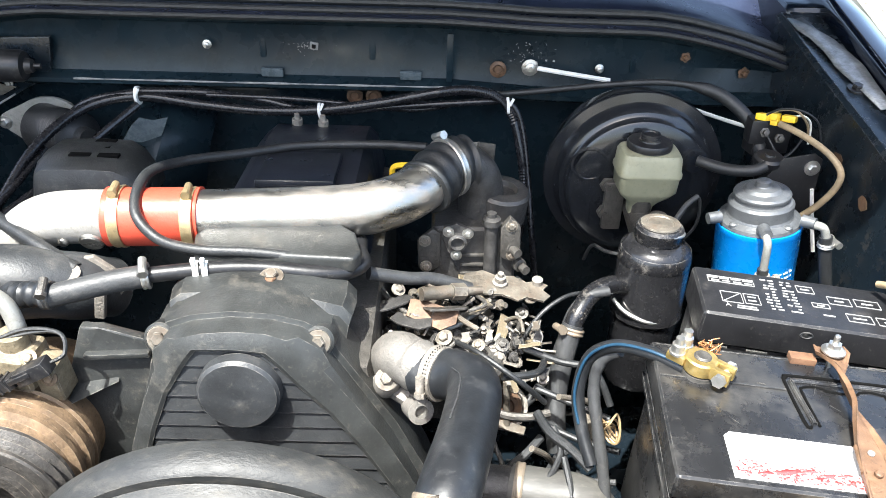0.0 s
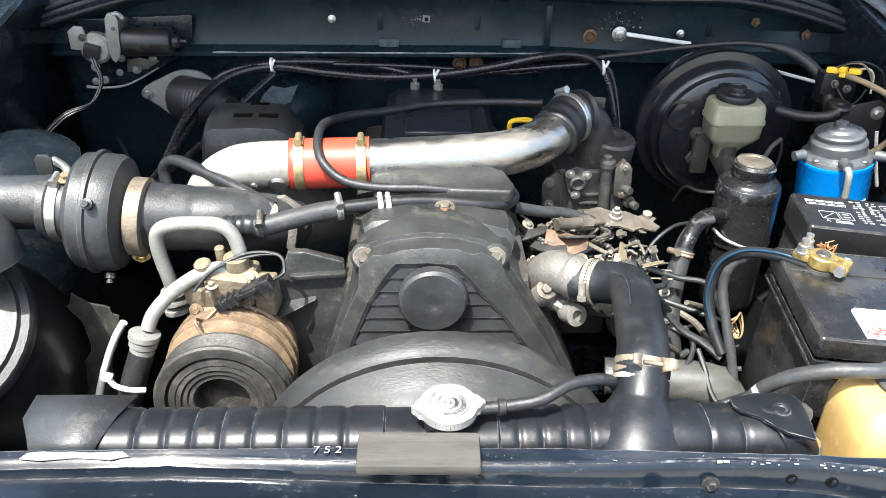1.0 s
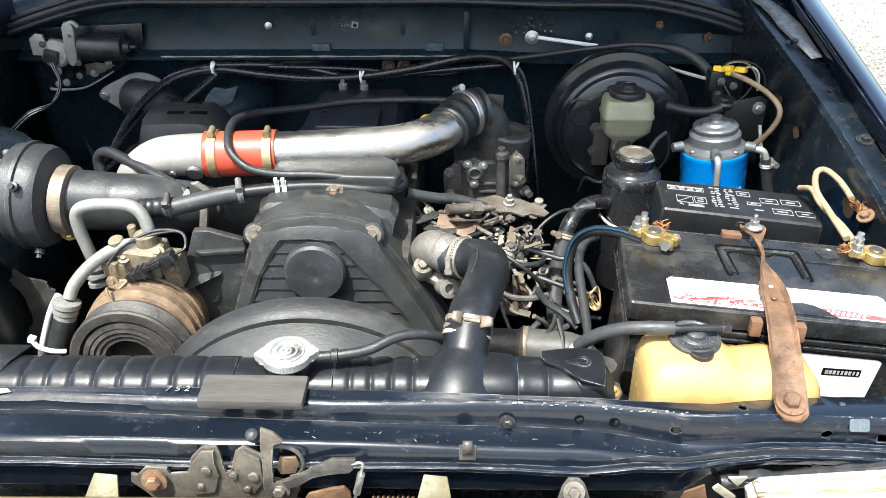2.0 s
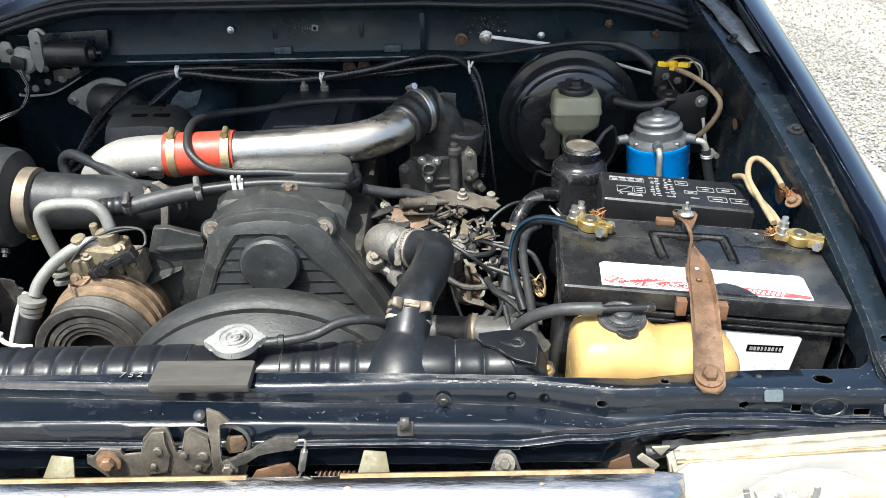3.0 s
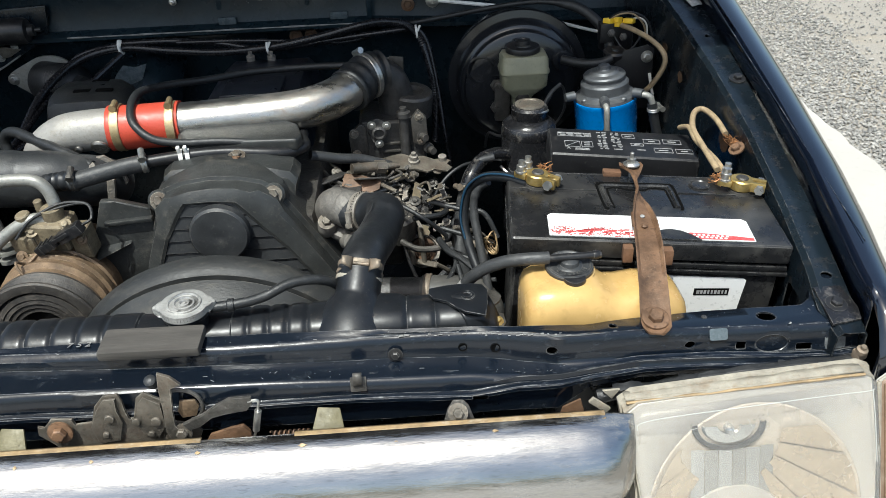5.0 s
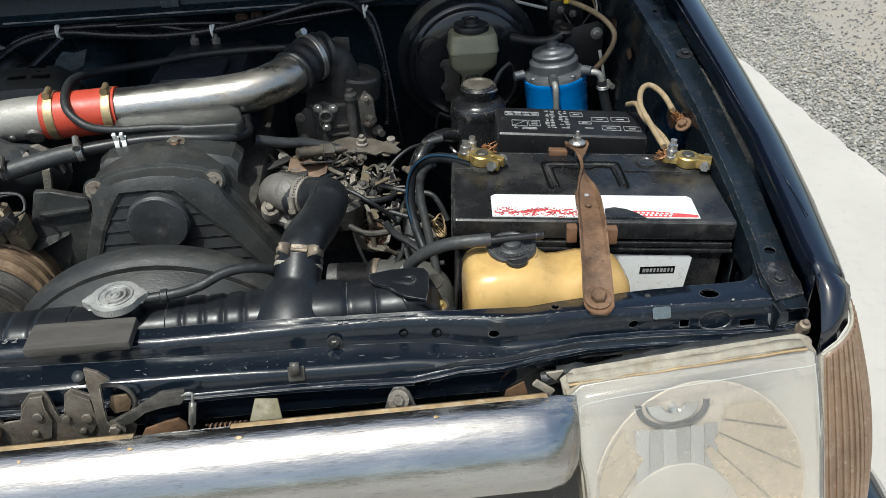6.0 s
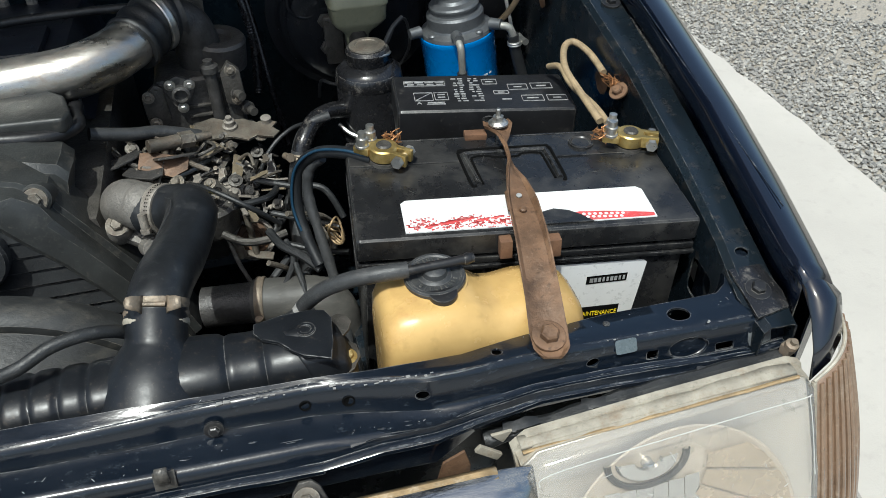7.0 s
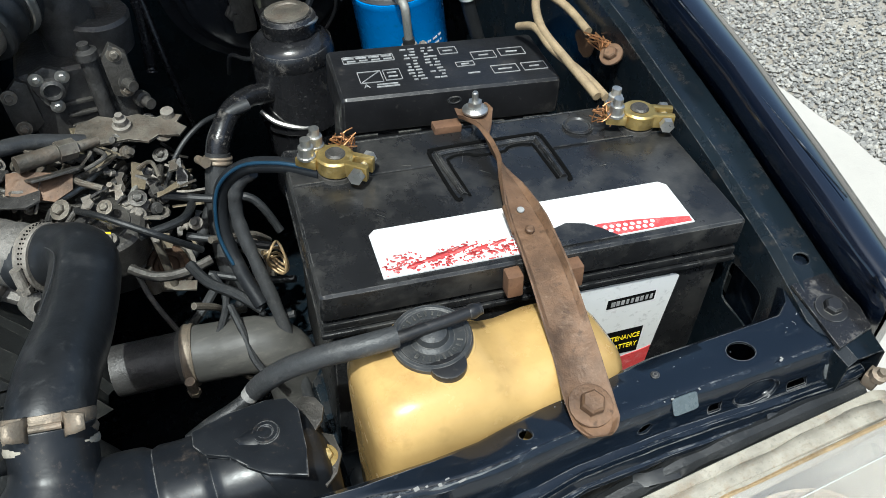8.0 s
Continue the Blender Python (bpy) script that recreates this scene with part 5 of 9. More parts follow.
part("brand_bar", bm, INK_AND_HOLE_SHADE, flab)
bm = B()
prism(bm, [(-0.055, -0.055), (0.026, -0.052), (0.026, -0.021), (-0.055, -0.024)], 0.0006, LB @ pose(0, 0, 0.0009), 0)
part("black_panel", bm, INK_AND_HOLE_SHADE, flab)
bm = B()
prism(bm, [(-0.055, -0.0785), (0.038, -0.0785), (0.0395, -0.050), (0.028, -0.054), (0.010, -0.058), (-0.055, -0.061)], 0.0006, LB @ pose(0, 0, 0.0009), 0)
part("red_band", bm, PLAINRED, flab)
words(flab, "MAINTENANCE", 0.0082, LB @ pose(0.0245, -0.0305, 0.0018, 0, 0, 2.4) @ Matrix.Diagonal((0.72, 1, 1, 1)), SIGNYELLOW, align="RIGHT")
words(flab, "FREE BATTERY", 0.0082, LB @ pose(0.0240, -0.0420, 0.0018, 0, 0, 2.6) @ Matrix.Diagonal((0.72, 1, 1, 1)), SIGNYELLOW, align="RIGHT")
for k, w in enumerate((0.005, 0.004, 0.004, 0.003, 0.003, 0.004, 0.004, 0.003, 0.003)):
    bm = B()
    box(bm, LB @ Vector((-0.009 + 0.0042 * k, 0.0142 + 0.0002 * k, 0.0019)), (w * 0.72, 0.0004, 0.0052), bev=0)
    part("print_bar", bm, WHITE, flab)

# ---------------------------------------------------------------- hold-down strap
strap = thing("battery_strap", "rusty brown steel hold-down strap bolted over the battery", "strap", (0.355, 0.45, 1.0))
CL = [  # centre, half width, twist in degrees
    ((0.377, 0.618, 1.046), 0.013, 0), ((0.376, 0.606, 1.047), 0.0145, 0), ((0.375, 0.594, 1.046), 0.0095, 20), ((0.373, 0.580, 1.045), 0.0055, 60), ((0.371, 0.560, 1.044), 0.0050, 80),
    ((0.369, 0.540, 1.043), 0.0062, 72), ((0.366, 0.518, 1.041), 0.0100, 38), ((0.361, 0.490, 1.038), 0.0125, 14), ((0.357, 0.465, 1.036), 0.0135, 3), ((0.352, 0.430, 1.031), 0.0143, 0),
    ((0.347, 0.400, 1.023), 0.0145, 0), ((0.342, 0.368, 1.011), 0.0146, 0), ((0.337, 0.340, 0.999), 0.0152, 0), ((0.334, 0.322, 0.994), 0.0142, 0), ((0.332, 0.313, 0.9925), 0.0075, 0)]
bm = B()
pts = spline([c for c, _, _ in CL], 4)
n = len(pts)
rings = []
for i, p in enumerate(pts):
    f = i / 4
    k = min(int(f), len(CL) - 2)
    g = f - k
    hw = CL[k][1] * (1 - g) + CL[k + 1][1] * g
    tw = radians(CL[k][2] * (1 - g) + CL[k + 1][2] * g)
    way = (pts[min(i + 1, n - 1)] - pts[max(i - 1, 0)]).normalized()
    side = way.cross(Vector((0, 0, 1))).normalized()
    up = side.cross(way).normalized()
    s2, u2 = side * math.cos(tw) + up * math.sin(tw), up * math.cos(tw) - side * math.sin(tw)
    lip = 0.0015 + 0.0040 * max(0.0, 1 - abs(i - 31) / 11)
    rings.append([p + s2 * hw + u2 * (lip), p + s2 * (hw - 0.003) - u2 * 0.0005, p - s2 * (hw - 0.003) - u2 * 0.0005, p - s2 * hw + u2 * lip, p - s2 * (hw + 0.0015) + u2 * lip,
                  p - s2 * hw - u2 * 0.0025, p + s2 * hw - u2 * 0.0025, p + s2 * (hw + 0.0015) + u2 * lip])
loft(bm, rings)
st = part("strap", bm, RUST, strap)
bm = B()
lathe(bm, [(0.0036, 0.0), (0.0036, 0.002), (0.0022, 0.003), (0, 0.003)], (0.3555, 0.463, 1.0365), (0, -0.15, 1), 10)
part("rivet", bm, RUST, strap)
bm = B()
tube(bm, [(0.3475, 0.489, 1.0415), (0.3450, 0.476, 1.0405), (0.3425, 0.462, 1.0390)], 0.0022, 8)
part("rolled_edge", bm, RUST, strap, "rolled over edge of the strap")
hexbolt(strap, (0.335, 0.332, 0.9985), (0, -0.3, 1), 0.0085, RUST)
bm = B()
lathe(bm, [(0.0028, 0), (0.0028, 0.0010), (0.0, 0.0010)], (0.3585, 0.484, 1.0385), (0, -0.15, 1), 14)
part("hole", bm, WHITE, strap, "hole showing the label beneath")
bm = B()
lathe(bm, [(0.0028, -0.15), (0.0028, 0.019), (0.002, 0.020)], (0.3765, 0.607, 1.047), (0, 0, 1), 10)
lathe(bm, [(0.0062, 0.006), (0.0062, 0.011)], (0.3765, 0.607, 1.047), (0, 0, 1), 6)
lathe(bm, [(0.0110, 0.0018), (0.0110, 0.0035), (0.0075, 0.006), (0.003, 0.0065)], (0.3765, 0.607, 1.047), (0, 0, 1), 20)
part("stud", bm, ZINC, strap, "zinc stud with nut and cup washer", sharp=25)
for (x, y, z), s in (((0.330, 0.437, 1.017), (0.012, 0.012, 0.020)), ((0.3765, 0.432, 1.013), (0.012, 0.012, 0.020))):
    bm = B()
    box(bm, (x, y, z), s, (0, 0, -6), 0.0015)
    alone("wooden_wedge", bm, BLOCKWOOD, "small brown wooden wedge between strap and battery", "wedge", "wedges under the strap")
bm = B()
box(bm, (0.352, 0.612, 1.036), (0.024, 0.012, 0.007), (0, 3, -6), 0.001)
alone("wooden_shim", bm, BLOCKWOOD, "thin brown wooden shim on the battery lid", "shim")
bm = B()
box(bm, (0.37, 0.52, 0.62), (0.36, 0.20, 0.42), bev=0.01)
part("battery_tray", bm, BAY, body)

# ---------------------------------------------------------------- fuse box print
def mark(x, y, w, h, line=0.0006):
    """An outlined field on the lid."""
    bm = B()
    for dx, dy, sx, sy in ((0, h / 2, w, line), (0, -h / 2, w, line), (-w / 2, 0, line, h), (w / 2, 0, line, h)):
        box(bm, (x + dx, y + dy, 0.0004), (sx, sy, 0.0008), bev=0)
    part("printed_field", bm, WHITE, fuse)


def bar(x, y, w, h=0.0016, t=0):
    bm = B()
    box(bm, (x, y, 0.0004), (w, h, 0.0008), (0, 0, t), bev=0)
    part("print_bar", bm, WHITE, fuse)


for x, y, w, h in ((-0.0735, -0.012, 0.022, 0.020), (-0.0520, -0.011, 0.016, 0.019), (-0.0690, 0.0225, 0.050, 0.012), (0.045, 0.010, 0.024, 0.014), (0.075, 0.012, 0.026, 0.014), (0.088, -0.020, 0.024, 0.014), (0.058, -0.020, 0.026, 0.014), (0.012, 0.025, 0.018, 0.013), (0.022, -0.004, 0.018, 0.008)):
    mark(x, y, w, h)
for k in range(4):
    bar(-0.088 + 0.0125 * k, 0.0255, 0.0105, 0.0022)
    bar(-0.086 + 0.0120 * k, 0.0200, 0.0085, 0.0018)
bar(-0.0735, -0.012, 0.0008, 0.026, -47)
r2 = random.Random(5)
for col, x in enumerate((-0.0325, -0.0245, -0.0120, -0.0040)):
    for k in range(11):
        if r2.random() < 0.86:
            bar(x + r2.uniform(-0.001, 0.001), 0.034 - 0.0058 * k, r2.uniform(0.003, 0.0068), 0.0017)
for x, y, w in ((-0.052, -0.007, 0.009), (-0.052, -0.014, 0.009), (0.045, 0.010, 0.010), (0.075, 0.012, 0.012), (0.058, -0.020, 0.014), (0.088, -0.020, 0.010), (0.012, 0.025, 0.010), (-0.060, -0.0270, 0.020), (-0.060, -0.0310, 0.022), (0.022, -0.004, 0.008), (0.026, -0.022, 0.012)):
    bar(x, y, w)
words(fuse, "A", 0.009, pose(-0.080, -0.0285, 0.0006), WHITE)
bm = B()
for k in range(5):
    box(bm, (-0.085 + 0.042 * k, -0.0475, -0.041), (0.022, 0.002, 0.0022), bev=0.0005)
part("clip_edge", bm, PLASTIC2, fuse)
bm = B()
lathe(bm, [(0.007, 0), (0.007, 0.0006), (0.0055, 0.0008), (0.005, 0.0)], (0.0, -0.0470, -0.012), (0, -1, 0), 20, squash=0.6)
part("oval_mark", bm, PLASTIC, fuse)

# ---------------------------------------------------------------- washer tank details
bm = B()
tube(bm, [(-0.040, 0.002, 0.0155), (-0.012, 0.001, 0.0160), (0.012, 0.0, 0.0160), (0.036, 0.0, 0.0158)], 0.0043, 12)
lathe(bm, [(0.0050, -0.003), (0.0056, 0.0), (0.0044, 0.004)], (-0.030, 0.002, 0.0157), (-1, 0, 0), 14)
lathe(bm, [(0.0048, -0.003), (0.0054, 0.0), (0.0044, 0.004)], (0.030, 0.0, 0.0158), (1, 0, 0), 14)
bm.transform(CAP_M)
part("cap_tube", bm, BLACK, cp, "black plastic cross tube")
bm = B()
for k in range(26):
    t = 2 * math.pi * (k + 0.5) / 26
    if abs(math.sin(t)) > 0.42:
        box(bm, (0.0188 * math.cos(t), 0.0188 * math.sin(t), 0.0064), (0.0012 if k % 3 else 0.0024, 0.0036, 0.0012), (0, 0, math.degrees(t) - 90), 0.0002, 1)
bm.transform(CAP_M)
part("raised_print", bm, PLASTIC2, cp, "worn raised marks round the cap")
bm = B()
prism(bm, [(0.0125 * math.cos(a), -0.0235 + 0.0125 * math.sin(a)) for a in (math.pi * (1.0 + k / 12) for k in range(13))] + [(0.012, -0.0190), (-0.012, -0.0190)], 0.0065, Matrix(), 0.0016)
bm.transform(CAP_M)
part("latch_tab", bm, BLACK, cp)
tkh = thing("tank_hose", "grey rubber hose from radiator to washer tank cap", "hose", (0.16, 0.42, 0.98))
bm = B()
tube(bm, [(0.138, 0.440, 0.987), (0.146, 0.434, 1.000), (0.160, 0.425, 1.016), (0.180, 0.414, 1.030), (0.200, 0.407, 1.0365), (0.218, 0.4040, 1.0385), (0.230, 0.4035, 1.0385)], 0.0074, 16)
part("hose", bm, GREYHOSE, tkh)
bm = B()
tube(bm, [(0.139, 0.4395, 0.989), (0.130, 0.440, 0.980), (0.118, 0.436, 0.978), (0.104, 0.436, 0.972), (0.088, 0.438, 0.960)], 0.0052, 12)
part("lower_hose", bm, RUBBER, tkh, "thinner black hose")
bm = B()
lathe(bm, [(0.0056, -0.003), (0.0062, -0.002), (0.0060, 0.0), (0.0063, 0.003), (0.0056, 0.004)], (0.134, 0.4400, 0.984), (0.6, 0, 0.75), 14)
part("tape", bm, PRIMER, tkh, "scrap of white tape")

# ---------------------------------------------------------------- filter details
for at, way, ln in (((-0.052, -0.008, 0.108), (-1, -0.15, 0), 0.016), ((-0.012, -0.046, 0.108), (-0.05, -1, 0), 0.016), ((0.040, -0.032, 0.108), (0.75, -0.65, 0), 0.016)):
    bm = B()
    rod(bm, at, Vector(at) + Vector(way).normalized() * ln, 0.0080, 0.0072, 16)
    part("port", bm, FILTERALLOY, ff)
bm = B()
tube(bm, [(-0.013, -0.058, 0.106), (-0.013, -0.068, 0.100), (-0.014, -0.070, 0.080), (-0.015, -0.070, 0.060)], 0.0048, 12)
part("feed_pipe", bm, ACPIPE, ff)
bm = B()
tube(bm, [(-0.015, -0.070, 0.066), (-0.016, -0.070, 0.045), (-0.017, -0.069, 0.02)], 0.0068, 14)
part("rubber_hose", bm, RUBBER, ff)
clamp(ff, (-0.015, -0.070, 0.056), (0, 0, 1), 0.0068, 0.006, ALLOY, (0.3, -1, 0))
bm = B()
tube(bm, [(0.050, -0.040, 0.106), (0.062, -0.044, 0.102), (0.068, -0.044, 0.085)], 0.0052, 12)
part("feed_pipe", bm, ACPIPE, ff)
bm = B()
tube(bm, [(0.067, -0.043, 0.090), (0.070, -0.043, 0.060), (0.080, -0.045, 0.0), (0.085, -0.045, -0.04)], 0.0080, 14)
part("rubber_hose", bm, RUBBER, ff)
clamp(ff, (0.0685, -0.043, 0.078), (0, 0, 1), 0.0080, 0.006, ZINC, (1, 0.2, 0))
for k in range(4):
    a = 0.5 + k * 1.57
    bm = B()
    lathe(bm, [(0.006, 0.098), (0.006, 0.104), (0.004, 0.106), (0, 0.106)], (0.0445 * math.cos(a), 0.0445 * math.sin(a), 0), (0, 0, 1), 8)
    part("screw", bm, FILTERALLOY, ff)
bm = B()
for k in range(9):
    for j in range(3):
        a = -1.30 + 0.05 * k
        if (k + j) % 4:
            box(bm, (0.0518 * math.cos(a), 0.0518 * math.sin(a), 0.028 + 0.007 * j), (0.0004, 0.0020, 0.0022), (0, 0, math.degrees(a)), 0)
part("print_bar", bm, LABEL, ff)
bm = B()
prism(bm, [(0.44, 0.975), (0.512, 0.975), (0.512, 1.082), (0.500, 1.090), (0.46, 1.082), (0.44, 1.05)], 0.003, upright(0.985), 0.001)
br = alone("filter_bracket", bm, BLACK, "black steel bracket behind the fuel filter", "bracket")
hexbolt(br, (0.500, 0.981, 1.070), (0, -1, 0), 0.006, ZINC)

# ---------------------------------------------------------------- steering reservoir details
bm = B()
tube(bm, [(0.257, 0.872, 1.023), (0.268, 0.862, 1.026), (0.286, 0.857, 1.027), (0.304, 0.864, 1.026), (0.311, 0.876, 1.024)], 0.0022, 8)
part("wire_handle", bm, ZINC, ps)
bm = B()
lathe(bm, [(0.0455, 0.0), (0.0459, 0.001), (0.0459, 0.008), (0.0440, 0.018), (0.0435, 0.0185)], (0.281, 0.882, 0.983), (0, 0, 1), 32)
part("worn_shoulder", bm, CHIPPED, ps, "chipped bare shoulder")
bm = B()
tube(bm, [(0.232, 0.862, 0.935), (0.245, 0.848, 0.925), (0.270, 0.838, 0.917), (0.300, 0.842, 0.912)], 0.0028, 8)
part("band_wire", bm, ZINC, ps)
bm = B()
tube(bm, [(0.216, 0.828, 0.968), (0.190, 0.822, 0.964), (0.171, 0.812, 0.946), (0.160, 0.800, 0.912), (0.148, 0.788, 0.876), (0.128, 0.775, 0.846), (0.108, 0.764, 0.834)], 0.0062, 14)
alone("return_hose", bm, GREYHOSE, "thin grey rubber return hose beside the reservoir", "hose")
psh = thing("steering_hose", "worn black steering hose with clamp curving down", "hose", (0.2, 0.78, 0.85))
bm = B()
tube(bm, [(0.246, 0.862, 0.955), (0.222, 0.852, 0.962), (0.196, 0.830, 0.962), (0.178, 0.808, 0.948), (0.170, 0.798, 0.930)], 0.0115, 16)
part("elbow", bm, CHIPPED, psh)
bm = B()
tube(bm, [(0.172, 0.800, 0.937), (0.163, 0.786, 0.905), (0.155, 0.766, 0.865), (0.153, 0.745, 0.835), (0.158, 0.73, 0.80)], 0.0128, 18)
part("hose", bm, GREYHOSE, psh)
clamp(psh, (0.1705, 0.797, 0.930), (0.25, 0.4, 0.9), 0.0130, 0.008, PALERUST, (-1, -0.3, 0))

# ---------------------------------------------------------------- brake parts
bm = B()
lathe(bm, [(0.026, 0.0), (0.026, 0.0025), (0.023, 0.0032), (0.020, 0.0)], (0.218, 1.047, 1.040), (0, -1, -0.04), 24)
part("pressing", bm, BOOSTER, boost)
bm = B()
lathe(bm, [(0.018, 0.0), (0.018, 0.004), (0.014, 0.005), (0, 0.005)], (0.365, 1.044, 1.050), (0, -1, -0.04), 20)
part("pressing", bm, BOOSTER, boost)
mc = thing("master_cylinder", "grubby cast alloy brake master cylinder on the booster", "master cylinder", (0.28, 1.0, 0.98))
bm = B()
rod(bm, (0.288, 1.06, 0.985), (0.286, 0.93, 0.970), 0.018, seg=20, bev=0.003)
rod(bm, (0.287, 1.0, 0.975), (0.287, 1.0, 1.01), 0.014)
rod(bm, (0.302, 0.962, 0.975), (0.302, 0.962, 1.006), 0.011)
part("barrel", bm, DULLALLOY, mc)
for z in (1.014, 0.972):
    bm = B()
    lathe(bm, [(0.0115, 0), (0.0115, 0.002), (0.0080, 0.0025), (0.0080, 0.009), (0.0045, 0.0095), (0.0045, 0.016), (0, 0.016)], (0.245, 1.035, z), (0, -1, 0), 6)
    part("nut", bm, DULLALLOY, mc, sharp=25)
bm = B()
box(bm, (0.255, 1.03, 0.985), (0.028, 0.014, 0.075), (0, 0, 0), 0.005)
part("flange", bm, DULLALLOY, mc)
bm = B()
tube(bm, [(0.275, 0.955, 0.955), (0.262, 0.95, 0.95), (0.24, 0.965, 0.945), (0.225, 0.99, 0.94), (0.222, 1.02, 0.9)], 0.0026, 8)
tube(bm, [(0.30, 0.945, 0.98), (0.318, 0.935, 1.01), (0.335, 0.945, 1.035), (0.352, 0.96, 1.03), (0.358, 0.97, 0.99), (0.345, 0.975, 0.96), (0.325, 0.97, 0.95)], 0.0022, 8)
tube(bm, [(0.298, 0.945, 0.975), (0.310, 0.930, 1.005), (0.328, 0.94, 1.03), (0.345, 0.95, 1.04)], 0.0034, 8)
part("sensor_wire", bm, GREYHOSE, mc)
# ---------------------------------------------------------------- vacuum hose, relays and wires at the wing
bm = B()
tube(bm, [(0.09, 1.172, 1.094), (0.16, 1.155, 1.108), (0.25, 1.13, 1.128), (0.33, 1.115, 1.138), (0.395, 1.10, 1.130), (0.435, 1.07, 1.105), (0.448, 1.04, 1.075), (0.445, 1.02, 1.055)], 0.0092, 14, grow=lambda f: 0.5 + 0.5 * min(1.0, max(0.0, (f - 0.48) / 0.06)))
alone("vacuum_hose", bm, RUBBER, "black vacuum hose across the firewall to the booster", "hose")
bm = B()
tube(bm, [(0.36, 1.02, 1.060), (0.39, 1.0, 1.058), (0.42, 0.985, 1.062), (0.44, 0.985, 1.07)], 0.008, 12)
alone("booster_hose", bm, RUBBER, "short black hose beside the brake booster", "hose")
relay = thing("relay_block", "black relay block with yellow connectors and loose wires", "relay", (0.46, 1.04, 1.06))
bm = B()
box(bm, (0.462, 1.055, 1.085), (0.055, 0.03, 0.045), (0, 0, 10), 0.004)
box(bm, (0.440, 1.045, 1.098), (0.022, 0.026, 0.034), (0, 0, 0), 0.003)
part("housing", bm, BLACK, relay)
for x, z, w in ((0.444, 1.119, 0.016), (0.462, 1.112, 0.010), (0.480, 1.117, 0.018), (0.459, 1.120, 0.012)):
    bm = B()
    box(bm, (x, 1.038, z), (w, 0.016, 0.009), (10, 5, x * 300), 0.0015)
    part("connector", bm, YELLOWCLIP, relay, "yellow plastic connector")
for x, z in ((0.448, 1.098), (0.470, 1.090)):
    bm = B()
    lathe(bm, [(0.0070, 0), (0.0070, 0.004), (0.0042, 0.0045), (0.0042, 0.010), (0, 0.011)], (x, 1.034, z), (0, -1, 0.3), 6)
    part("stud", bm, DULLALLOY, relay, sharp=25)
for k, pts in enumerate(([(0.445, 1.04, 1.12), (0.462, 1.03, 1.132), (0.485, 1.03, 1.130), (0.505, 1.035, 1.110), (0.512, 1.04, 1.09)], [(0.48, 1.04, 1.118), (0.497, 1.035, 1.122), (0.512, 1.04, 1.108), (0.515, 1.04, 1.08)],
                         [(0.45, 1.04, 1.10), (0.47, 1.02, 1.07), (0.485, 1.02, 1.075), (0.50, 1.03, 1.09)])):
    bm = B()
    tube(bm, pts, 0.0016, 6)
    part("wire", bm, (CREAMWIRE, WHITEWIRE, RUBBER)[k], relay)
bm = B()
tube(bm, [(0.465, 1.03, 1.112), (0.482, 1.00, 1.110), (0.502, 0.965, 1.102), (0.517, 0.945, 1.086), (0.518, 0.94, 1.066), (0.504, 0.945, 1.035), (0.484, 0.955, 1.008)], 0.0044, 12)
alone("cream_cable", bm, CREAMWIRE, "cream coloured cable hanging between wing and filter", "cable")
for k, pts in enumerate(([(0.507, 0.98, 1.04), (0.515, 0.975, 1.0), (0.522, 0.96, 0.955)], [(0.548, 1.02, 1.08), (0.541, 0.99, 1.05), (0.545, 0.95, 1.0)])):
    bm = B()
    tube(bm, pts, 0.0028, 8)
    alone("loose_wire", bm, WHITEWIRE, "short pale wire hanging by the wing", "cable", "loose wires")
bm = B()
tube(bm, [(0.385, 1.165, 1.083), (0.42, 1.145, 1.077), (0.46, 1.12, 1.072), (0.49, 1.10, 1.068)], 0.0030, 8)
alone("white_pipe", bm, WHITEWIRE, "white plastic pipe behind the booster", "pipe")

# positive cable
pc = thing("positive_cable", "stiff cream battery cable looping to the wing", "cable", (0.52, 0.70, 1.03))
bm = B()
tube(bm, [(0.492, 0.598, 1.038), (0.490, 0.65, 1.047), (0.492, 0.705, 1.053), (0.508, 0.750, 1.058), (0.525, 0.762, 1.058), (0.535, 0.735, 1.054), (0.535, 0.690, 1.048)], 0.0043, 12)
part("cable", bm, CREAMWIRE, pc)
bm = B()
tube(bm, [(0.500, 0.596, 1.036), (0.500, 0.63, 1.038), (0.488, 0.675, 1.047), (0.490, 0.715, 1.050), (0.487, 0.745, 1.038)], 0.0040, 12)
part("cable", bm, CREAMWIRE, pc)
bm = B()
r2 = random.Random(8)
for k in range(14):
    p = Vector((0.536, 0.672, 1.046))
    tube(bm, [p + Vector((r2.uniform(-1, 1) * 0.007, r2.uniform(-1, 1) * 0.018, r2.uniform(-1, 1) * 0.006)) for _ in range(3)], 0.0007, 5, 3)
part("frayed_end", bm, COPPER, pc, "frayed copper strands")
hexbolt(pc, (0.536, 0.648, 1.044), (-0.6, -0.2, 0.8), 0.0065, RUST)

# cables leaving the other clamp
bcab = thing("earth_cable", "thick black taped battery cable with thin blue wire", "cable", (0.16, 0.62, 0.95))
bm = B()
tube(bm, [(0.234, 0.588, 1.040), (0.207, 0.612, 1.039), (0.180, 0.636, 1.028), (0.160, 0.648, 1.004), (0.152, 0.642, 0.965), (0.157, 0.622, 0.930), (0.166, 0.600, 0.905)], 0.0068, 14)
part("cable", bm, HOSEBLACK, bcab)
bm = B()
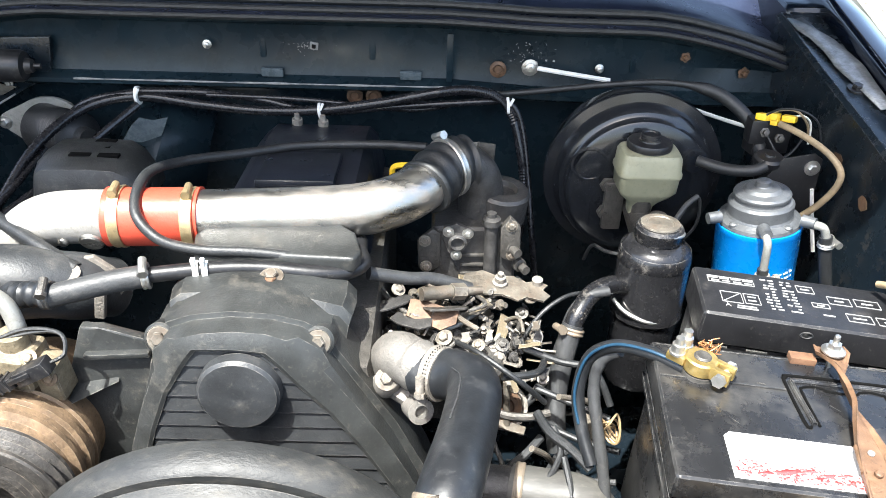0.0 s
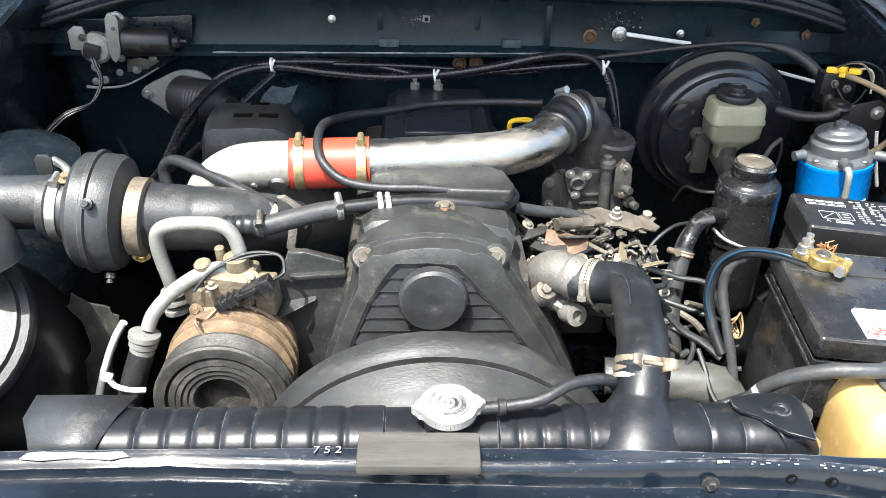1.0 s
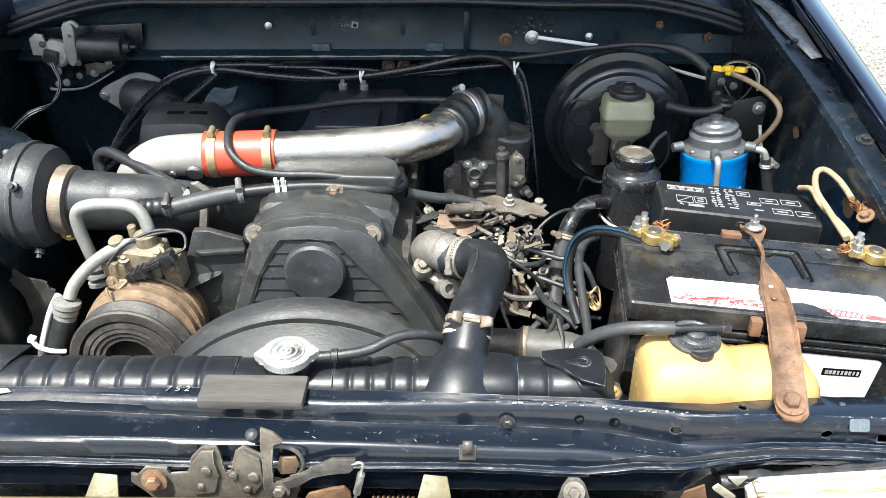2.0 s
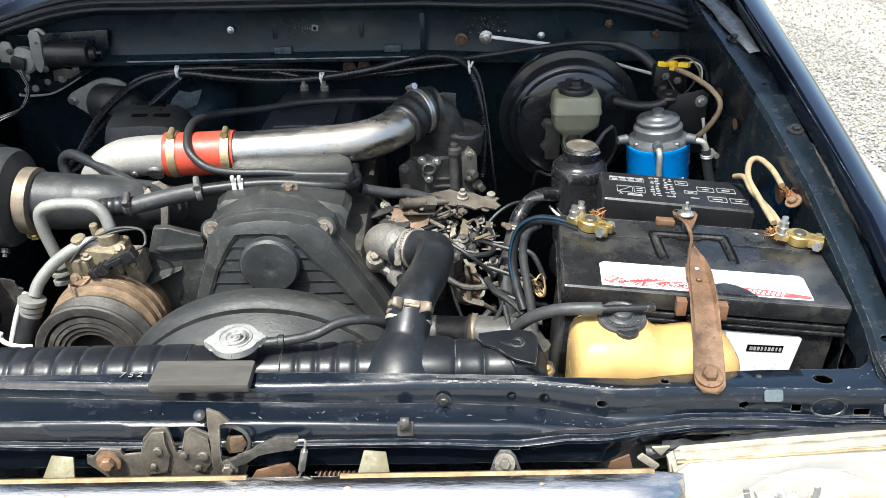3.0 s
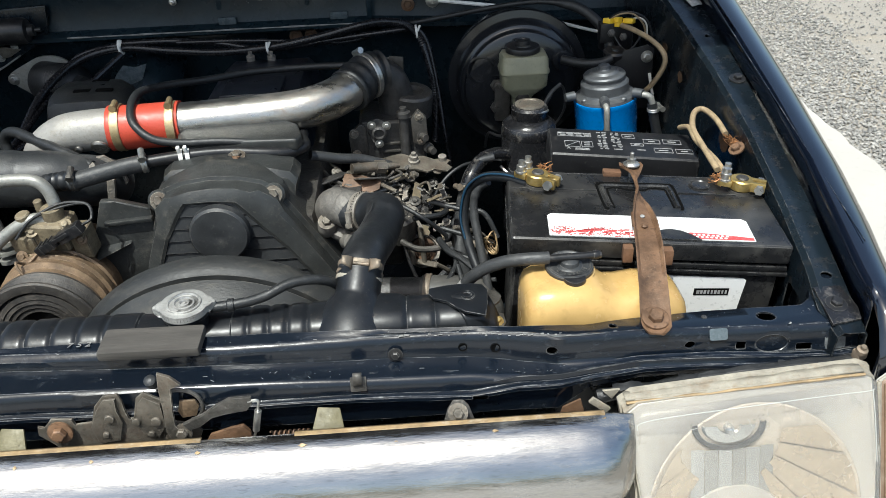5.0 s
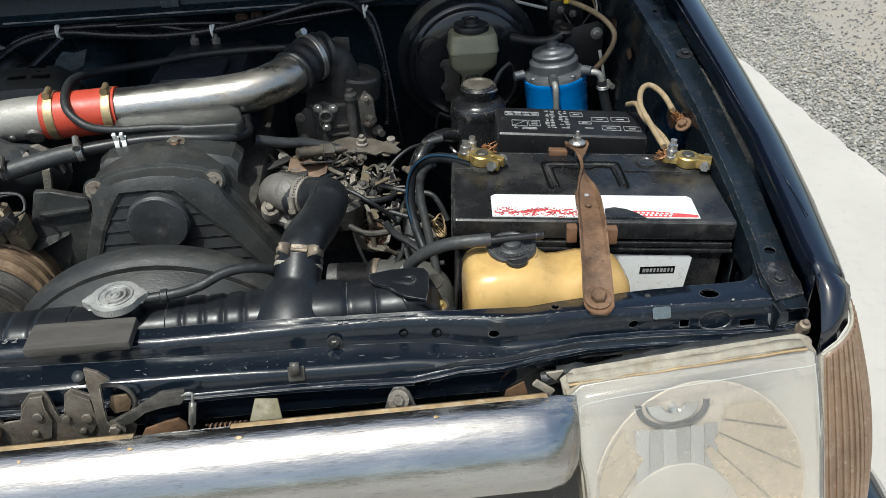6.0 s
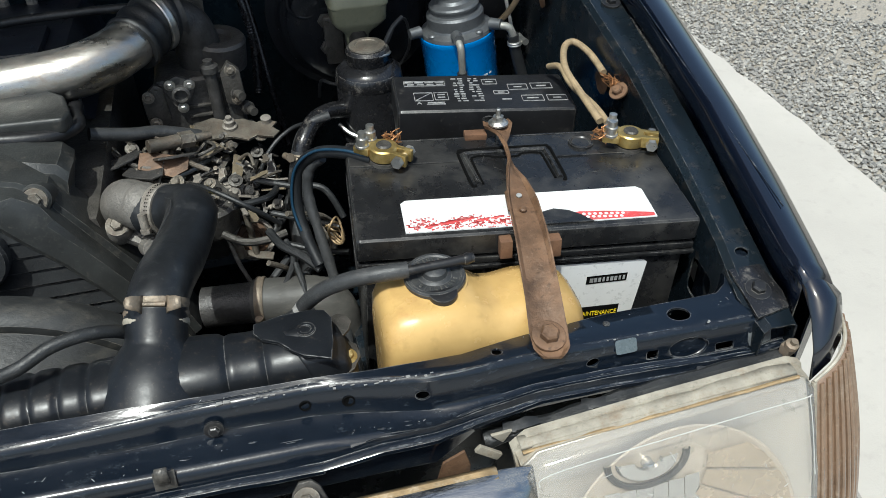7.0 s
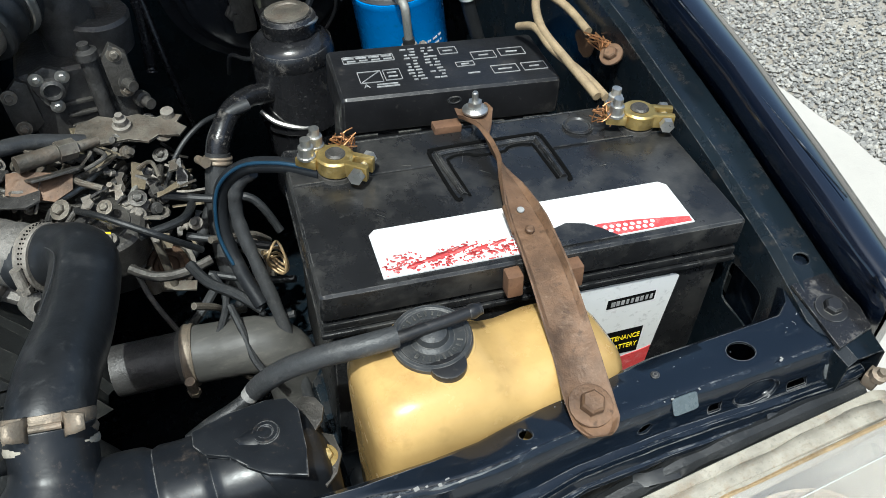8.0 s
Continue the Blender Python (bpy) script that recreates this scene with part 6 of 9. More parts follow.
tube(bm, [(0.186, 0.636, 1.022), (0.171, 0.643, 1.004), (0.166, 0.638, 0.975), (0.171, 0.618, 0.938), (0.179, 0.592, 0.890), (0.184, 0.564, 0.835), (0.185, 0.545, 0.780)], 0.0062, 12, 8, grow=lambda f: 1 + 0.10 * math.sin(f * 55) * math.sin(f * 23))
part("taped_strand", bm, GREYHOSE, bcab, "grey taped strand")
bm = B()
tube(bm, [(0.228, 0.586, 1.0465), (0.203, 0.607, 1.0455), (0.176, 0.630, 1.034), (0.155, 0.641, 1.008), (0.147, 0.636, 0.968), (0.152, 0.622, 0.940)], 0.0016, 10)
part("thin_wire", bm, BLUEWIRE, bcab, "thin blue wire")

# ---------------------------------------------------------------- charge pipe clamps
for x in (-0.364, -0.281):
    clamp(pipe, (x, 0.8385 + 0.0003, 1.0503), (1, 0.03, 0.01), 0.0348, 0.013, GOLD, (0, -0.15, 1))
clamp(pipe, (0.018, 0.943, 1.0755), (0.65, 0.55, 0.08), 0.0370, 0.010, ZINC, (-0.5, 0.2, 1))
bm = B()
lathe(bm, [(0.014, 0), (0.014, 0.003), (0.012, 0.005), (0, 0.005)], (-0.392, 0.812, 1.032), (0, -0.8, -0.45), 20)
lathe(bm, [(0.006, 0), (0.006, 0.003), (0.004, 0.005), (0, 0.005)], (-0.425, 0.812, 1.030), (0, -0.8, -0.45), 14)
part("blanking_disc", bm, STEEL, pipe)
bm = B()
tube(bm, [(0.022, 0.948, 1.076), (0.040, 0.956, 1.070), (0.056, 0.962, 1.054), (0.062, 0.965, 1.03), (0.064, 0.965, 1.0)], 0.0305, 28, 8)
part("intake_elbow", bm, OILY, pipe, "oily alloy elbow")

# ---------------------------------------------------------------- intake housing
inh = thing("intake_housing", "oily grey cast alloy intake housing with bolted face", "intake housing", (0.06, 0.96, 0.9))
bm = B()
box(bm, (0.054, 0.966, 0.950), (0.112, 0.105, 0.110), (0, 0, 0), 0.010, 3)
part("casting", bm, OILY, inh)
bm = B()
lathe(bm, [(0.037, -0.03), (0.037, 0.006), (0.034, 0.010), (0.02, 0.011), (0.018, 0.004), (0, 0.004)], (0.090, 0.965, 1.028), (0.1, -0.1, 1), 28)
part("round_flange", bm, OILY, inh)
bm = B()
prism(bm, [(0.014, 1.008), (0.030, 1.014), (0.047, 1.006), (0.050, 0.992), (0.040, 0.975), (0.034, 0.962), (0.026, 0.962), (0.022, 0.975), (0.012, 0.992)], 0.008, upright(0.914), 0.002)
face = part("triangular_face", bm, OILY, inh)
for x, z in ((0.020, 1.003), (0.045, 1.001), (0.031, 0.969)):
    hexbolt(face, (x, 0.905, z), (0, -1, 0), 0.0042, ZINC)
bm = B()
lathe(bm, [(0.012, 0), (0.012, 0.006), (0.009, 0.008), (0.008, 0.002), (0, 0.002)], (0.032, 0.906, 0.989), (0, -1, 0), 18)
part("port", bm, OILY, face)
bm = B()
rod(bm, (0.076, 0.905, 0.915), (0.074, 0.907, 1.022), 0.0085)
lathe(bm, [(0.012, 0), (0.012, 0.008), (0.006, 0.010), (0.006, 0.016), (0, 0.016)], (0.074, 0.907, 1.015), (0, 0, 1), 14)
part("spindle", bm, OILY, inh)
bm = B()
prism(bm, [(-0.014, 0), (0.012, 0), (0.014, 0.045), (-0.010, 0.048)], 0.003, upright(0.990) @ pose(0.066, 1.045, 0), 0.0008)
part("tab", bm, DULLALLOY, inh)
for x, z in ((0.112, 0.955), (0.112, 0.925), (0.100, 0.98)):
    bm = B()
    lathe(bm, [(0.009, 0), (0.009, 0.008), (0.006, 0.009), (0.006, 0.022), (0, 0.022)], (x, 0.912, z), (0.5, -1, 0), 12)
    part("fitting", bm, ALLOY if z < 0.94 else DULLALLOY, inh, sharp=25)

bm = B()
box(bm, (0.052, 1.000, 1.058), (0.026, 0.022, 0.052), (4, 0, 0), 0.003)
part("sensor_box", bm, ACPIPE, inh, "pale grey sensor box")
bm = B()
prism(bm, [(-0.020, 0.985), (0.000, 1.004), (0.010, 0.998), (0.012, 0.950), (0.000, 0.940), (-0.018, 0.944)], 0.010, upright(0.920), 0.003)
prism(bm, [(0.086, 1.010), (0.098, 1.026), (0.112, 1.012), (0.114, 0.972), (0.100, 0.962), (0.088, 0.968)], 0.012, upright(0.915), 0.003)
for z in (0.938, 0.952, 0.966):
    box(bm, (0.052, 0.912, z), (0.030, 0.006, 0.004), bev=0.001)
box(bm, (0.052, 0.910, 0.921), (0.110, 0.014, 0.010), bev=0.003)
part("cast_ear", bm, DULLALLOY, inh, sharp=28)
for x, z in ((-0.010, 0.990), (-0.008, 0.952), (0.100, 1.014), (0.103, 0.972), (0.010, 0.920), (0.090, 0.920)):
    hexbolt(inh, (x, 0.904, z), (0, -1, 0.1), 0.0045, LATCH)

# dipstick handle
bm = B()
tube(bm, [(-0.030, 1.035, 1.000), (-0.054, 1.035, 1.005), (-0.058, 1.035, 1.030), (-0.045, 1.035, 1.036), (-0.022, 1.035, 1.034), (-0.012, 1.035, 1.02)], 0.0042, 8)
alone("dipstick", bm, YELLOWCLIP, "yellow looped dipstick handle", "dipstick")

# ---------------------------------------------------------------- thermostat and injection gear
th = thing("thermostat_housing", "grey cast alloy thermostat housing with bolted ears", "thermostat housing", (-0.03, 0.68, 0.93))
bm = B()
tube(bm, [(0.004, 0.655, 0.975), (-0.014, 0.667, 0.976), (-0.030, 0.685, 0.972), (-0.039, 0.706, 0.952), (-0.042, 0.722, 0.91)], 0.0255, 28, 8, grow=lambda f: 1 + 0.10 * f + 0.06 * (0.18 < f < 0.26))
part("neck", bm, THERMO, th, sharp=25)
clamp(th, (0.009, 0.651, 0.978), (0.80, -0.55, 0.15), 0.0268, 0.013, ALLOY, (-0.3, -1, 0.2))
# black cubes on the band, coloured as the shade inside its slots
bm = B()
for k in range(44):
    a = 2 * math.pi * k / 44
    w1 = Vector((0.80, -0.55, 0.15)).normalized()
    u1 = w1.orthogonal().normalized()
    q1 = Vector((0.009, 0.651, 0.978)) + 0.0288 * (math.cos(a) * u1 + math.sin(a) * w1.cross(u1))
    box(bm, q1, (0.0011, 0.0011, 0.0011), (0, 0, 0), 0)
    box(bm, q1 + w1 * 0.003, (0.0011, 0.0011, 0.0011), (0, 0, 0), 0)
part("worm_slots", bm, INK_AND_HOLE_SHADE, th, "black cubes painting the shade in the worm clamp's slots")
bm = B()
box(bm, (-0.035, 0.680, 0.938), (0.05, 0.03, 0.016), (20, 10, -35), 0.006)
lathe(bm, [(0.014, -0.012), (0.014, 0.012), (0.007, 0.013), (0.007, 0.004), (0, 0.004)], (-0.012, 0.652, 0.930), (0.4, -1, 0.4), 20)
lathe(bm, [(0.015, -0.012), (0.014, 0.010), (0.012, 0.013), (0, 0.013)], (-0.045, 0.672, 0.948), (0.1, -0.6, 0.8), 20)
part("ear", bm, THERMO, th)
hexbolt(th, (-0.045, 0.664, 0.958), (0.1, -0.6, 0.8), 0.007, LATCH)

pump = thing("injection_pump", "oily injection pump with levers, pipes and linkages", "injection pump", (0.06, 0.78, 0.80))
bm = B()
box(bm, (0.012, 0.825, 0.855), (0.10, 0.12, 0.09), (0, 0, 0), 0.012, 3)
lathe(bm, [(0.038, -0.03), (0.038, 0.006), (0.034, 0.010), (0.026, 0.011), (0.025, 0.013), (0, 0.013)], (0.048, 0.752, 0.912), (0.05, -0.15, 1), 32)
part("housing", bm, DULLALLOY, pump)
for k in range(3):
    a = 0.6 + k * 2.1
    hexbolt(pump, (0.048 + 0.030 * math.cos(a), 0.752 + 0.030 * math.sin(a), 0.923), (0.05, -0.15, 1), 0.0048, ALLOY)
bm = B()
lathe(bm, [(0.022, -0.004), (0.021, -0.001), (0.016, 0.0), (0.015, 0.003), (0.011, 0.003), (0.010, 0.0), (0, 0)], (0.093, 0.757, 0.843), (0.15, -0.85, 0.5), 28)
dia = part("diaphragm", bm, RUST, pump, "rusty round diaphragm")
bm = B()
lathe(bm, [(0.022, -0.02), (0.027, -0.016), (0.0285, 0.0), (0.0275, 0.0035), (0.0235, 0.003), (0.022, -0.003)], (0.093, 0.757, 0.843), (0.15, -0.85, 0.5), 32)
part("diaphragm_rim", bm, ALLOY, dia)
bm = B()
box(bm, (0.044, 0.727, 0.926), (0.020, 0.008, 0.0012), (10, 4, -12), 0)
part("yellow_tag", bm, SIGNYELLOW, pump, "small yellow paint tag")
bm = B()
rod(bm, (0.090, 0.742, 0.895), (0.094, 0.735, 0.835), 0.0042)
box(bm, (0.094, 0.733, 0.834), (0.044, 0.012, 0.003), (10, 6, -15), 0.001)
rod(bm, (0.072, 0.735, 0.865), (0.076, 0.728, 0.838), 0.006)
part("linkage", bm, LATCH, pump)
bm = B()
rod(bm, (-0.012, 0.806, 0.972), (0.024, 0.822, 0.966), 0.0085, seg=14)
rod(bm, (0.024, 0.822, 0.966), (0.040, 0.830, 0.962), 0.0105, seg=6)
rod(bm, (0.040, 0.830, 0.962), (0.062, 0.840, 0.958), 0.0052, seg=12)
part("cable_fitting", bm, LATCH, pump)
bm = B()
prism(bm, [(-0.030, -0.010), (0.014, -0.018), (0.030, -0.006), (0.030, 0.010), (-0.012, 0.014), (-0.030, 0.012)], 0.0025, pose(0.002, 0.797, 0.950, 35, 8, -10), 0.0006)
part("copper_plate", bm, RUST, pump)
bm = B()
prism(bm, [(-0.055, -0.012), (-0.030, -0.020), (0.0, -0.014), (0.020, -0.022), (0.030, -0.012), (0.052, -0.016), (0.060, -0.004), (0.048, 0.004), (0.056, 0.014), (0.040, 0.020), (0.028, 0.012), (0.010, 0.022), (-0.012, 0.016), (-0.030, 0.024), (-0.052, 0.012)],
      0.003, pose(0.092, 0.868, 0.944, 12, 4, -8), 0.001)
lev = part("lever_plate", bm, LATCH, pump, "grubby notched throttle lever plate")
bm = B()
lathe(bm, [(0.010, 0), (0.010, 0.006), (0.007, 0.007), (0.007, 0.014), (0.004, 0.015), (0.004, 0.020), (0, 0.020)], (0.087, 0.872, 0.946), (0, -0.2, 1), 12)
part("lever_nut", bm, ALLOY, lev, sharp=25)
bm = B()
lathe(bm, [(0.007, 0), (0.007, 0.008), (0, 0.009)], (0.135, 0.876, 0.946), (0, -0.2, 1), 12)
part("lever_nut", bm, ALLOY, lev, sharp=25)
r2 = random.Random(21)
for k, (x, y, z, w, d, t) in enumerate(((0.02, 0.80, 0.955, 0.055, 0.025, 20), (-0.02, 0.79, 0.945, 0.05, 0.03, -35), (0.06, 0.83, 0.935, 0.05, 0.022, 60), (0.03, 0.76, 0.93, 0.04, 0.026, -10), (-0.045, 0.81, 0.955, 0.05, 0.022, 10), (0.0, 0.835, 0.965, 0.04, 0.02, -60))):
    bm = B()
    prism(bm, [(-w / 2, -d / 2), (-w / 5, -d / 1.7), (w / 3, -d / 2.4), (w / 2, 0), (w / 3, d / 2), (0, d / 2.6), (-w / 2, d / 2)], 0.0028, pose(x, y, z, r2.uniform(-35, 25), r2.uniform(-25, 25), t), 0.0008)
    part("bracket", bm, (DULLALLOY, OILY, LATCH)[k % 3], pump)
for k in range(12):
    x, y, z = r2.uniform(-0.05, 0.13), r2.uniform(0.74, 0.87), r2.uniform(0.885, 0.955)
    hexbolt(pump, (x, y, z), (r2.uniform(-0.6, 0.6), -0.5, 1), r2.uniform(0.004, 0.006), (LATCH, ALLOY, DULLALLOY)[k % 3])
# steel injector pipes fanning out
for k in range(5):
    x0 = 0.03 + 0.018 * k
    bm = B()
    tube(bm, [(x0, 0.87, 0.885), (x0 + 0.01, 0.84, 0.93 - 0.006 * k), (x0 - 0.03, 0.80 - 0.01 * k, 0.945 - 0.010 * k), (-0.03 - 0.004 * k, 0.80 + 0.012 * k, 0.950 - 0.008 * k), (-0.07, 0.85 + 0.01 * k, 0.955)], 0.0032, 8)
    part("injector_pipe", bm, ACPIPE if k % 2 else DULLALLOY, pump)
for pts, r, m in (([(0.02, 0.775, 0.93), (0.05, 0.72, 0.955), (0.095, 0.69, 0.94), (0.13, 0.70, 0.90)], 0.0045, RUBBER), ([(0.08, 0.70, 0.935), (0.12, 0.715, 0.93), (0.135, 0.76, 0.915)], 0.006, RUBBER),
                  ([(0.11, 0.76, 0.93), (0.15, 0.75, 0.92), (0.19, 0.74, 0.915), (0.21, 0.72, 0.88)], 0.006, RUBBER), ([(0.12, 0.72, 0.905), (0.16, 0.70, 0.90), (0.20, 0.68, 0.895)], 0.0055, RUBBER),
                  ([(0.13, 0.68, 0.885), (0.17, 0.66, 0.88), (0.205, 0.64, 0.885)], 0.005, RUBBER), ([(0.10, 0.80, 0.88), (0.13, 0.82, 0.93), (0.165, 0.84, 0.95), (0.20, 0.86, 0.945)], 0.004, RUBBER),
                  ([(0.09, 0.70, 0.80), (0.12, 0.66, 0.795), (0.15, 0.65, 0.81), (0.17, 0.66, 0.835)], 0.0045, RUBBER), ([(0.06, 0.74, 0.90), (0.07, 0.70, 0.86), (0.09, 0.67, 0.82)], 0.004, DULLALLOY)):
    bm = B()
    tube(bm, pts, r * 0.72, 10)
    part("small_hose", bm, m, pump)
bm = B()
tube(bm, [(-0.074, 0.806, 1.000), (-0.03, 0.822, 0.984), (0.0, 0.838, 0.974), (0.028, 0.846, 0.962), (0.048, 0.852, 0.952)], 0.0082, 14)
alone("fuel_hose", bm, GREYHOSE, "grey rubber fuel return hose over the pump", "hose")

lower = thing("lower_pipe", "dusty grey lower coolant pipe with rusty clamp", "pipe", (0.12, 0.6, 0.85))
bm = B()
tube(bm, [(0.088, 0.607, 0.862), (0.115, 0.600, 0.864), (0.145, 0.593, 0.866), (0.166, 0.588, 0.860), (0.178, 0.584, 0.835), (0.182, 0.578, 0.77)], 0.0265, 26, 8, grow=lambda f: 1 + 0.012 * math.sin(f * 60) * math.sin(f * 17))
part("hose", bm, DUSTYHOSE, lower)
clamp(lower, (0.095, 0.605, 0.863), (1, -0.2, 0), 0.0268, 0.010, PALERUST, (0, -1, -0.2))
bm = B()
tube(bm, [(0.03, 0.615, 0.860), (0.06, 0.61, 0.862), (0.10, 0.604, 0.863)], 0.0235, 24)
part("stub", bm, OILY, lower)

# wiring heap beside the battery
heap = thing("wiring_heap", "tangled dusty wires and hoses beside the battery", "wiring", (0.16, 0.65, 0.85))
for k in range(13):
    x, y, z = r2.uniform(0.11, 0.20), r2.uniform(0.56, 0.78), r2.uniform(0.80, 0.915)
    bm = B()
    p = Vector((x, y, z))
    pts = [p]
    d = Vector((r2.uniform(-1, 1), r2.uniform(-1, 1), r2.uniform(-0.4, 0.4))).normalized()
    for _ in range(3):
        d = (d + Vector((r2.uniform(-1, 1), r2.uniform(-1, 1), r2.uniform(-0.6, 0.4))) * 0.6).normalized()
        q = pts[-1] + d * 0.028
        q.x = min(q.x, 0.192)
        q.z = min(q.z, 0.93)
        pts.append(q)
    tube(bm, pts, r2.choice((0.0025, 0.0035, 0.005)), 8, 5)
    part("wire", bm, r2.choice((GREYHOSE, RUBBER, GREYHOSE, LATCH, DULLALLOY)), heap)
for k in range(4):
    bm = B()
    c0 = Vector((0.190, 0.630 + 0.004 * k, 0.926 - 0.003 * k))
    w, h, t = 0.008 + 0.002 * (k % 2), 0.018 - 0.003 * k, 0.5 * k
    tube(bm, [c0 + Vector((w * math.cos(a + t), 0.006 * math.sin(2 * a + k), h * math.sin(a))) for a in (0.3 + 6.6 * j / 9 for j in range(10))], 0.0012, 6)
    part("cream_wire", bm, GOLDEDGE, heap, "dull cream wire loops")

# ---------------------------------------------------------------- hoses over the engine
eh = thing("breather_pipe", "black breather pipe across the engine with white clip", "pipe", (-0.2, 0.75, 1.0))
bm = B()
tube(bm, [(-0.405, 0.700, 1.026), (-0.37, 0.710, 1.031), (-0.335, 0.722, 1.035), (-0.300, 0.732, 1.037)], 0.0125, 16)
part("hose_end", bm, GREYHOSE, eh)
bm = B()
tube(bm, [(-0.392, 0.704, 1.028), (-0.412, 0.706, 1.027), (-0.432, 0.712, 1.022), (-0.452, 0.728, 1.014)], 0.0135, 16, 8, grow=lambda f: 1 + 0.08 * math.sin(f * 40))
part("joint", bm, HOSEBLACK, eh, "glossy black ribbed joint")
clamp(eh, (-0.398, 0.704, 1.0275), (1, 0.1, 0), 0.0132, 0.007, DULLALLOY, (0, -0.5, 1))
clamp(eh, (-0.304, 0.731, 1.037), (1, 0.25, 0.05), 0.0128, 0.008, ZINC, (0, -0.4, 1))
bm = B()
tube(bm, [(-0.31, 0.730, 1.037), (-0.25, 0.742, 1.039), (-0.19, 0.750, 1.038), (-0.13, 0.752, 1.032), (-0.095, 0.762, 1.028), (-0.078, 0.785, 1.026), (-0.084, 0.815, 1.024), (-0.086, 0.842, 1.022)], 0.0088, 16)
part("tube", bm, BLACK, eh)
bm = B()
for dx in (0.0, 0.010):
    lathe(bm, [(0.0092, -0.003), (0.0108, -0.003), (0.0108, 0.003), (0.0092, 0.003)], (-0.253 + dx, 0.7415, 1.039), (1, 0.17, 0), 20)
    box(bm, (-0.253 + dx, 0.735, 1.052), (0.005, 0.006, 0.012), (20, 0, 0), 0.001)
part("white_clip", bm, CREAMTUBE, eh, "white plastic clip")
hexbolt(engine, (-0.171, 0.728, 1.035), (0, -0.2, 1), 0.0062, RUST)
bm = B()
tube(bm, [(-0.01, 1.02, 1.070), (-0.08, 1.035, 1.066), (-0.18, 1.02, 1.068), (-0.25, 0.98, 1.072), (-0.310, 0.925, 1.084), (-0.336, 0.862, 1.094), (-0.334, 0.806, 1.076), (-0.305, 0.782, 1.054), (-0.26, 0.768, 1.049), (-0.20, 0.765, 1.049), (-0.15, 0.766, 1.044), (-0.112, 0.775, 1.036)], 0.0062, 14)
alone("vacuum_line", bm, RUBBER, "thin black rubber line looping over the red joiner", "hose")
bm = B()
tube(bm, [(-0.535, 0.85, 0.95), (-0.556, 0.862, 1.00), (-0.560, 0.868, 1.030), (-0.538, 0.858, 1.045), (-0.49, 0.822, 1.043), (-0.44, 0.788, 1.036), (-0.392, 0.763, 1.022)], 0.0085, 14)
alone("turbo_hose", bm, RUBBER, "black rubber hose hooking over the turbo", "hose")
bm = B()
lathe(bm, [(0.016, 0), (0.016, 0.006), (0.010, 0.008), (0.010, 0.016), (0, 0.016)], (-0.398, 0.762, 1.012), (0.2, -0.5, 0.8), 14)
box(bm, (-0.385, 0.762, 1.005), (0.04, 0.012, 0.012), (0, 25, -10), 0.003)
box(bm, (-0.37, 0.755, 0.985), (0.012, 0.01, 0.04), (0, 10, 0), 0.003)
prism(bm, [(-0.405, 1.026), (-0.380, 1.030), (-0.358, 1.012), (-0.352, 0.985), (-0.368, 0.965), (-0.392, 0.972), (-0.408, 1.000)], 0.008, upright(0.786), 0.002)
for xx, zz in ((-0.395, 1.018), (-0.362, 1.004), (-0.378, 0.975)):
    lathe(bm, [(0.0065, 0), (0.0065, 0.006), (0.003, 0.007), (0.003, 0.012), (0, 0.012)], (xx, 0.778, zz), (0, -1, 0.1), 6)
alone("turbo_fitting", bm, ALLOY, "grubby alloy turbo oil fitting", "fitting")

# plate beside the timing cover
bm = B()
prism(bm, [(-0.366, 1.000), (-0.345, 0.998), (-0.297, 0.985), (-0.292, 0.84), (-0.36, 0.80), (-0.398, 0.80), (-0.400, 0.905)], 0.012, upright(0.700), 0.004)
side = part("side_bracket", bm, PLASTIC2, engine, "dusty dark cast bracket")
bm = B()
loft(bm, [[(-0.384, 0.69, 0.925), (-0.384, 0.688, 0.915), (-0.384, 0.66, 0.916)], [(-0.335, 0.69, 0.935), (-0.335, 0.688, 0.93), (-0.335, 0.684, 0.931)]])
box(bm, (-0.33, 0.684, 0.968), (0.07, 0.010, 0.006), (0, -4, 0), 0.002)
part("gusset", bm, PLASTIC2, side)
for x, y, z in ((-0.21, 1.165, 1.045), (-0.17, 1.16, 1.045)):
    bm = B()
    lathe(bm, [(0.008, -0.01), (0.008, 0.006), (0.004, 0.007), (0.004, 0.014), (0, 0.014)], (x, y, z), (0, -0.1, 1), 10)
    part("stud", bm, ALLOY, engine, sharp=25)
bm = B()
box(bm, (-0.175, 0.965, 1.058), (0.10, 0.10, 0.012), (-2, 0, 0), 0.005)
box(bm, (-0.175, 0.90, 1.035), (0.075, 0.012, 0.03), (-25, 0, 0), 0.005)
part("rocker_relief", bm, VALVE, engine)

# ---------------------------------------------------------------- compressor gear
bm = B()
box(bm, (-0.43, 0.672, 0.967), (0.056, 0.044, 0.045), (8, 0, -12), 0.008, 3)
box(bm, (-0.47, 0.675, 0.955), (0.04, 0.04, 0.03), (8, 0, -12), 0.006, 3)
rod(bm, (-0.425, 0.67, 0.985), (-0.425, 0.668, 1.005), 0.015)
rod(bm, (-0.462, 0.668, 0.975), (-0.466, 0.664, 1.000), 0.0120, 0.0105, bev=0.002)
rod(bm, (-0.445, 0.682, 0.985), (-0.447, 0.680, 1.012), 0.0070, 0.0060, bev=0.0015)
box(bm, (-0.392, 0.668, 0.952), (0.026, 0.030, 0.050), (10, 0, -8), 0.005, 3)
box(bm, (-0.452, 0.664, 0.925), (0.070, 0.024, 0.030), (14, 0, -6), 0.006, 3)
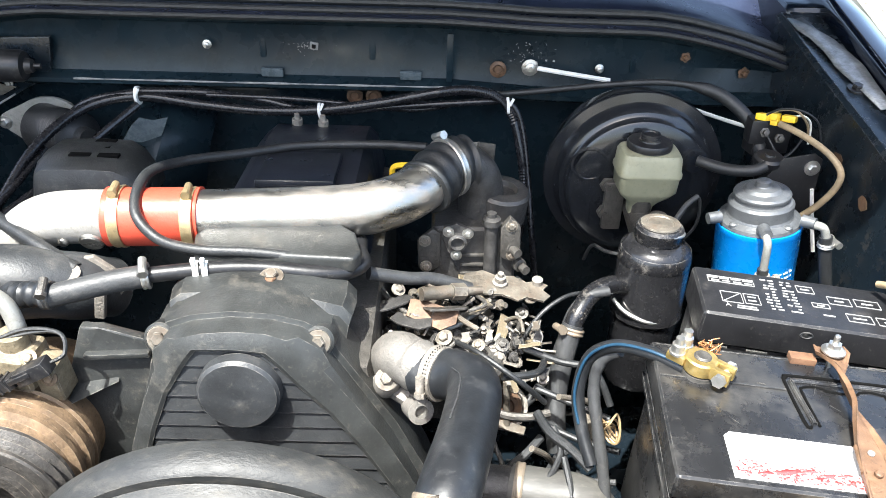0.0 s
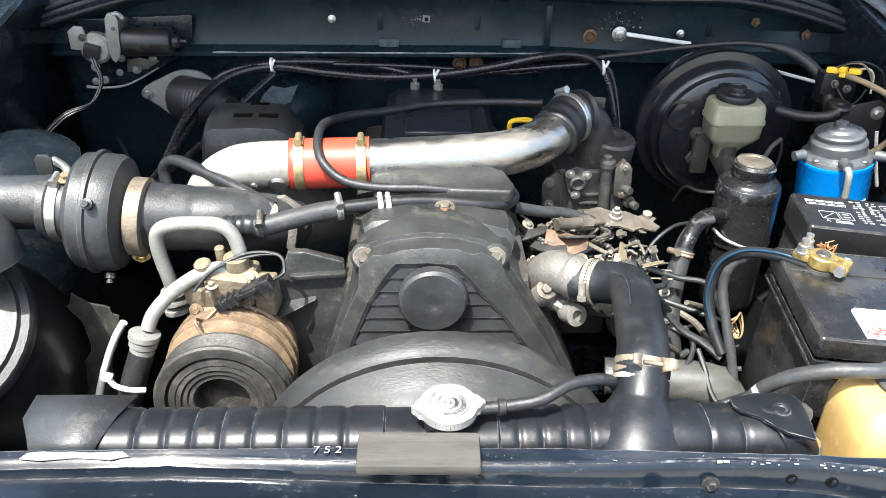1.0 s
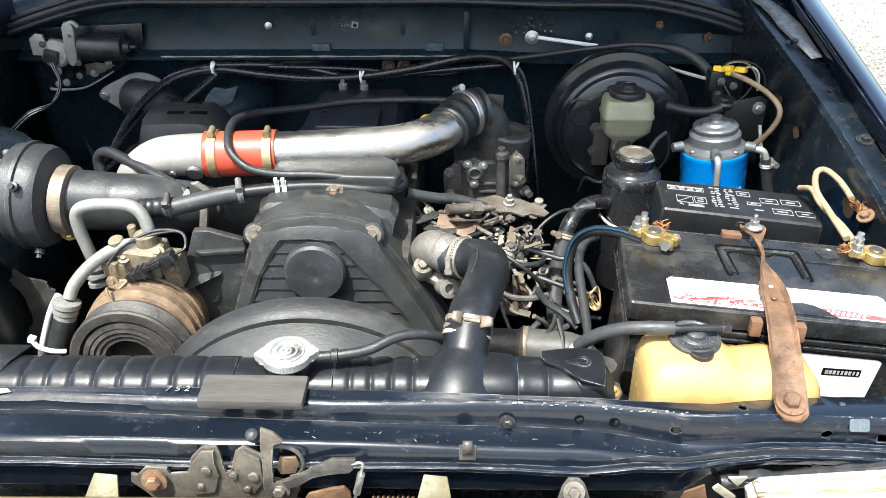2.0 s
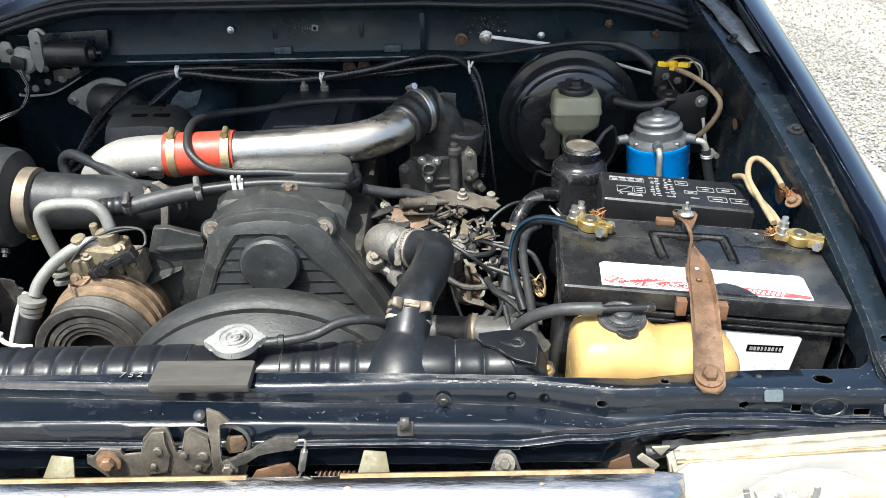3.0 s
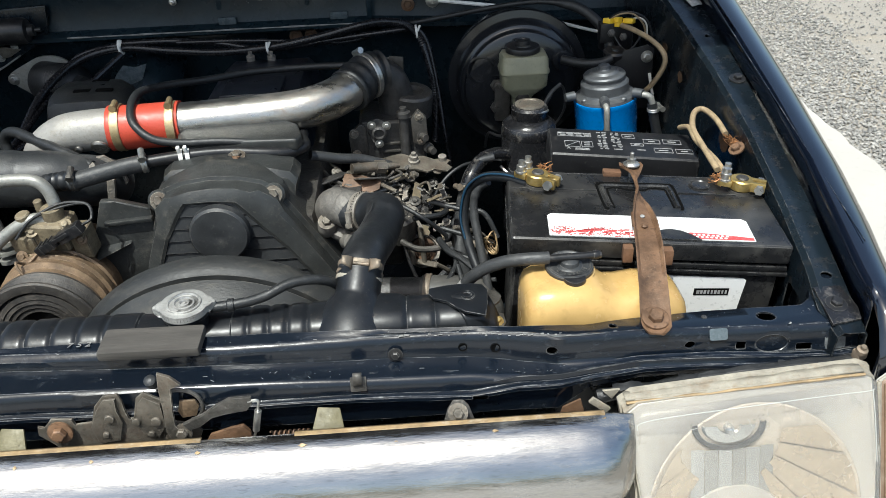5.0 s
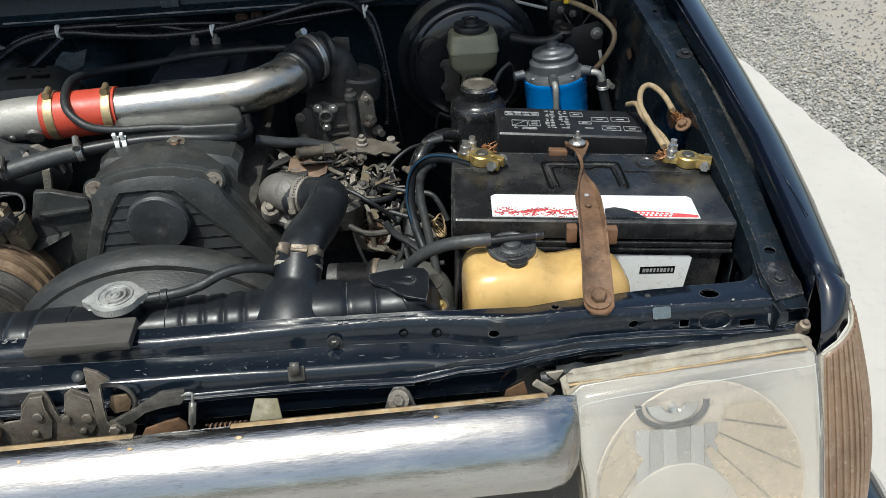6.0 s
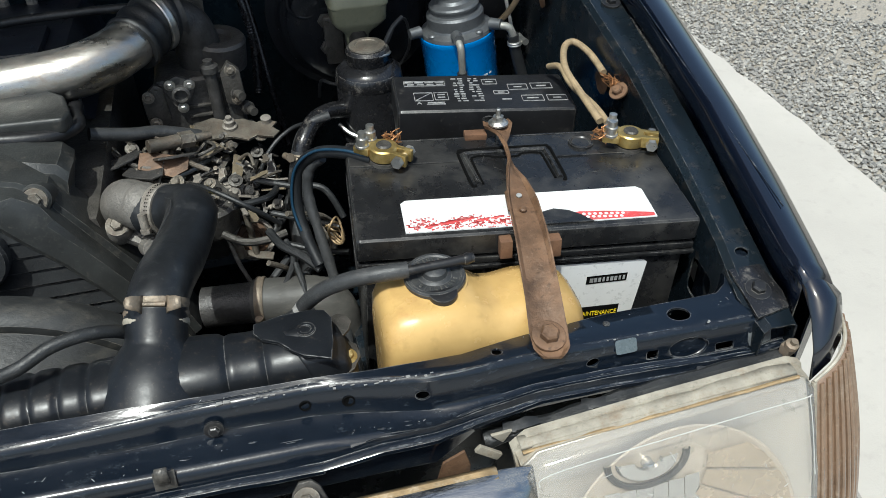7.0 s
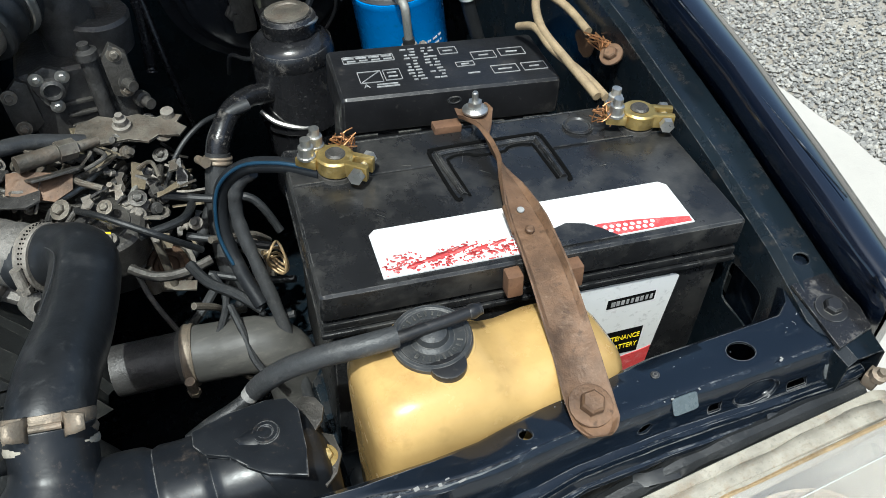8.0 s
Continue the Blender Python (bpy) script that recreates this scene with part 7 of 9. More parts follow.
part("head_block", bm, MANIFOLD, comp, sharp=28)
for x, y, z in ((-0.478, 0.652, 0.938), (-0.424, 0.648, 0.932), (-0.388, 0.650, 0.962)):
    hexbolt(comp, (x, y, z), (0, -1, 0.35), 0.0048, TAN)
for x, y, z in ((-0.455, 0.655, 0.975), (-0.405, 0.652, 0.985)):
    hexbolt(comp, (x, y, z), (0, -0.6, 0.8), 0.0050, MANIFOLD)
cp2 = thing("wire_connector", "black two-part wiring connector on the compressor lead", "connector", (-0.41, 0.66, 0.965))
bm = B()
box(bm, (-0.432, 0.640, 0.960), (0.036, 0.015, 0.0125), (0, -28, 0), 0.002)
half = part("plug_half", bm, BLACK, cp2)
for k in range(3):
    bm = B()
    box(bm, (-0.440 + 0.008 * k, 0.640, 0.9565 + 0.0042 * k), (0.0022, 0.018, 0.0150), (0, -28, 0), 0.0006)
    part("rib", bm, BLACK, half)
bm = B()
box(bm, (-0.408, 0.632, 0.9755), (0.026, 0.006, 0.0055), (0, -28, 0), 0.0012)
part("latch_tab", bm, BLACK, cp2)
bm = B()
box(bm, (-0.396, 0.640, 0.979), (0.038, 0.018, 0.0165), (0, -28, 0), 0.0025)
part("shell", bm, BLACK, cp2)
for k in range(2):
    bm = B()
    tube(bm, [(-0.377, 0.640, 0.990), (-0.365, 0.648, 0.996), (-0.372, 0.660, 1.012), (-0.41, 0.664, 1.012 - 0.005 * k), (-0.45, 0.655, 0.995), (-0.475, 0.645, 0.97)], 0.0022, 6)
    part("lead", bm, RUBBER, cp2)
bm = B()
tube(bm, [(-0.448, 0.638, 0.950), (-0.462, 0.628, 0.940), (-0.468, 0.612, 0.952), (-0.460, 0.602, 0.940), (-0.45, 0.60, 0.93)], 0.002, 6)
part("lead", bm, TAN, cp2)
acl = thing("refrigerant_pipe", "grey aluminium refrigerant pipe bent over the compressor", "pipe", (-0.47, 0.70, 0.95), group="refrigerant pipes")
bm = B()
tube(bm, [(-0.512, 0.688, 0.925), (-0.516, 0.686, 0.960), (-0.522, 0.684, 1.005), (-0.519, 0.683, 1.030), (-0.502, 0.682, 1.041), (-0.470, 0.681, 1.044), (-0.443, 0.680, 1.042), (-0.428, 0.678, 1.030), (-0.421, 0.674, 1.008), (-0.420, 0.672, 0.985)], 0.0088, 18)
part("pipe", bm, ACPIPE, acl)
for z in (0.920, 0.934, 0.948):
    bm = B()
    lathe(bm, [(0.012, -0.004), (0.0175, -0.003), (0.0175, 0.003), (0.012, 0.004)], (-0.5125, 0.6885, z - 0.005), (-0.15, 0.1, 1), 20)
    part("ferrule", bm, ACPIPE, acl)
acs = thing("refrigerant_pipe", "pale aluminium refrigerant pipe with ringed union", "pipe", (-0.49, 0.65, 0.9), group="refrigerant pipes")
bm = B()
tube(bm, [(-0.536, 0.636, 0.920), (-0.528, 0.645, 0.938), (-0.505, 0.654, 0.962), (-0.475, 0.660, 0.982), (-0.45, 0.665, 0.990), (-0.43, 0.67, 0.985)], 0.0088, 18)
part("pipe", bm, ACPIPE, acs)
for k in range(3):
    p = Vector((-0.540, 0.633, 0.914)) + Vector((-0.25, -0.2, -1)).normalized() * 0.010 * k
    bm = B()
    lathe(bm, [(0.012, -0.005), (0.019 - 0.002 * k, -0.004), (0.019 - 0.002 * k, 0.003), (0.012, 0.005)], p, (0.25, 0.2, 1), 22)
    part("ferrule", bm, ACPIPE, acs)
bm = B()
tube(bm, [(-0.545, 0.628, 0.892), (-0.560, 0.615, 0.85), (-0.572, 0.60, 0.80), (-0.575, 0.58, 0.72)], 0.0155, 18)
part("hose", bm, RUBBER, acs)
bm = B()
tube(bm, [(-0.573, 0.585, 0.885), (-0.566, 0.583, 0.876), (-0.551, 0.585, 0.868), (-0.536, 0.592, 0.862)], 0.0034, 8)
box(bm, (-0.574, 0.586, 0.887), (0.010, 0.009, 0.009), (0, 20, 0), 0.002)
alone("cable_tie", bm, CREAMTUBE, "white cable tie round the hose", "cable tie")
bm = B()
tube(bm, [(-0.602, 0.724, 0.868), (-0.618, 0.722, 0.842), (-0.635, 0.720, 0.805), (-0.650, 0.715, 0.765), (-0.660, 0.70, 0.72)], 0.0052, 12)
alone("drain_tube", bm, CREAMTUBE, "white plastic tube beside the radiator", "tube")

# ---------------------------------------------------------------- duct details, canister, wing side
clamp(duct, (-0.652, 0.740, 1.034), (1, 0, -0.1), 0.0415, 0.012, ZINC, (0, -0.2, 1))
for t in (0.6, -0.9):
    bm = B()
    lathe(bm, [(0.007, 0), (0.007, 0.006), (0.004, 0.007), (0.004, 0.012), (0, 0.012)], (-0.59, 0.74 - 0.078 * math.cos(t), 1.028 + 0.078 * math.sin(t)), (0, -math.cos(t), math.sin(t)), 10)
    part("rivet", bm, BLACK, duct)
hexbolt(duct, (-0.636, 0.735, 1.078), (0.1, -0.2, 1), 0.0065, TAN)
hexbolt(duct, (-0.560, 0.725, 0.972), (0.2, -0.8, -0.4), 0.0065, BRASS)
bm = B()
prism(bm, [(-0.009, 0), (0.009, 0), (0.011, 0.026), (0.006, 0.032), (-0.006, 0.032), (-0.011, 0.026)], 0.004, upright(0.775) @ pose(-0.677, 1.06, 0), 0.002)
part("tab", bm, PLASTIC2, duct)
can = thing("air_cleaner", "black round air cleaner canister with clamped lid", "air cleaner", (-0.75, 0.66, 0.75))
CA = Vector((0.05, -0.62, 0.78))
bm = B()
lathe(bm, [(0.10, -0.30), (0.130, -0.28), (0.134, -0.10), (0.122, -0.02), (0.108, 0.0)], (-0.800, 0.640, 0.915), CA, 44)
part("can", bm, BLACK, can)
bm = B()
lathe(bm, [(0.117, -0.014), (0.121, -0.010), (0.121, 0.0), (0.117, 0.006), (0.108, 0.008), (0.105, 0.014), (0.06, 0.022), (0, 0.024)], (-0.800, 0.640, 0.915), CA, 44)
part("lid", bm, PLASTIC2, can, "dusty grey lid with rolled rim")
bm = B()
tube(bm, [(-0.80, 0.70, 1.05), (-0.76, 0.67, 1.052), (-0.725, 0.665, 1.035), (-0.715, 0.665, 1.0)], 0.04, 20)
part("outlet", bm, PLASTIC, can)
bm = B()
rt = random.Random(3)
torn = []
TORN = [(-0.668, 0.905), (-0.678, 0.883), (-0.664, 0.852), (-0.661, 0.812), (-0.684, 0.775), (-0.685, 0.70), (-0.665, 0.66), (-0.640, 0.66), (-0.640, 0.784), (-0.622, 0.83), (-0.614, 0.866), (-0.629, 0.885), (-0.650, 0.888)]
for (x0, z0), (x1, z1) in zip(TORN, TORN[1:] + TORN[:1]):
    n = max(1, round(math.hypot(x1 - x0, z1 - z0) / 0.008))
    for k in range(n):
        torn.append((x0 + (x1 - x0) * k / n + rt.uniform(-0.0025, 0.0025), z0 + (z1 - z0) * k / n + rt.uniform(-0.0025, 0.0025)))
prism(bm, torn, 0.003, upright(0.742), 0.0004)
alone("torn_shield", bm, PULLEY, "torn grey plastic splash shield", "splash shield")

# ---------------------------------------------------------------- firewall: looms, studs, motor
loom = thing("wiring_loom", "taped black wiring loom along the firewall with ties", "wiring loom", (-0.2, 1.17, 1.0))
for pts, r in (([(-0.62, 0.93, 0.93), (-0.60, 1.02, 0.985), (-0.575, 1.09, 1.03), (-0.53, 1.16, 1.060), (-0.454, 1.186, 1.072), (-0.36, 1.186, 1.062), (-0.27, 1.182, 1.056), (-0.176, 1.172, 1.063), (-0.08, 1.170, 1.078), (0.0, 1.165, 1.097), (0.05, 1.160, 1.104), (0.092, 1.155, 1.096), (0.115, 1.148, 1.070), (0.132, 1.13, 1.01), (0.138, 1.12, 0.95), (0.132, 1.10, 0.88)], 0.0075),
               ([(-0.454, 1.188, 1.080), (-0.36, 1.195, 1.078), (-0.27, 1.192, 1.070), (-0.176, 1.178, 1.058), (-0.06, 1.176, 1.070), (0.05, 1.168, 1.082), (0.108, 1.16, 1.090)], 0.0055),
               ([(-0.58, 1.2, 0.90), (-0.575, 1.19, 0.98), (-0.56, 1.185, 1.04), (-0.52, 1.185, 1.066), (-0.454, 1.186, 1.078)], 0.0065),
               ([(0.085, 1.158, 1.095), (0.112, 1.150, 1.088), (0.130, 1.142, 1.055), (0.143, 1.12, 0.98), (0.152, 1.09, 0.90), (0.165, 1.06, 0.80)], 0.0048),
               ([(-0.35, 1.19, 1.076), (-0.2, 1.19, 1.072), (-0.05, 1.185, 1.062), (0.02, 1.18, 1.072)], 0.0042)):
    bm = B()
    n = 24 * (len(pts) - 1)
    tube(bm, pts, r, 12, 24, grow=(lambda f: 1.05 if round(f * n) % 2 else 0.94) if r > 0.007 else None)
    part("cable", bm, TAPE, loom)
for x, y, z, w in ((-0.454, 1.186, 1.074, 0.013), (-0.176, 1.174, 1.061, 0.011), (0.108, 1.152, 1.084, 0.012)):
    bm = B()
    lathe(bm, [(w, -0.002), (w + 0.0012, -0.002), (w + 0.0012, 0.002), (w, 0.002)], (x, y, z), (1, 0, 0.1), 18)
    box(bm, (x + 0.004, y - w, z + 0.010), (0.004, 0.003, 0.012), (0, 25, 0), 0.0005)
    part("tie", bm, CREAMTUBE, loom, "white cable tie")
bm = B()
tube(bm, [(-0.57, 1.10, 1.02), (-0.60, 1.0, 0.98), (-0.64, 0.92, 0.95), (-0.70, 0.88, 0.965), (-0.73, 0.86, 0.99)], 0.0055, 10)
tube(bm, [(-0.45, 1.17, 1.065), (-0.50, 1.12, 1.03), (-0.56, 1.04, 0.985), (-0.62, 0.95, 0.955)], 0.006, 10)
part("cable", bm, TAPE, loom)
for x, y, z, r in ((-0.353, 1.234, 1.142, 0.0055), (0.142, 1.205, 1.127, 0.010), (0.248, 1.205, 1.128, 0.0055)):
    bm = B()
    lathe(bm, [(r * 1.3, 0), (r * 1.3, 0.002), (r * 0.8, 0.003), (r * 0.8, 0.008), (r * 0.4, 0.009), (r * 0.4, 0.013), (0, 0.013)], (x, y, z), (0, -1, 0), 12)
    part("stud", bm, ZINC, body, sharp=25)
bm = B()
tube(bm, [(0.152, 1.192, 1.130), (0.20, 1.188, 1.124), (0.262, 1.185, 1.116)], 0.0036, 8)
alone("white_strap", bm, CREAMTUBE, "white plastic strap fixed to the firewall", "strap")
bm = B()
box(bm, (-0.190, 1.2400, 1.1415), (0.013, 0.004, 0.012), (0, 8, 0), 0.0015)
part("clip_nut", bm, PRIMER, body, "bare square clip nut")
# black box on the nut, painting the shade of its hole
bm = B()
box(bm, (-0.190, 1.2365, 1.1415), (0.006, 0.004, 0.006), (0, 8, 0), 0.001)
part("clip_hole", bm, INK_AND_HOLE_SHADE, body)
for x, z, r in ((0.377, 1.148, 0.0075), (0.470, 1.126, 0.0085)):
    bm = B()
    out = [(r * (1 + 0.14 * math.sin(5 * a + x * 40)) * math.cos(a), r * (1 + 0.14 * math.sin(5 * a + x * 40)) * math.sin(a)) for a in (2 * math.pi * k / 20 for k in range(20))]
    prism(bm, out, 0.0012, upright(1.2080) @ pose(x, z, 0), 0)
    lathe(bm, [(0.0045, 0), (0.0045, 0.004), (0.003, 0.007), (0, 0.007)], (x, 1.2065, z), (0, -1, 0), 8)
    part("rusty_stud", bm, RUST, body, "rusty stud in a ring of chipped paint")
for x, z in ((0.095, 1.118), (-0.13, 1.06), (-0.10, 1.06)):
    bm = B()
    lathe(bm, [(0.013, 0), (0.013, 0.003), (0.008, 0.005), (0.006, 0.002), (0, 0.002)], (x, 1.222 if z > 1.1 else 1.25, z), (0, -1, 0), 16)
    part("grommet", bm, RUST, body)
for x in (-0.27, -0.10, 0.02, 0.30):
    bm = B()
    box(bm, (x, 1.2455 if x < 0.02 else 1.2155, 1.135), (0.010, 0.006, 0.075), bev=0.002)
    part("panel_rib", bm, FIREWALL, body)
for x in (-0.255, -0.04):
    bm = B()
    box(bm, (x, 1.228, 1.102), (0.034, 0.006, 0.014), (15, 0, 0), 0.002)
    part("blue_tab", bm, TABBLUE, body)
motor = thing("wiper_motor", "black wiper motor with zinc gear housing and wires", "wiper motor", (-0.68, 1.2, 1.1))
bm = B()
lathe(bm, [(0.012, -0.002), (0.023, 0.0), (0.0245, 0.004), (0.0245, 0.072), (0.022, 0.078), (0.012, 0.081), (0.010, 0.09), (0.004, 0.092), (0.004, 0.102), (0, 0.102)], (-0.700, 1.195, 1.112), (1, 0.03, 0), 28)
part("barrel", bm, BLACK, motor)
bm = B()
prism(bm, [(-0.722, 1.084), (-0.716, 1.080), (-0.708, 1.090), (-0.704, 1.104), (-0.703, 1.128), (-0.700, 1.150), (-0.704, 1.162), (-0.716, 1.163), (-0.723, 1.152), (-0.722, 1.128), (-0.726, 1.106)], 0.010, upright(1.190), 0.002)
tube(bm, [(-0.712, 1.185, 1.158), (-0.700, 1.182, 1.162), (-0.691, 1.182, 1.154)], 0.004, 8)
part("mount_arm", bm, ACPIPE, motor, "bare alloy mounting arm")
bm = B()
box(bm, (-0.742, 1.198, 1.106), (0.046, 0.028, 0.036), (0, 10, 0), 0.008, 3)
lathe(bm, [(0.026, -0.012), (0.026, 0.004), (0.022, 0.008), (0.010, 0.009), (0, 0.009)], (-0.748, 1.190, 1.102), (0, -1, 0.1), 24)
prism(bm, [(-0.788, 1.102), (-0.768, 1.100), (-0.758, 1.116), (-0.762, 1.140), (-0.776, 1.141), (-0.788, 1.132)], 0.006, upright(1.188), 0.002)
part("gear_housing", bm, ACPIPE, motor, "dull cast alloy gear housing", sharp=28)
for dx, dz in ((-0.710, 1.138), (-0.706, 1.087), (-0.765, 1.122)):
    hexbolt(motor, (dx, 1.182, dz), (0, -1, 0), 0.0036, DULLALLOY)
bm = B()
box(bm, (-0.752, 1.178, 1.10), (0.026, 0.016, 0.024), (0, 15, 0), 0.003)
part("plug", bm, BLACK, motor)
for k in range(4):
    bm = B()
    tube(bm, [(-0.756 + 0.003 * k, 1.172, 1.096), (-0.750 + 0.002 * k, 1.170, 1.080), (-0.745 + 0.0015 * k, 1.168, 1.050), (-0.768 + 0.003 * k, 1.160, 1.013 + 0.002 * k), (-0.806, 1.145, 0.996 + 0.0025 * k), (-0.842, 1.125, 0.966 + 0.003 * k)], 0.0015, 6)
    part("wire", bm, (ACPIPE, TAPE)[k % 2], motor)
bm = B()
prism(bm, [(-0.800, 1.097), (-0.808, 1.051), (-0.800, 1.029), (-0.785, 1.023), (-0.728, 1.026), (-0.690, 1.040), (-0.650, 1.062), (-0.600, 1.087), (-0.590, 1.149), (-0.790, 1.140)], 0.010, upright(1.238), 0.003)
part("motor_mount", bm, BAY, body, "dark plate behind the wiper motor")
bm = B()
tube(bm, [(-0.790, 1.220, 1.024), (-0.765, 1.218, 1.0225), (-0.728, 1.218, 1.0255), (-0.700, 1.220, 1.036), (-0.660, 1.222, 1.058)], 0.0028, 8, grow=lambda f: 1.1 - 0.6 * f)
part("mount_lip", bm, PRIMER, body, "rubbed edge of the plate")
for x, z, r in ((-0.770, 1.058, 0.0045), (-0.758, 1.035, 0.0040), (-0.775, 1.032, 0.0035), (-0.700, 1.056, 0.0055), (-0.730, 1.048, 0.0035), (-0.668, 1.074, 0.0040)):
    hexbolt(body, (x, 1.225, z), (0, -1, 0.1), r, ACPIPE)
bm = B()
prism(bm, [(-0.715, 1.050), (-0.680, 1.056), (-0.655, 1.070), (-0.690, 1.076), (-0.712, 1.072)], 0.003, upright(1.224), 0.001)
part("rusty_plate", bm, LATCH, body, "small rusty plate")
bm = B()
edge_line = []
for k in range(36):
    a = 2 * math.pi * k / 36
    ear = max(0.0, math.cos(a - 2.95)) ** 10
    edge_line.append((-0.612 + (0.056 + 0.030 * ear) * math.cos(a), 1.006 + (0.049 + 0.004 * ear) * math.sin(a)))
prism(bm, edge_line, 0.006, upright(1.226), 0.002)
gr = alone("cable_gland", bm, ACPIPE, "grey flange plate round the cable boot on the firewall", "flange")
hexbolt(gr, (-0.686, 1.219, 1.012), (0, -1, 0), 0.006, ZINC)
bm = B()
lathe(bm, [(0.0405, -0.004), (0.0400, 0.006), (0.0385, 0.012), (0.0380, 0.036)] + [(0.036 + (0.0022 if k % 2 else 0), 0.040 + 0.0045 * k) for k in range(12)] + [(0.028, 0.098), (0.018, 0.104), (0.016, 0.12)], (-0.618, 1.212, 1.006), (0.80, -0.58, 0.10), 32)
part("boot", bm, RUBBER, gr, "ribbed black rubber boot")
bm = B()
loft(bm, [[(-0.52, 1.16, 0.92), (-0.505, 1.19, 0.985), (-0.48, 1.235, 1.045)], [(-0.45, 1.13, 0.92), (-0.43, 1.165, 0.99), (-0.415, 1.225, 1.050)], [(-0.37, 1.19, 0.92), (-0.36, 1.215, 0.99), (-0.345, 1.245, 1.045)]], closed=False)
part("firewall_bulge", bm, FIREWALL, body, solid=0.002)
# worn blue paint; the sun on it is put into the pale colour
bm = B()
prism(bm, [(-0.489, 1.000), (-0.473, 1.024), (-0.458, 1.039), (-0.436, 1.034), (-0.413, 1.041), (-0.425, 1.014), (-0.440, 0.993), (-0.464, 0.998)], 0.002, upright(1.186), 0.0006)
part("worn_patch", bm, TABBLUE, body, "faded blue patch of paint with sunlight put into its pale colour")
vent = thing("heat_shield", "black slotted metal shield behind the charge pipe", "heat shield", (-0.455, 1.0, 1.0))
bm = B()
rings = []
for x, lift, inset in ((-0.534, -0.026, 0.010), (-0.526, -0.008, 0.003), (-0.514, -0.001, 0.0), (-0.455, 0.001, 0.0), (-0.420, -0.001, 0.0), (-0.402, -0.012, 0.003), (-0.386, -0.034, 0.010)):
    rings.append([(x, 0.953 + inset, 0.995), (x, 0.957 + inset, 1.024 + lift), (x, 0.967 + inset, 1.048 + lift), (x, 0.984 + inset, 1.058 + lift), (x, 1.020, 1.061 + lift), (x, 1.050 - inset, 1.058 + lift), (x, 1.066 - inset, 1.040 + lift), (x, 1.070 - inset, 0.995)])
loft(bm, rings)
part("cover", bm, PLASTIC2, vent, sharp=32)
# the cover is closed; black boxes paint the shade of its slots
for x, y in ((-0.47, 0.992), (-0.432, 0.992), (-0.452, 1.018), (-0.452, 1.040)):
    bm = B()
    box(bm, (x, y, 1.059), (0.028, 0.010, 0.004), bev=0.001)
    part("slot_lip", bm, INK_AND_HOLE_SHADE, vent)
tower = thing("strut_dome", "black painted inner wing dome with pipe", "inner wing", (-0.80, 0.95, 0.9))
bm = B()
lathe(bm, [(0.11, -0.25), (0.10, -0.03), (0.085, 0.0), (0.05, 0.015), (0, 0.018)], (-0.80, 0.95, 1.010), (0.15, -0.1, 1), 32)
part("dome", bm, BAY, tower)
bm = B()
tube(bm, [(-0.735, 0.92, 1.018), (-0.71, 0.90, 1.012), (-0.705, 0.885, 0.99), (-0.69, 0.87, 0.975)], 0.006, 10)
part("pipe_clip", bm, ZINC, tower)

# ---------------------------------------------------------------- slam panel fittings
def hole(parent, at, way, r, squash=1.0):
    # no opening is cut: the disc's black colour stands in for the hole's shade
    bm = B()
    lathe(bm, [(r + 0.0016, 0.0), (r + 0.0012, 0.0012), (r, 0.0008), (r, -0.0006), (0, -0.0006)], at, way, 20, squash)
    return part("hole", bm, INK_AND_HOLE_SHADE, parent, "rimmed black disc painting the shade of a punched hole")


for at, way, r, sq in (((0.125, 0.3275, 0.980), (0, -1, 0.1), 0.0035, 1), ((0.160, 0.3240, 0.979), (0, -1, 0.1), 0.004, 1)):
    hole(body, at, way, r, sq)
# the smallest black bolt, at x 0.394, stands in for a small dark hole
for at, way, r in (((0.538, 0.339, 0.9965), (0, -0.22, 1), 0.0068), ((0.576, 0.774, 1.0985), (0, -0.23, 1), 0.0068), ((0.052, 0.3245, 0.978), (0, -1, 0.1), 0.0045), ((0.394, 0.344, 0.9858), (0, -0.05, 1), 0.0018), ((0.560, 1.04, 1.1605), (0, -0.23, 1), 0.007)):
    hexbolt(body, at, way, r, BLACK)
for name, at, w, h, d, tilt, m in (("silver_patch", (0.402, 0.3190, 0.9810), 0.020, 0.013, 0.0010, -28, TABBLUE), ("bare_corner", (0.530, 0.3130, 0.9690), 0.022, 0.022, 0.0012, -14, BARE)):
    bm = B()
    out = []
    for k in range(16):
        a = 2 * math.pi * (k + 0.5) / 16
        cc, ss = math.cos(a), math.sin(a)
        j = 1 + (0.10 * math.sin(k * 4.7) if m is BARE else 0)
        out.append((w / 2 * j * math.copysign(abs(cc) ** 0.25, cc), h / 2 * j * math.copysign(abs(ss) ** 0.25, ss)))
    prism(bm, out, d, Matrix.Translation(at) @ pose(0, 0, 0, 90 + tilt, 0, 0), d * 0.3)
    part(name, bm, m, body)
# chipped paint along the creases; the pale tubes also paint in their highlights
r2 = random.Random(17)
CREST = [(p[0], p[3] + 0.0012, p[4] + 0.0003) for p in PANEL]
FOLD = [(p[0], p[5] + 0.001, p[6] - 0.0002) for p in PANEL]
LIP = [(p[0], p[7] - 0.0012, p[8] + 0.0012) for p in PANEL]
for line, r in ((CREST, 0.0011), (FOLD, 0.0007), (LIP, 0.0008)):
    bm = B()
    tube(bm, line, r, 6, 10, grow=lambda f: 1 + 0.5 * math.sin(f * 90) * math.sin(f * 37))
    part("worn_crease", bm, WORNGLINT, body, "pale line along the crease, worn paint and painted highlight")
bm = B()
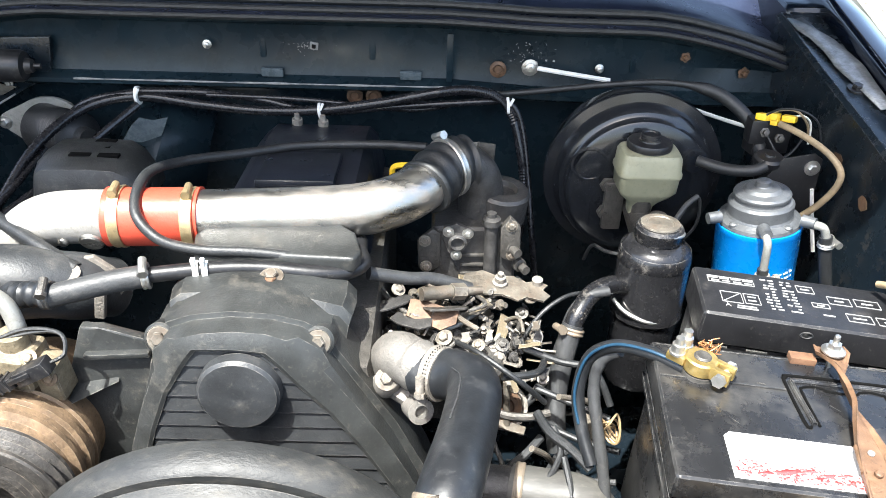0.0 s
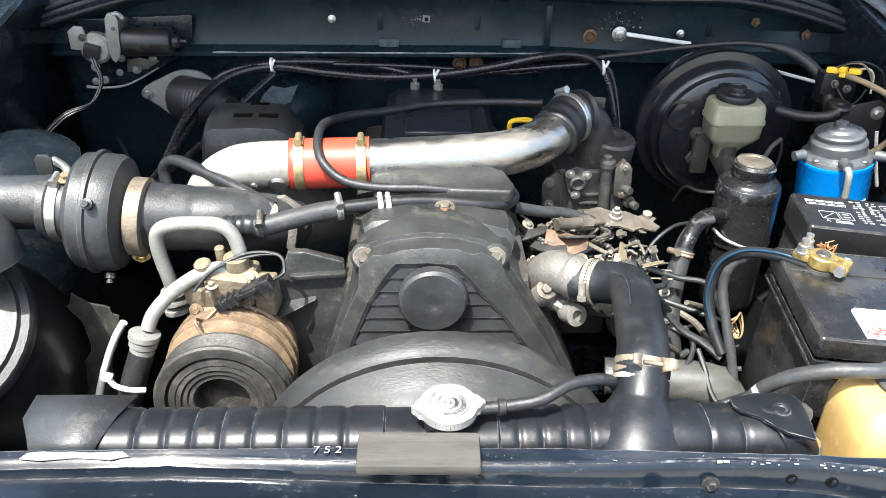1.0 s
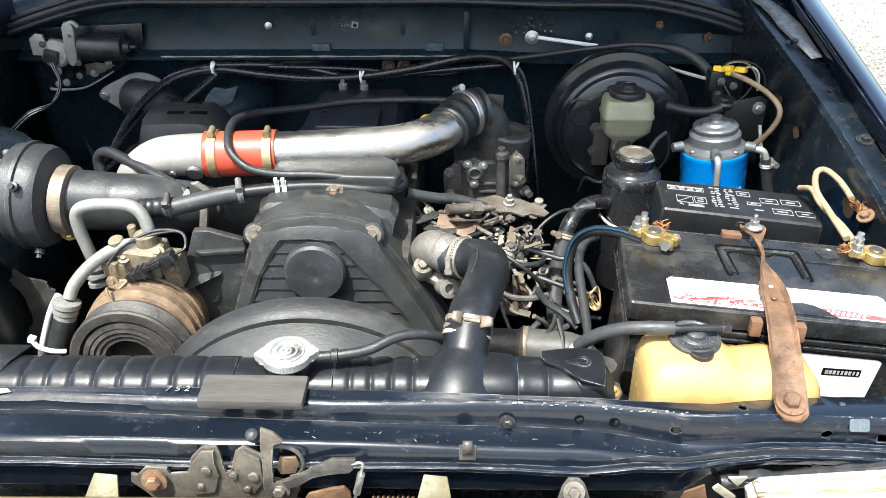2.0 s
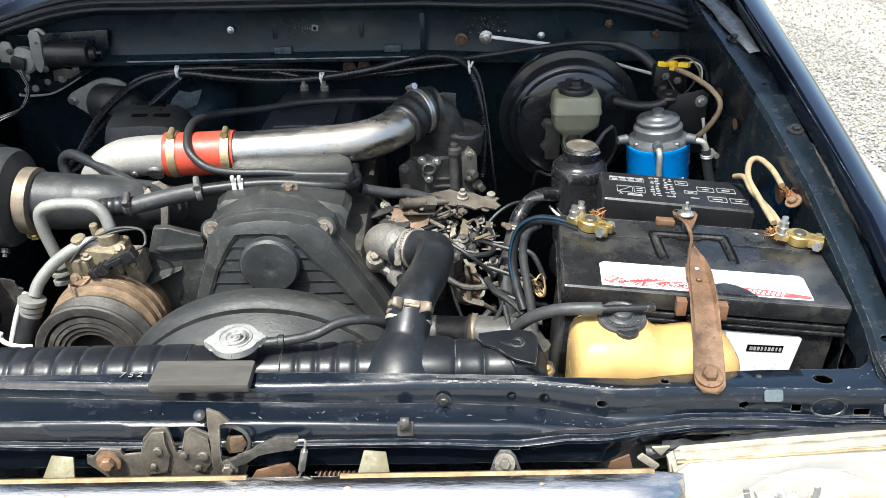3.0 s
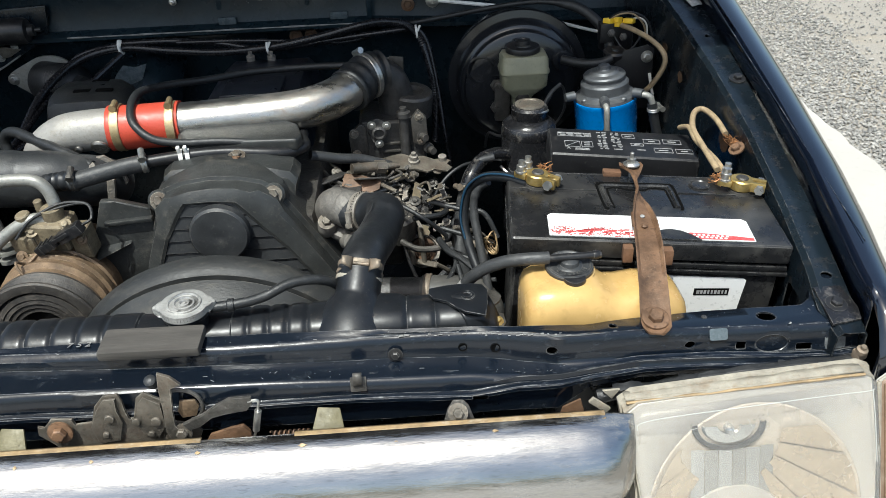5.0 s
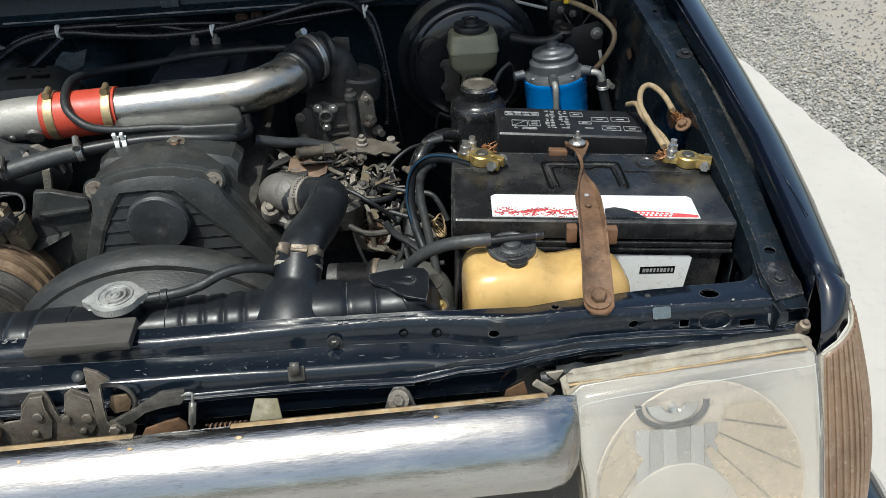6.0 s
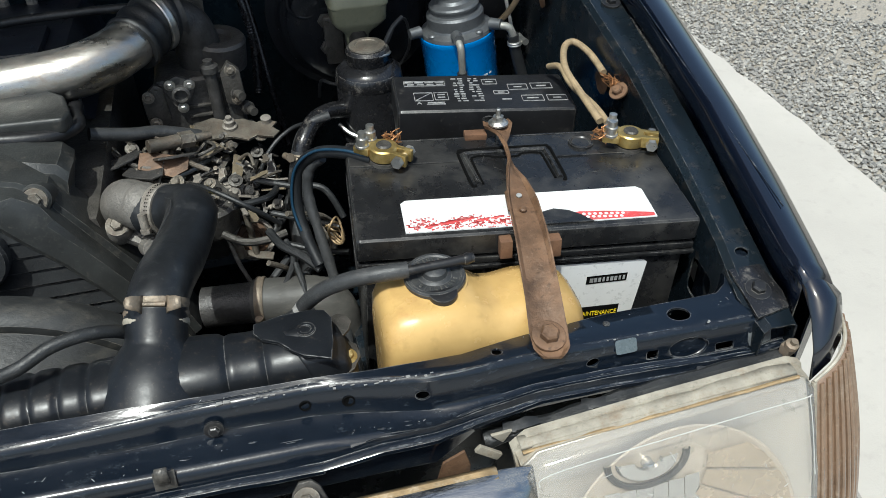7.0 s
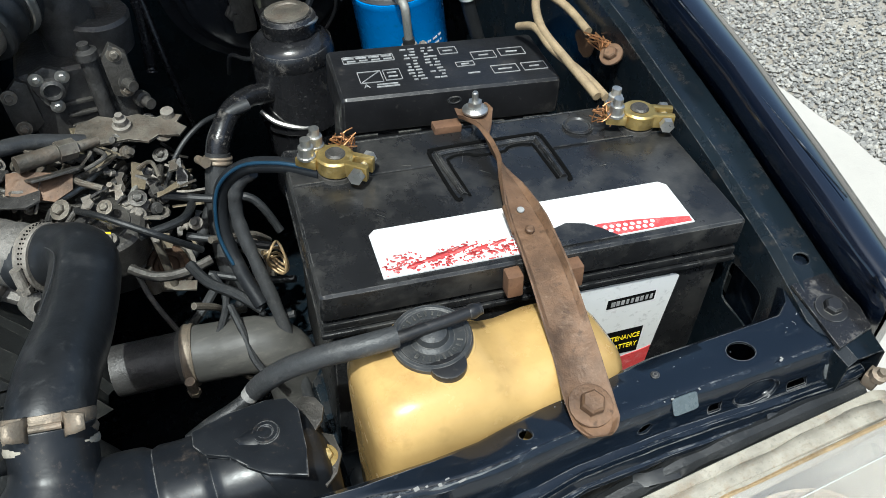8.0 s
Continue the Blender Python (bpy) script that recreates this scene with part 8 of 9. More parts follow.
tube(bm, [(0.5925, y, rail_z(y) + 0.0285) for y in (0.40, 0.5, 0.65, 0.8, 0.95, 1.1)], 0.0007, 6, 8)
part("worn_crease", bm, WORNGLINT, body)
for (x0, y0, z0), (x1, y1, z1), n, w in (((0.05, 0.3335, 0.9964), (0.24, 0.3170, 0.9950), 26, 0.0055), ((0.26, 0.3185, 0.9935), (0.55, 0.3180, 0.9885), 10, 0.004)):
    bm = B()
    for k in range(n):
        q = Vector((x0, y0, z0)).lerp(Vector((x1, y1, z1)), r2.random())
        sz = w * r2.uniform(0.15, 1.0)
        box(bm, q + Vector((0, r2.uniform(-0.001, 0.003), 0.0002)), (sz, 0.0010 + 0.002 * r2.random() ** 3, 0.0005), (0, 0, r2.uniform(-12, 12)), 0)
    tagged(part("paint_chips", bm, PRIMER, body, "bare chipped paint"), kind="stuff")
words(body, "7 5 2", 0.0125, pose(-0.284, 0.3460, 1.0022, -4, 0, 0), PRIMER)
bm = B()
prism(bm, [(-0.048, -0.002), (-0.03, -0.004), (0.0, -0.001), (0.03, -0.004), (0.045, 0.0), (0.038, 0.006), (0.01, 0.0045), (-0.02, 0.008), (-0.044, 0.005)], 0.0010, pose(-0.50, 0.343, 0.9992, 0, 0, 0), 0.0002)
part("scuff", bm, PRIMER, body)
bm = B()
box(bm, (0.012, 0.2950, 0.9655), (0.0170, 0.0025, 0.0160), (-20, 0, 0), 0.0012)
clip = part("spring_nut", bm, DULLALLOY, body, "grubby spring nut clipped over the lip")
bm = B()
loft(bm, [[(x, 0.2960, 0.9775), (x, 0.2935, 0.9815), (x, 0.2905, 0.9790), (x, 0.2900, 0.9690), (x, 0.2915, 0.9660)] for x in (0.0070, 0.0165)], closed=False)
part("clip_fold", bm, DULLALLOY, clip, solid=0.0012)
def panel_at(x, f):
    """A place on the panel's top, f from its rear edge to its crest."""
    for a, b in zip(PANEL, PANEL[1:]):
        if a[0] <= x <= b[0]:
            g = (x - a[0]) / (b[0] - a[0])
            ry, rz, cy, cz, fy, fz = (a[i] + (b[i] - a[i]) * g for i in (1, 2, 3, 4, 5, 6))
            if f <= 1:
                return Vector((x, ry + (cy - ry) * f, rz + (cz - rz) * f + 0.0007))
            return Vector((x, cy - 0.005 + (fy - cy + 0.006) * (f - 1), fz + 0.0035 - 0.003 * (f - 1)))
    return Vector((x, 0.33, 0.99))


rs = random.Random(44)
for x0, x1, n, f0, f1 in ((0.02, 0.24, 7, 1.6, 1.98), (0.30, 0.52, 5, 0.6, 1.0)):
    for k in range(n):
        x, f = rs.uniform(x0, x1), rs.uniform(f0, f1)
        w, d = 0.003 + 0.008 * rs.random() ** 2, 0.0004 + 0.0006 * rs.random()
        bm = B()
        top, low = [], []
        for j in range(9):
            u = -1 + 2 * j / 8
            q = panel_at(x + u * w, f)
            e = d * math.sqrt(max(0.04, 1 - u * u)) * rs.uniform(0.5, 1.3)
            top.append(q + Vector((0, e, 0.0004)))
            low.append(q + Vector((0, -e, 0.0004)))
        loft(bm, [top, low], closed=False)
        tagged(part("scuff", bm, WORNGLINT, body, "thin scuff in the paint", solid=0.0003), kind="stuff")
# slotted end bracket of the wing rail
bm = B()
prism(bm, [(-0.018, -0.028), (0.016, -0.022), (0.020, -0.004), (0.016, 0.03), (-0.016, 0.03)], 0.004, pose(0.540, 0.338, 0.9925, 10, 0, 0), 0.0015)
part("end_bracket", bm, CHIPPED, body)

# brackets to the grille
for x, z in ((-0.345, 0.0), (-0.021, 0.0)):
    bm = B()
    prism(bm, [(-0.020, 0), (0.020, 0), (0.013, 0.036), (-0.010, 0.038)], 0.003, pose(x, 0.252, 0.925, 42, 0, 0), 0.001)
    part("clip_bracket", bm, OLIVE, grille, "olive zinc clip")
bm = B()
prism(bm, [(-0.022, 0), (0.022, -0.004), (0.010, 0.030), (0.004, 0.036), (-0.006, 0.036), (-0.012, 0.028)], 0.004, pose(0.116, 0.262, 0.918, 62, 0, 0), 0.001)
gb = part("tri_bracket", bm, DULLALLOY, grille)
hexbolt(gb, (0.114, 0.263, 0.945), (0, -0.8, 0.6), 0.006, LATCH)
bm = B()
tube(bm, [(x + 0.0, 0.262 + 0.004 * math.sin(k * 1.57), 0.934 + 0.004 * math.cos(k * 1.57)) for k, x in enumerate([-0.080 + 0.0012 * j for j in range(34)])], 0.0010, 5, 3)
part("coil_spring", bm, RUST, grille)

# ---------------------------------------------------------------- bonnet latch
latch = thing("bonnet_latch", "greasy rusty bonnet latch bolted to the slam panel", "latch", (-0.2, 0.27, 0.93))
bm = B()
prism(bm, [(-0.321, 0.948), (-0.315, 0.944), (-0.305, 0.957), (-0.284, 0.955), (-0.283, 0.946), (-0.264, 0.948), (-0.258, 0.969), (-0.246, 0.983), (-0.231, 0.984), (-0.228, 0.974), (-0.229, 0.962), (-0.227, 0.949), (-0.221, 0.950), (-0.214, 0.977), (-0.205, 0.985), (-0.195, 0.977),
           (-0.188, 0.973), (-0.186, 0.949), (-0.182, 0.941), (-0.162, 0.937), (-0.155, 0.927), (-0.160, 0.915), (-0.180, 0.904), (-0.300, 0.908), (-0.312, 0.926), (-0.323, 0.936)], 0.003, upright(0.285), 0.0008)
part("back_plate", bm, LATCH, latch)
bm = B()
prism(bm, [(-0.256, 0.966), (-0.246, 0.980), (-0.233, 0.981), (-0.236, 0.965), (-0.232, 0.950), (-0.240, 0.925), (-0.262, 0.922), (-0.266, 0.944)], 0.003, upright(0.2815), 0.0008)
prism(bm, [(-0.212, 0.973), (-0.205, 0.981), (-0.190, 0.970), (-0.190, 0.940), (-0.200, 0.925), (-0.214, 0.930), (-0.219, 0.948)], 0.003, upright(0.2815), 0.0008)
part("side_plate", bm, LATCH, latch)
bm = B()
prism(bm, [(-0.184, 1.013), (-0.172, 1.007), (-0.163, 0.996), (-0.175, 0.993), (-0.178, 0.962), (-0.180, 0.944), (-0.172, 0.930), (-0.186, 0.922), (-0.190, 0.937), (-0.187, 0.963), (-0.186, 0.995)], 0.004, upright(0.279), 0.001)
part("hook", bm, LATCH, latch)
bm = B()
prism(bm, [(-0.172, 0.968), (-0.156, 0.968), (-0.153, 0.960), (-0.158, 0.947), (-0.173, 0.945), (-0.176, 0.954)], 0.003, upright(0.287), 0.001)
part("pawl", bm, TAN, latch, "bare brown pawl")
bm = B()
tube(bm, [(-0.177, 0.283, 0.984), (-0.163, 0.283, 0.983), (-0.152, 0.283, 0.974), (-0.149, 0.283, 0.959), (-0.155, 0.283, 0.947), (-0.163, 0.283, 0.943)], 0.0022, 8)
part("keeper_loop", bm, DULLALLOY, latch)
bm = B()
prism(bm, [(-0.171, 0.946), (-0.149, 0.955), (-0.132, 0.968), (-0.119, 0.976), (-0.096, 0.976), (-0.096, 0.967), (-0.103, 0.958), (-0.125, 0.957), (-0.140, 0.953), (-0.154, 0.940), (-0.166, 0.937)], 0.004, upright(0.277), 0.0012)
part("release_lever", bm, DULLALLOY, latch)
bm = B()
prism(bm, [(-0.156, 0.909), (-0.146, 0.926), (-0.124, 0.933), (-0.110, 0.936), (-0.104, 0.927), (-0.103, 0.913), (-0.110, 0.907), (-0.112, 0.922), (-0.124, 0.915), (-0.149, 0.903)], 0.004, upright(0.280), 0.001)
part("lower_lever", bm, RUST, latch)
for x, z, r, m in ((-0.297, 0.943, 0.0075, RUST), (-0.174, 0.932, 0.0060, LATCH)):
    hexbolt(latch, (x, 0.277, z), (0, -1, 0.1), r, m, name="pivot_bolt")
for x, z, r in ((-0.244, 0.956, 0.0045), (-0.218, 0.950, 0.0038), (-0.198, 0.948, 0.0048), (-0.252, 0.935, 0.003), (-0.206, 0.932, 0.003)):
    bm = B()
    lathe(bm, [(r * 1.2, 0), (r * 1.2, 0.001), (r, 0.0025), (r * 0.5, 0.003), (0, 0.003)], (x, 0.2785, z), (0, -1, 0.05), 14)
    part("rivet", bm, LATCH, latch)
bm = B()
tube(bm, [(-0.100, 0.274, 0.970), (-0.090, 0.274, 0.971), (-0.091, 0.274, 0.960), (-0.098, 0.275, 0.928), (-0.105, 0.276, 0.912)], 0.0014, 8)
rod(bm, (-0.0915, 0.274, 0.957), (-0.0975, 0.275, 0.930), 0.0038, seg=12)
part("tension_spring", bm, ZINC, latch)
bm = B()
lathe(bm, [(0.0055, 0), (0.0062, 0.004), (0.0062, 0.007), (0.005, 0.008), (0.0062, 0.009), (0.0062, 0.013), (0.003, 0.015), (0, 0.015)], (-0.196, 0.292, 0.986), (0, -0.6, 1), 14)
part("rubber_buffer", bm, RUBBER, latch)

# ---------------------------------------------------------------- headlamp inside
def on_bowl(x, z, d=0.0):
    return Vector((x, 0.2105 + 0.35 * (z - 0.785), z)) + AXB * (0.0055 + d)


bm = B()
loft(bm, [[on_bowl(0.397 + r * math.cos(a), 0.914 + 0.68 * r * math.sin(a), d) for a in (math.pi * (0.98 + 1.04 * k / 20) for k in range(21))] for r, d in ((0.0335, 0.0), (0.0335, 0.003), (0.0385, 0.004), (0.0395, 0.003), (0.0395, 0.0))], closed=False)
part("bulb_shade", bm, DULLALLOY, lamp, "grey half ring under the bulb")
bm = B()
loft(bm, [[on_bowl(0.397 + r * math.cos(a), 0.914 + 0.68 * r * math.sin(a), d) for a in (math.pi * (1.0 + 1.0 * k / 16) for k in range(17))] for r, d in ((0.012, 0.001), (0.013, 0.005), (0.027, 0.004), (0.029, 0.001))], closed=False)
part("bulb_shield", bm, REFLECTOR, lamp)
bm = B()
lathe(bm, [(0.005, -0.004), (0.005, 0.006), (0.003, 0.010), (0, 0.011)], on_bowl(0.397, 0.910), AXB, 16)
part("bulb", bm, REFLECTOR, lamp)
for k in range(6):
    x0, x1 = 0.357 + 0.0148 * k, 0.357 + 0.0148 * (k + 1)
    tilt = 0.0016 if k % 2 else 0.0008
    xm = (x0 + x1) / 2
    top = 0.888 + 0.10 * max(0.0, abs(xm - 0.397) - 0.02)
    low = 0.785 + 0.068 * math.sqrt(max(0.0, 1 - ((xm - 0.405) / 0.070) ** 2)) - 0.012
    bm = B()
    loft(bm, [[on_bowl(x0, z, 0.001 + tilt), on_bowl(x1 - 0.0006, z, 0.0036 - tilt)] for z in (top, (top + low) / 2, low)], closed=False)
    part("reflector_facet", bm, REFLECTOR, lamp, sharp=8)
for a0, a1 in ((-62, -45), (-44, -29), (-28, -14), (-13, 2), (196, 216), (217, 236)):
    bm = B()
    cols = []
    for j in range(5):
        a = math.radians(a0 + (a1 - a0) * j / 4)
        ux, uz = math.cos(a), math.sin(a)
        # out to the bowl's rim, seen from the bulb
        far = 0.05
        while math.hypot((0.397 + ux * far - 0.428) / 0.90, (0.905 + uz * far - 0.812) / 0.94) < 0.124 and far < 0.2:
            far += 0.001
        near = min(0.056, far - 0.004)
        cols.append([on_bowl(0.397 + ux * q, 0.905 + uz * q, 0.0014 + 0.0005 * j) for q in (near, (near + far) / 2, far)])
    loft(bm, cols, closed=False)
    part("side_facet", bm, TANNED, lamp, sharp=20)
bm = B()
rings = []
for r, d in ((0.068, 0.001), (0.066, 0.004), (0.054, 0.008), (0.032, 0.011), (0.010, 0.012)):
    rings.append([on_bowl(0.405 + r * math.cos(a), 0.782 + r * math.sin(a), d) for a in (2 * math.pi * k / 32 for k in range(32))])
loft(bm, rings)
part("lower_dome", bm, SEALED, lamp, "frosted lower dome")
bm = B()
loop = lamp_flat(0.925, 0.2455)
tube(bm, [Vector(p) for p in loop[0:6]], 0.0005, 6, 6)
rl = random.Random(6)
for k in range(16):
    x, z = rl.uniform(0.33, 0.54), rl.uniform(0.80, 0.93)
    q = Vector((x, 0.2395 + 0.35 * (z - 0.95), z))
    w = Vector((rl.uniform(-1, 1), 0, rl.uniform(-1, 1))).normalized()
    w.y = 0.35 * w.z
    tube(bm, [q, q + w * (0.003 + 0.010 * rl.random() ** 2)], 0.00025, 5, 2)
part("lens_edge", bm, FROST, lamp)
for k in range(13):
    u = 0.05 + 0.9 * k / 12
    bm = B()
    tube(bm, [amber(u, f, 0.0026) for f in (0.02, 0.25, 0.5, 0.75, 1.0)], 0.0023, 8, 4)
    part("lens_rib", bm, AMBER, turn)
bm = B()
tube(bm, [amber(0.0, f) for f in (0, 0.3, 0.6, 1.0)], 0.0026, 8, 4)
tube(bm, [amber(u, 0.0) for u in (0, 0.25, 0.5, 0.75, 1.0)], 0.0019, 8, 4)
part("edge_band", bm, LAMPRIM, turn)
bm = B()
box(bm, (0.551, 0.296, 0.960), (0.014, 0.010, 0.012), (0, 0, 20), 0.002)
lathe(bm, [(0.006, 0), (0.006, 0.005), (0.003, 0.006), (0.003, 0.010), (0, 0.010)], (0.550, 0.293, 0.965), (0, -0.3, 1), 10)
part("fixing_clip", bm, PALERUST, lamp)
bm = B()
rows = []
for k in range(12):
    x = 0.29 + 0.25 * k / 11
    z = 0.943 + 0.018 * k / 11
    rows.append([(x, 0.2660, z - 0.0005), (x, 0.2670, z + 0.0012), (x, 0.272, z + 0.0018 + 0.0006 * math.sin(k * 2.1)), (x, 0.279 + 0.002 * math.sin(k * 5.1), z + 0.0010 + 0.0006 * math.sin(k * 3.3))])
loft(bm, rows, closed=False)
part("sealing_lip", bm, LAMPRIM, lamp, "cracked cream sealing lip", solid=0.0012)
bm = B()
tube(bm, [(0.29 + 0.25 * k / 11, 0.2630, 0.9425 + 0.018 * k / 11 + 0.0004 * math.sin(k * 2.7)) for k in range(12)], 0.0017, 6)
part("amber_bead", bm, GOLDEDGE, lamp, "golden brown sealant bead")

bm = B()
loft(bm, [[(0.096, 0.427, 0.975), (0.102, 0.416, 0.9960), (0.118, 0.392, 1.0035), (0.128, 0.366, 0.994), (0.138, 0.356, 0.968)], [(0.130, 0.430, 0.972), (0.138, 0.415, 0.9965), (0.145, 0.392, 1.0020), (0.150, 0.366, 0.990), (0.152, 0.355, 0.964)],
          [(0.152, 0.432, 0.968), (0.162, 0.412, 0.986), (0.166, 0.390, 0.988), (0.166, 0.368, 0.978), (0.164, 0.357, 0.955)], [(0.160, 0.430, 0.950), (0.172, 0.412, 0.960), (0.176, 0.390, 0.962), (0.174, 0.368, 0.950), (0.170, 0.360, 0.930)]], closed=False)
bmesh.ops.subdivide_edges(bm, edges=bm.edges, cuts=5, use_grid_fill=True, smooth=0.6)
for v in bm.verts:
    v.co += Vector((0, -0.3, 1)) * (0.0026 * noise.noise(v.co * 55) + 0.0012 * noise.noise(v.co * 160))
part("crumpled_end", bm, RADIATOR, radiator, "crumpled dull end plate of the tank", sharp=60, solid=0.002)
bm = B()
prism(bm, [(0.093, 0.411), (0.118, 0.416), (0.142, 0.417), (0.155, 0.413), (0.160, 0.402), (0.157, 0.372), (0.153, 0.352), (0.143, 0.357), (0.131, 0.362), (0.120, 0.372), (0.112, 0.384), (0.098, 0.390), (0.092, 0.400)], 0.003, pose(0, 0, 0.9995, 0, 0, 0), 0.0010)
lathe(bm, [(0.0085, 0.002), (0.0080, 0.0036), (0.0050, 0.0036), (0.0042, 0.0025), (0, 0.0025)], (0.136, 0.392, 1.0003), (0, 0, 1), 20)
part("folded_plate", bm, RADIATOR, radiator, "flat folded plate with a pressed ring")
bm = B()
prism(bm, [(0.158, 0.420), (0.166, 0.423), (0.174, 0.418), (0.177, 0.409), (0.173, 0.399), (0.167, 0.393), (0.160, 0.389), (0.156, 0.400)], 0.003, pose(0, 0, 0.984, 0, 0, 0), 0.001)
prism(bm, [(0.160, 0.400), (0.170, 0.402), (0.178, 0.396), (0.179, 0.380), (0.172, 0.367), (0.163, 0.360), (0.158, 0.372)], 0.003, pose(0, 0, 0.968, 0, 0, 0), 0.001)
part("end_bracket", bm, DULLALLOY, radiator)
hexbolt(radiator, (0.168, 0.381, 0.972), (0.2, -0.2, 1), 0.0048, BRASS)

bm = B()
loft(bm, [[(-0.566, 0.424, 0.999), (-0.568, 0.395, 0.996), (-0.556, 0.372, 0.990), (-0.552, 0.362, 0.984)], [(-0.52, 0.425, 0.998), (-0.52, 0.395, 0.9985), (-0.52, 0.372, 0.993), (-0.525, 0.362, 0.985)],
          [(-0.472, 0.425, 0.997), (-0.482, 0.395, 0.9985), (-0.49, 0.372, 0.993), (-0.495, 0.362, 0.986)]], closed=False)
part("end_plate", bm, PLASTIC, radiator, "bent grey end plate", solid=0.002)

bm = B()
r3 = random.Random(9)
rows = []
for y, xa, xb in ((1.225, 0.524, 0.546), (1.195, 0.530, 0.560), (1.165, 0.539, 0.574), (1.13, 0.546, 0.584), (1.09, 0.550, 0.588), (1.04, 0.560, 0.588), (0.99, 0.572, 0.589)):
    z = rail_z(y) + 0.004
    rows.append([(xa + (xb - xa) * f, y, z + r3.uniform(-0.0015, 0.003)) for f in (0, 0.3, 0.6, 1.0)])
loft(bm, rows, closed=False)
part("bare_flange", bm, BARE, body, "scuffed bare metal seam by the bonnet hinge", solid=0.0015)
bm = B()
for k in range(120):
    x, z = r3.gauss(0.0, 0.017), r3.gauss(0.004, 0.010)
    x += -0.205 if k % 3 else 0.135
    box(bm, (x, 1.2435 if x < 0 else 1.2085, 1.142 + z), (0.0006 + 0.0030 * r3.random() ** 3, 0.001, 0.0006 + 0.0022 * r3.random() ** 3), (0, r3.uniform(0, 90), 0), 0)
tagged(part("paint_specks", bm, PRIMER, body, "specks of chipped paint"), kind="stuff")

# fine scratches on the slam panel
for n, x0, x1, fa, fb, m in ((90, -0.45, 0.24, 1.15, 1.9, PRIMER), (60, 0.24, 0.55, 0.1, 0.9, PRIMER), (50, -0.5, 0.2, 0.3, 0.95, PRIMER)):
    bm = B()
    for k in range(n):
        q = panel_at(r3.uniform(x0, x1), r3.uniform(fa, fb))
        ln = 0.0006 + 0.006 * r3.random() ** 4
        box(bm, q, (ln, 0.0004 + 0.0004 * r3.random(), 0.0003), (0, 0, r3.uniform(-70, 70)), 0)
    tagged(part("scratches", bm, m, body, "fine scratches and chips in the paint"), kind="stuff")

# firewall ledge: a pale line for worn metal, its highlight painted in
bm = B()
tube(bm, [(x, 1.2145 - (0.0 if x < 0.02 else min(1.0, (x - 0.02) / 0.15) * 0.03), 1.0885) for x in (-0.56, -0.4, -0.25, -0.1, 0.02, 0.06, 0.10)], 0.0015, 6, 8, grow=lambda f: 1 + 0.6 * math.sin(f * 70) * math.sin(f * 31))
part("worn_ledge", bm, PRIMER, body, "pale line on the ledge edge, bare wear and painted highlight")
# small oily brackets, nuts and levers crowded round the pump
r4 = random.Random(33)
for m, n in ((DULLALLOY, 45), (LATCH, 36), (ALLOY, 70), (OILY, 30), (MANIFOLD, 26)):
    bm = B()
    for k in range(n):
        x, y = r4.uniform(-0.055, 0.135), r4.uniform(0.735, 0.89)
        z = r4.uniform(0.87, 0.945)
        w, d = r4.uniform(0.006, 0.017), r4.uniform(0.003, 0.008)
        if k % 3 == 0:
            lathe(bm, [(d * 0.9, 0), (d * 0.9, 0.005), (d * 0.5, 0.006), (d * 0.5, 0.012), (0, 0.012)], (x, y, z), (r4.uniform(-1, 1), -0.6, r4.uniform(0.2, 1)), 6 if k % 2 else 10)
        else:
            prism(bm, [(-w, -d * r4.uniform(0.5, 1)), (-w * 0.3, -d), (w * 0.4, -d * 0.4), (w, -d * r4.uniform(0.2, 1)), (w * r4.uniform(0.7, 1.1), d), (0, d * r4.uniform(0.3, 1)), (-w, d * 0.7)], 0.0024,
                  pose(x, y, z, r4.uniform(-60, 60), r4.uniform(-50, 50), r4.uniform(0, 180)), 0)
    tagged(part("linkage_clutter", bm, m, pump, "crowded small oily brackets and nuts"), kind="stuff")
for k in range(9):
    x, y, z = r4.uniform(-0.05, 0.12), r4.uniform(0.73, 0.86), r4.uniform(0.91, 0.955)
    bm = B()
    tube(bm, [(x, y, z), (x + r4.uniform(-0.03, 0.03), y + r4.uniform(0.01, 0.03), z + r4.uniform(-0.01, 0.015)), (x + r4.uniform(-0.05, 0.05), y + r4.uniform(0.03, 0.06), z - r4.uniform(0.0, 0.03))], r4.uniform(0.0016, 0.0034), 8)
    part("thin_pipe", bm, r4.choice((LATCH, DULLALLOY, OILY, RUBBER)), pump)

